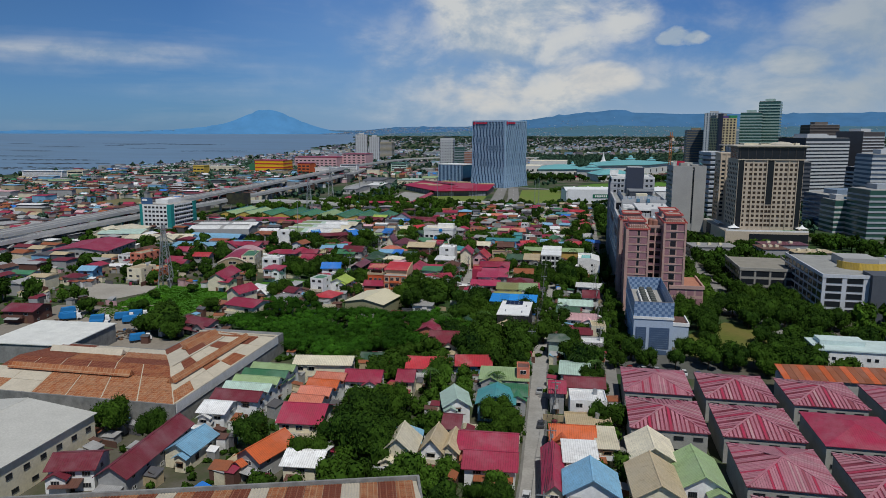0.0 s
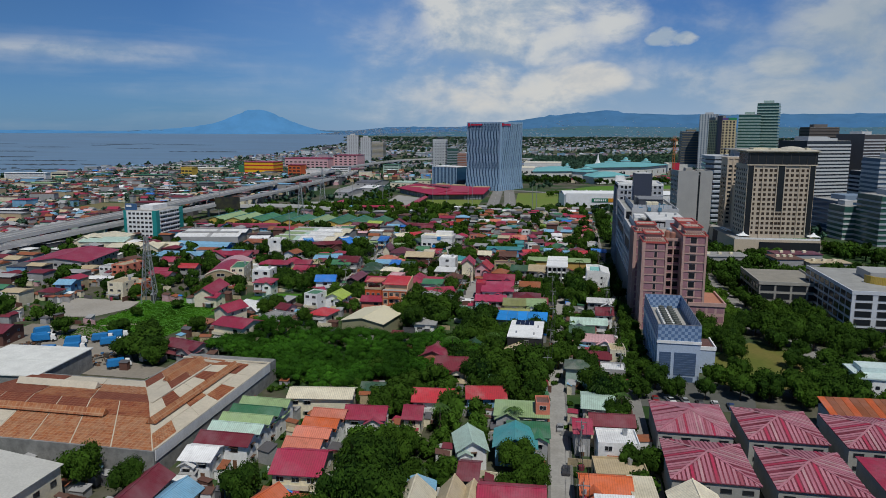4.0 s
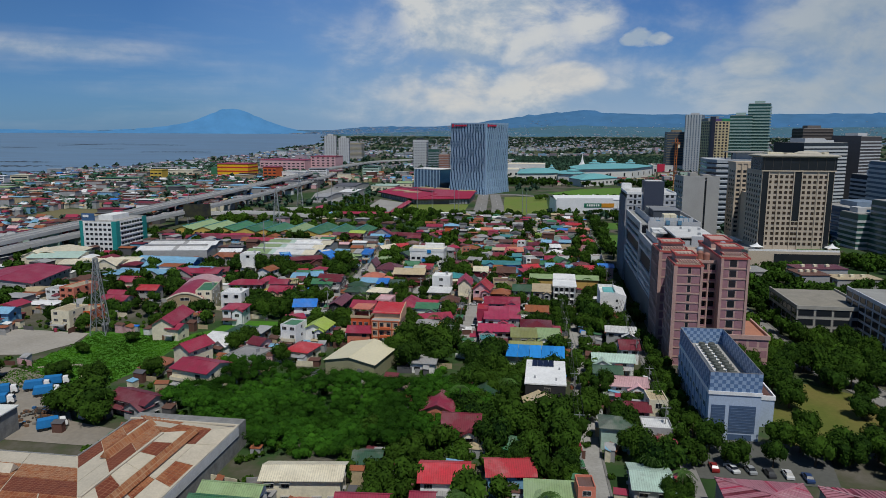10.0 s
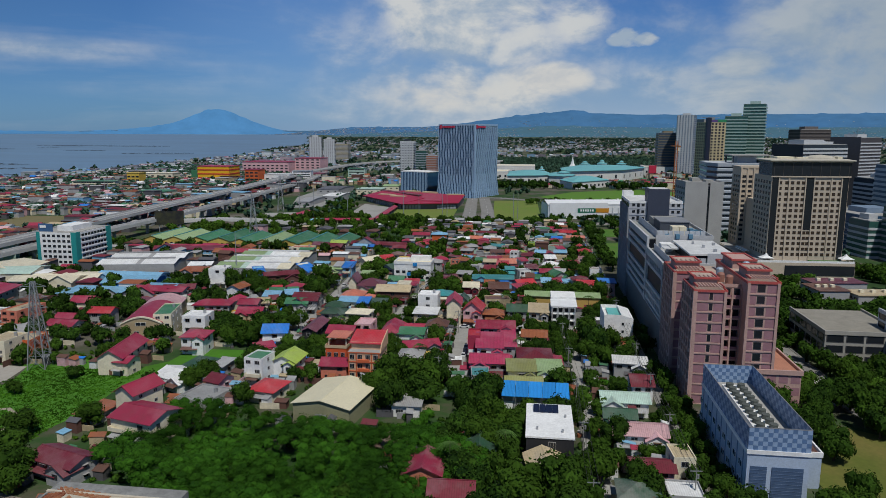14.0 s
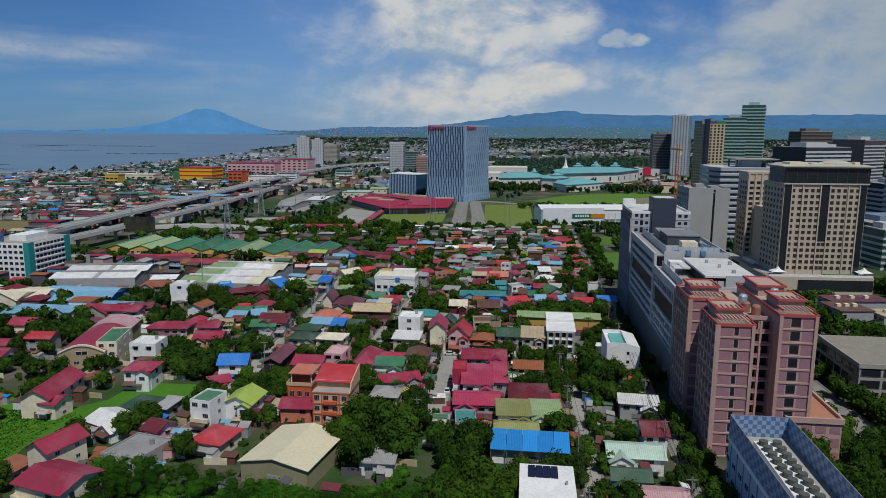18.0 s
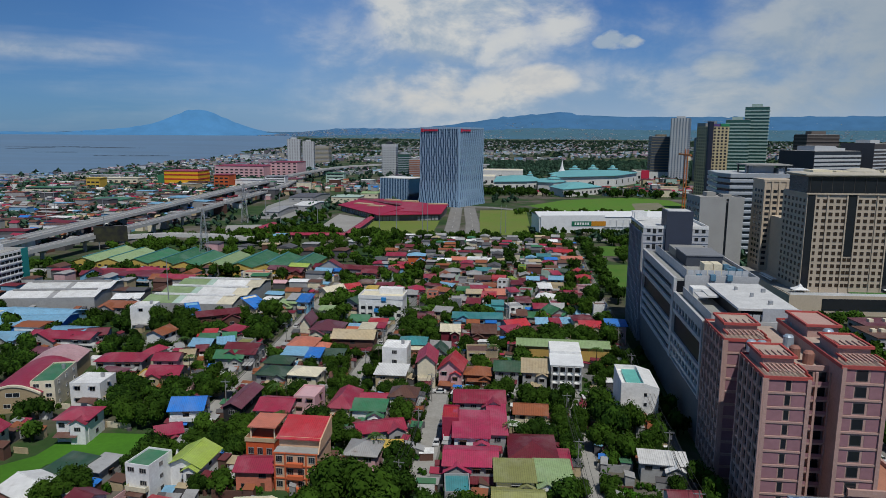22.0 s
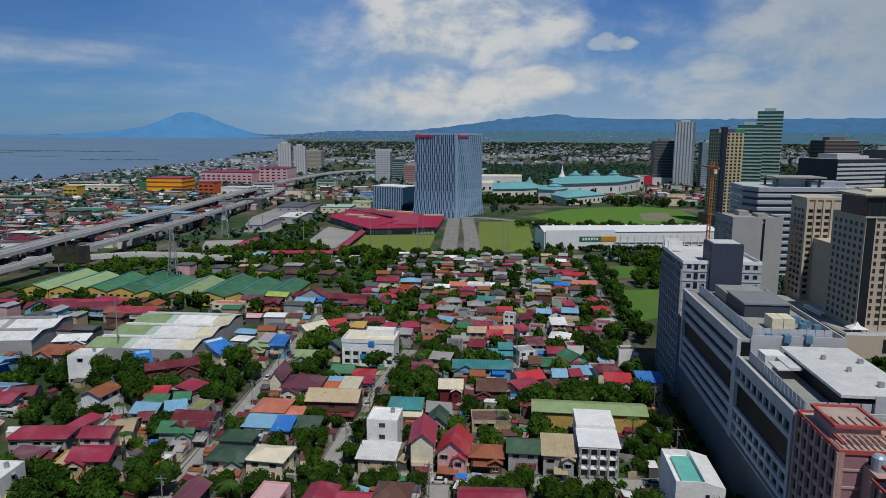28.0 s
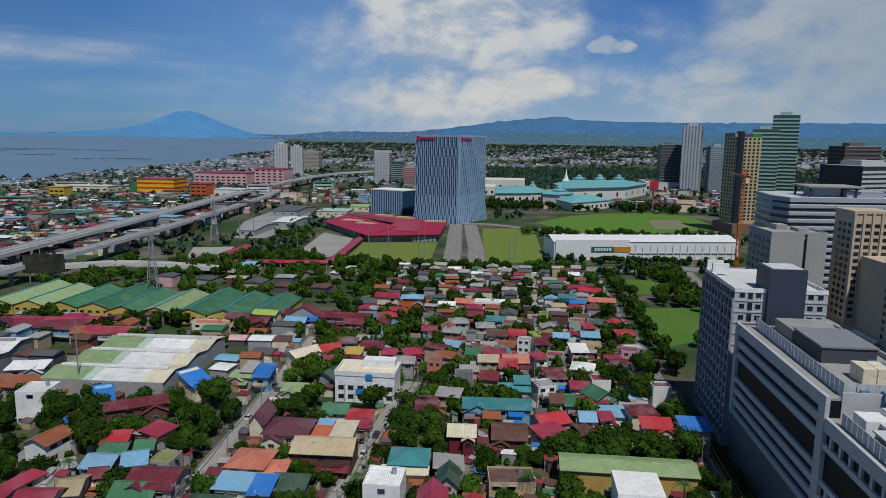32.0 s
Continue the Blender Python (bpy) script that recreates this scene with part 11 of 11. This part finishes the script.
grove(-100, 180, 1090, 1150, 90, 4.0, 6.5, False, gap=0.3, label="dense dark green trees round the mall", group="mall trees", joined=True)


# ---- thicket: an overgrown lot of shrubs and low trees ----
def thicket():
    random.seed(91)
    poly = ((-124, 240), (-116, 268), (-86, 268), (-66, 264), (-47, 276), (-28, 268), (-28, 250), (-34, 226), (-58, 216), (-84, 216), (-100, 226))

    def inside(u, v):
        c = False
        for (a, b), (p, q) in zip(poly, poly[1:] + poly[:1]):
            if (b > v) != (q > v) and u < (p - a) * (v - b) / (q - b) + a:
                c = not c
        return c
    verts, faces = [], []
    ico = bmesh.new()
    bmesh.ops.create_icosphere(ico, subdivisions=1, radius=1.0)
    base = [v.co.copy() for v in ico.verts]
    tri = [[v.index for v in f.verts] for f in ico.faces]
    ico.free()
    n = 0
    while n < 1500:
        u, v = random.uniform(-126, -26), random.uniform(214, 278)
        if not inside(u, v) or not is_free(u, v, -1):
            continue
        n += 1
        r = random.uniform(0.6, 1.9)
        z = 1.0 + 4.6 * (0.45 + noise.noise((u * 0.05, v * 0.05, 0))) + random.uniform(0, 1.2)
        o = len(verts)
        for b in base:
            k = 0.78 + 0.2 * random.random()
            verts.append((u + b.x * r * k, v + b.y * r * k, max(0.0, z + b.z * r * k * 0.8)))
        faces += [[o + i for i in t] for t in tri]
        for _ in range(105):
            d = Vector((random.gauss(0, 1), random.gauss(0, 1), random.gauss(0.5, 0.8))).normalized()
            p = Vector((u, v, z)) + Vector((d.x, d.y, d.z * 0.8)) * (r * random.uniform(0.75, 1.2) + random.uniform(0, 0.5))
            if p.z < 0.2:
                continue
            q = (d + Vector((random.gauss(0, 0.5), random.gauss(0, 0.5), 0.4))).normalized()
            s = q.orthogonal().normalized()
            s.rotate(Matrix.Rotation(random.uniform(0, math.tau), 3, q))
            t = q.cross(s)
            e = random.uniform(0.10, 0.24)
            o = len(verts)
            verts += [(p + s * e)[:], (p + t * e * 0.6)[:], (p - s * e)[:], (p - t * e * 0.6)[:]]
            faces.append((o, o + 1, o + 2, o + 3))
    me = bpy.data.meshes.new("thicket")
    me.from_pydata(verts, [], faces)
    me.materials.append(SCRUB)
    ob = new("thicket", me)
    ob.matrix_world = at(0, 0)
    tagged(ob, "dense bright green thicket of shrubs on a vacant lot", "shrubs", kind="stuff")


thicket()


GRASS = leafage("rough_grass", (0.026, 0.098, 0.007), (0.068, 0.180, 0.012), (0.045, 0.128, 0.009))


def tall_grass(poly, count, seed, label):
    random.seed(seed)
    us, vs = [p[0] for p in poly], [p[1] for p in poly]
    verts, faces = [], []
    for _ in range(count):
        u, v = random.uniform(min(us), max(us)), random.uniform(min(vs), max(vs))
        r = random.uniform(0.3, 1.0)
        for k in range(6):
            a = random.uniform(0, math.tau)
            o = len(verts)
            x, y, h = u + random.uniform(-r, r), v + random.uniform(-r, r), random.uniform(0.15, 0.5)
            c, s = math.cos(a) * 0.3, math.sin(a) * 0.3
            verts += [(x - c, y - s, 0), (x + c, y + s, 0), (x + c * 0.4 + s * 0.6, y + s * 0.4 - c * 0.6, h)]
            faces.append((o, o + 1, o + 2))
    me = bpy.data.meshes.new("tall_grass")
    me.from_pydata(verts, [], faces)
    me.materials.append(GRASS)
    ob = new("tall_grass", me)
    ob.matrix_world = at(0, 0)
    tagged(ob, label, "grass", kind="stuff")


tall_grass(((-186, 246), (-147, 304)), 3200, 5, "tall rough green grass on the meadow")


def shrubs(u0, u1, v0, v1, count, seed, label):
    """Low garden bushes and hedges between the houses."""
    random.seed(seed)
    src = SHRUB[seed % 3]
    a = np.empty(len(src.vertices) * 3)
    src.vertices.foreach_get("co", a)
    a = a.reshape(-1, 3)
    polys = [tuple(p.vertices) for p in src.polygons]
    verts, faces, o = [], [], 0
    for _ in range(count):
        u, v = random.uniform(u0, u1), random.uniform(v0, v1)
        if not is_free(u, v, 0.2):
            continue
        r, h = random.uniform(0.9, 2.0), random.uniform(1.0, 2.6)
        t = random.uniform(0, math.tau)
        c, s = math.cos(t), math.sin(t)
        verts.append(np.column_stack((u + r * (c * a[:, 0] - s * a[:, 1]), v + r * (s * a[:, 0] + c * a[:, 1]), a[:, 2] * h - 0.15 * h)))
        faces += [[o + i for i in p] for p in polys]
        o += len(a)
    me = bpy.data.meshes.new("garden_shrubs")
    me.from_pydata(np.vstack(verts).tolist(), [], faces)
    me.materials.append(LEAF if seed % 2 else SCRUB)
    ob = new("garden_shrubs", me)
    ob.matrix_world = at(0, 0)
    tagged(ob, label, "shrubs", kind="stuff")


shrubs(-125, 20, 130, 300, 1150, 1, "low dark green garden shrubs between the houses")
shrubs(-125, 20, 300, 440, 1050, 2, "low bright green garden shrubs between the houses")
shrubs(-125, 20, 300, 445, 700, 3, "low dark green garden shrubs between the houses")
shrubs(-125, 20, 440, 700, 1200, 5, "low dark green garden shrubs between crowded houses")
shrubs(-320, -125, 230, 450, 1150, 7, "low dark green garden shrubs between the houses")


# ---- vehicles ----
TYRE = surface("tyre", (0.02, 0.02, 0.02), 0.9)


def wheel_mesh(r, w):
    bm = bmesh.new()
    solid(bm, [[(x, r * math.cos(a * math.pi / 6), r * math.sin(a * math.pi / 6)) for a in range(12)] for x in (-w / 2, w / 2)])
    return mesh("wheel", bm, TYRE)


WHEEL, BIGWHEEL = wheel_mesh(0.33, 0.22), wheel_mesh(0.5, 0.3)


def car(name, color, word):
    m = surface("car_" + word, color, 0.3, dirt=0.1, spec=0.5)
    ob = thing(name, at(0, -420), f"{word} parked saloon car with dark windows", "car", "parked cars")
    bm = bmesh.new()
    pr = [(-2.15, 0.3), (2.15, 0.3), (2.2, 0.75), (1.3, 0.92), (-1.5, 0.95), (-2.15, 0.8)]
    solid(bm, [[(x, a, b) for a, b in pr] for x in (-0.85, 0.85)])
    part("body", bm, m, ob)
    bm = bmesh.new()
    solid(bm, [[(-0.76, -1.45, 0.93), (0.76, -1.45, 0.93), (0.76, 1.25, 0.93), (-0.76, 1.25, 0.93)], [(-0.62, -0.95, 1.4), (0.62, -0.95, 1.4), (0.62, 0.5, 1.4), (-0.62, 0.5, 1.4)]])
    cabin = part("cabin_glass", bm, GLASS, ob)
    bm = bmesh.new()
    box(bm, -0.62, 0.62, -0.92, 0.48, 1.4, 1.45)
    part("roof", bm, m, cabin)
    for x in (-0.8, 0.8):
        for y in (-1.35, 1.35):
            piece("wheel", WHEEL, ob, pose(x, y, 0.33))
    return ob


CARS = [car("car", (0.6, 0.6, 0.6), "white"), car("car", (0.05, 0.05, 0.055), "black"), car("car", (0.3, 0.31, 0.32), "silver"), car("car", (0.25, 0.02, 0.02), "red"), car("car", (0.03, 0.06, 0.16), "blue")]
random.seed(14)
put_first = set()
for u, v, k, t in ((1.2, 178, 1, 0), (0.4, 142, 0, 0), (3.8, 132, 2, 0), (-0.5, 201, 2, 0), (-42.4, 335, 0, 0), (-42.4, 345, 2, 0), (-46, 372, 0, 90), (-52, 374, 1, 90), (-75, 420, 0, 0), (-78, 408, 3, 0), (-74, 433, 1, 0), (-73, 446, 2, 0), (-71, 458, 0, 0),
                   (-105, 362, 0, 70), (-104, 366, 2, 70), (-108, 358, 0, 70), (-116, 440, 0, 0), (-113, 398, 2, 0), (-118, 468, 4, 0), (30, 226, 0, 20), (34, 226, 2, 10), (38, 225, 1, 5), (42, 225, 0, 0), (46, 224, 4, 0), (26, 226, 3, 0), 
                   (-12, 375, 1, 90), (-24, 376, 0, 90), (8, 377, 2, 90), (92, 268, 0, 30), (96, 255, 2, 10), (76, 310, 1, 25), (72, 340, 0, 5), (72, 380, 2, 0), (-60, 256, 1, 0), (-94, 268, 4, 40), (-80, 300, 2, 80)):
    m = at(u, v, 0.05, t)
    if k in put_first:
        copy_thing(CARS[k], m)
    else:
        CARS[k].matrix_world = m
        put_first.add(k)
for k in range(5):
    if k not in put_first:
        CARS[k].matrix_world = at(-70 + k * 3, 470, 0.05)


def truck():
    ob = thing("truck", at(-186, 242, 0.05, -60), "blue and white refuse truck parked in a bare yard", "truck", "blue trucks in the yard")
    bl = surface("truck_blue", (0.02, 0.20, 0.50), 0.5)
    bm = bmesh.new()
    solid(bm, [[(-1.2, -3.6, 0.9), (1.2, -3.6, 0.9), (1.2, 1.6, 0.9), (-1.2, 1.6, 0.9)], [(-1.25, -3.7, 1.4), (1.25, -3.7, 1.4), (1.25, 1.7, 1.4), (-1.25, 1.7, 1.4)], [(-1.2, -3.2, 3.0), (1.2, -3.2, 3.0), (1.2, 1.6, 3.0), (-1.2, 1.6, 3.0)]])
    part("load_body", bm, bl, ob)
    bm = bmesh.new()
    solid(bm, [[(-1.1, 1.9, 0.7), (1.1, 1.9, 0.7), (1.1, 3.7, 0.7), (-1.1, 3.7, 0.7)], [(-1.1, 1.9, 1.7), (1.1, 1.9, 1.7), (1.1, 3.7, 1.6), (-1.1, 3.7, 1.6)], [(-1.0, 1.9, 2.6), (1.0, 1.9, 2.6), (1.0, 3.2, 2.5), (-1.0, 3.2, 2.5)]])
    cab = part("cab", bm, paint("white"), ob, "white cab")
    bm = bmesh.new()
    solid(bm, [[(-0.95, 3.68, 1.65), (0.95, 3.68, 1.65), (0.9, 3.3, 2.4), (-0.9, 3.3, 2.4)], [(-0.95, 3.74, 1.65), (0.95, 3.74, 1.65), (0.9, 3.36, 2.4), (-0.9, 3.36, 2.4)]])
    part("windscreen", bm, GLASS, cab)
    for x in (-1.05, 1.05):
        for y in (-2.6, -1.5, 2.7):
            piece("wheel", BIGWHEEL, ob, pose(x, y, 0.5))
    return ob


tk = truck()
for u, v, t in ((-170, 219.5, -80), (-174, 230, -72), (-168, 234.5, -66), (-173, 241.5, -60), (-166, 246.5, -58), (-160, 243, -54), (-163, 251, -60), (-142, 222, -50), (-156, 219, -85), (-188, 243, -40), (-193, 250, -36)):
    copy_thing(tk, at(u, v, 0.05, t))


# ---- buses parked by the sheds ----
def bus(color, word):
    m = surface("bus_" + word, color, 0.4, dirt=0.2, spec=0.5)
    ob = thing("bus", at(0, -460), f"{word} bus parked among the sheds", "bus", "parked buses")
    bm = bmesh.new()
    solid(bm, [[(-1.25, -5.5, 0.5), (1.25, -5.5, 0.5), (1.25, 5.5, 0.5), (-1.25, 5.5, 0.5)], [(-1.25, -5.5, 2.7), (1.25, -5.5, 2.7), (1.25, 5.5, 2.5), (-1.25, 5.5, 2.5)], [(-1.1, -5.3, 3.1), (1.1, -5.3, 3.1), (1.1, 5.1, 3.1), (-1.1, 5.1, 3.1)]])
    body = part("body", bm, m, ob)
    for x in (-1.27, 1.25):
        simple("window_strip", body, GLASS, [(x, x + 0.02, -5.0, 5.0, 1.5, 2.4)])
    simple("windscreen", body, GLASS, [(-1.1, 1.1, 5.5, 5.53, 1.3, 2.5)])
    for x in (-1.1, 1.1):
        for y in (-3.4, 3.4):
            piece("wheel", BIGWHEEL, ob, pose(x, y, 0.5))
    return ob


yb, wb = bus((0.62, 0.40, 0.03), "yellow"), bus((0.62, 0.62, 0.60), "white")
yb.matrix_world, wb.matrix_world = at(-206, 402, 0.02, 70), at(-196, 398, 0.02, 80)
for u, v, t, k in ((-199, 408, 75, yb), (-212, 408, 65, wb), (-190, 404, 78, yb), (-186, 398, 85, wb), (-243, 436, 60, yb)):
    copy_thing(k, at(u, v, 0.02, t))


# ---- scrap heaps at the edge of the truck yard ----
SCRAP = palette("scrap_metal", (((0.05, 0.045, 0.04), 30), ((0.16, 0.08, 0.04), 20), ((0.25, 0.24, 0.22), 12), ((0.03, 0.12, 0.28), 5)), 0.8, "Island", 0.4)
random.seed(52)
for u, v, n in ((-153, 230, 60), (-148, 226, 50), (-188, 236, 70), (-190, 229, 60), (-150, 236, 40)):
    bm = bmesh.new()
    for _ in range(n):
        x, y, z = random.gauss(0, 2.2), random.gauss(0, 1.6), random.uniform(0, 1.3)
        w, d, h = random.uniform(0.2, 1.4), random.uniform(0.2, 0.9), random.uniform(0.1, 0.7)
        z = max(0.0, 1.4 - 0.35 * math.hypot(x, y)) * random.random()
        box(bm, x - w / 2, x + w / 2, y - d / 2, y + d / 2, z, z + h)
    single("scrap_heap", bm, SCRAP, at(u, v, 0.05, random.uniform(0, 90)), "low heap of dark rusty scrap metal in a yard", "scrap heap", "scrap heaps in the yard", "stuff")
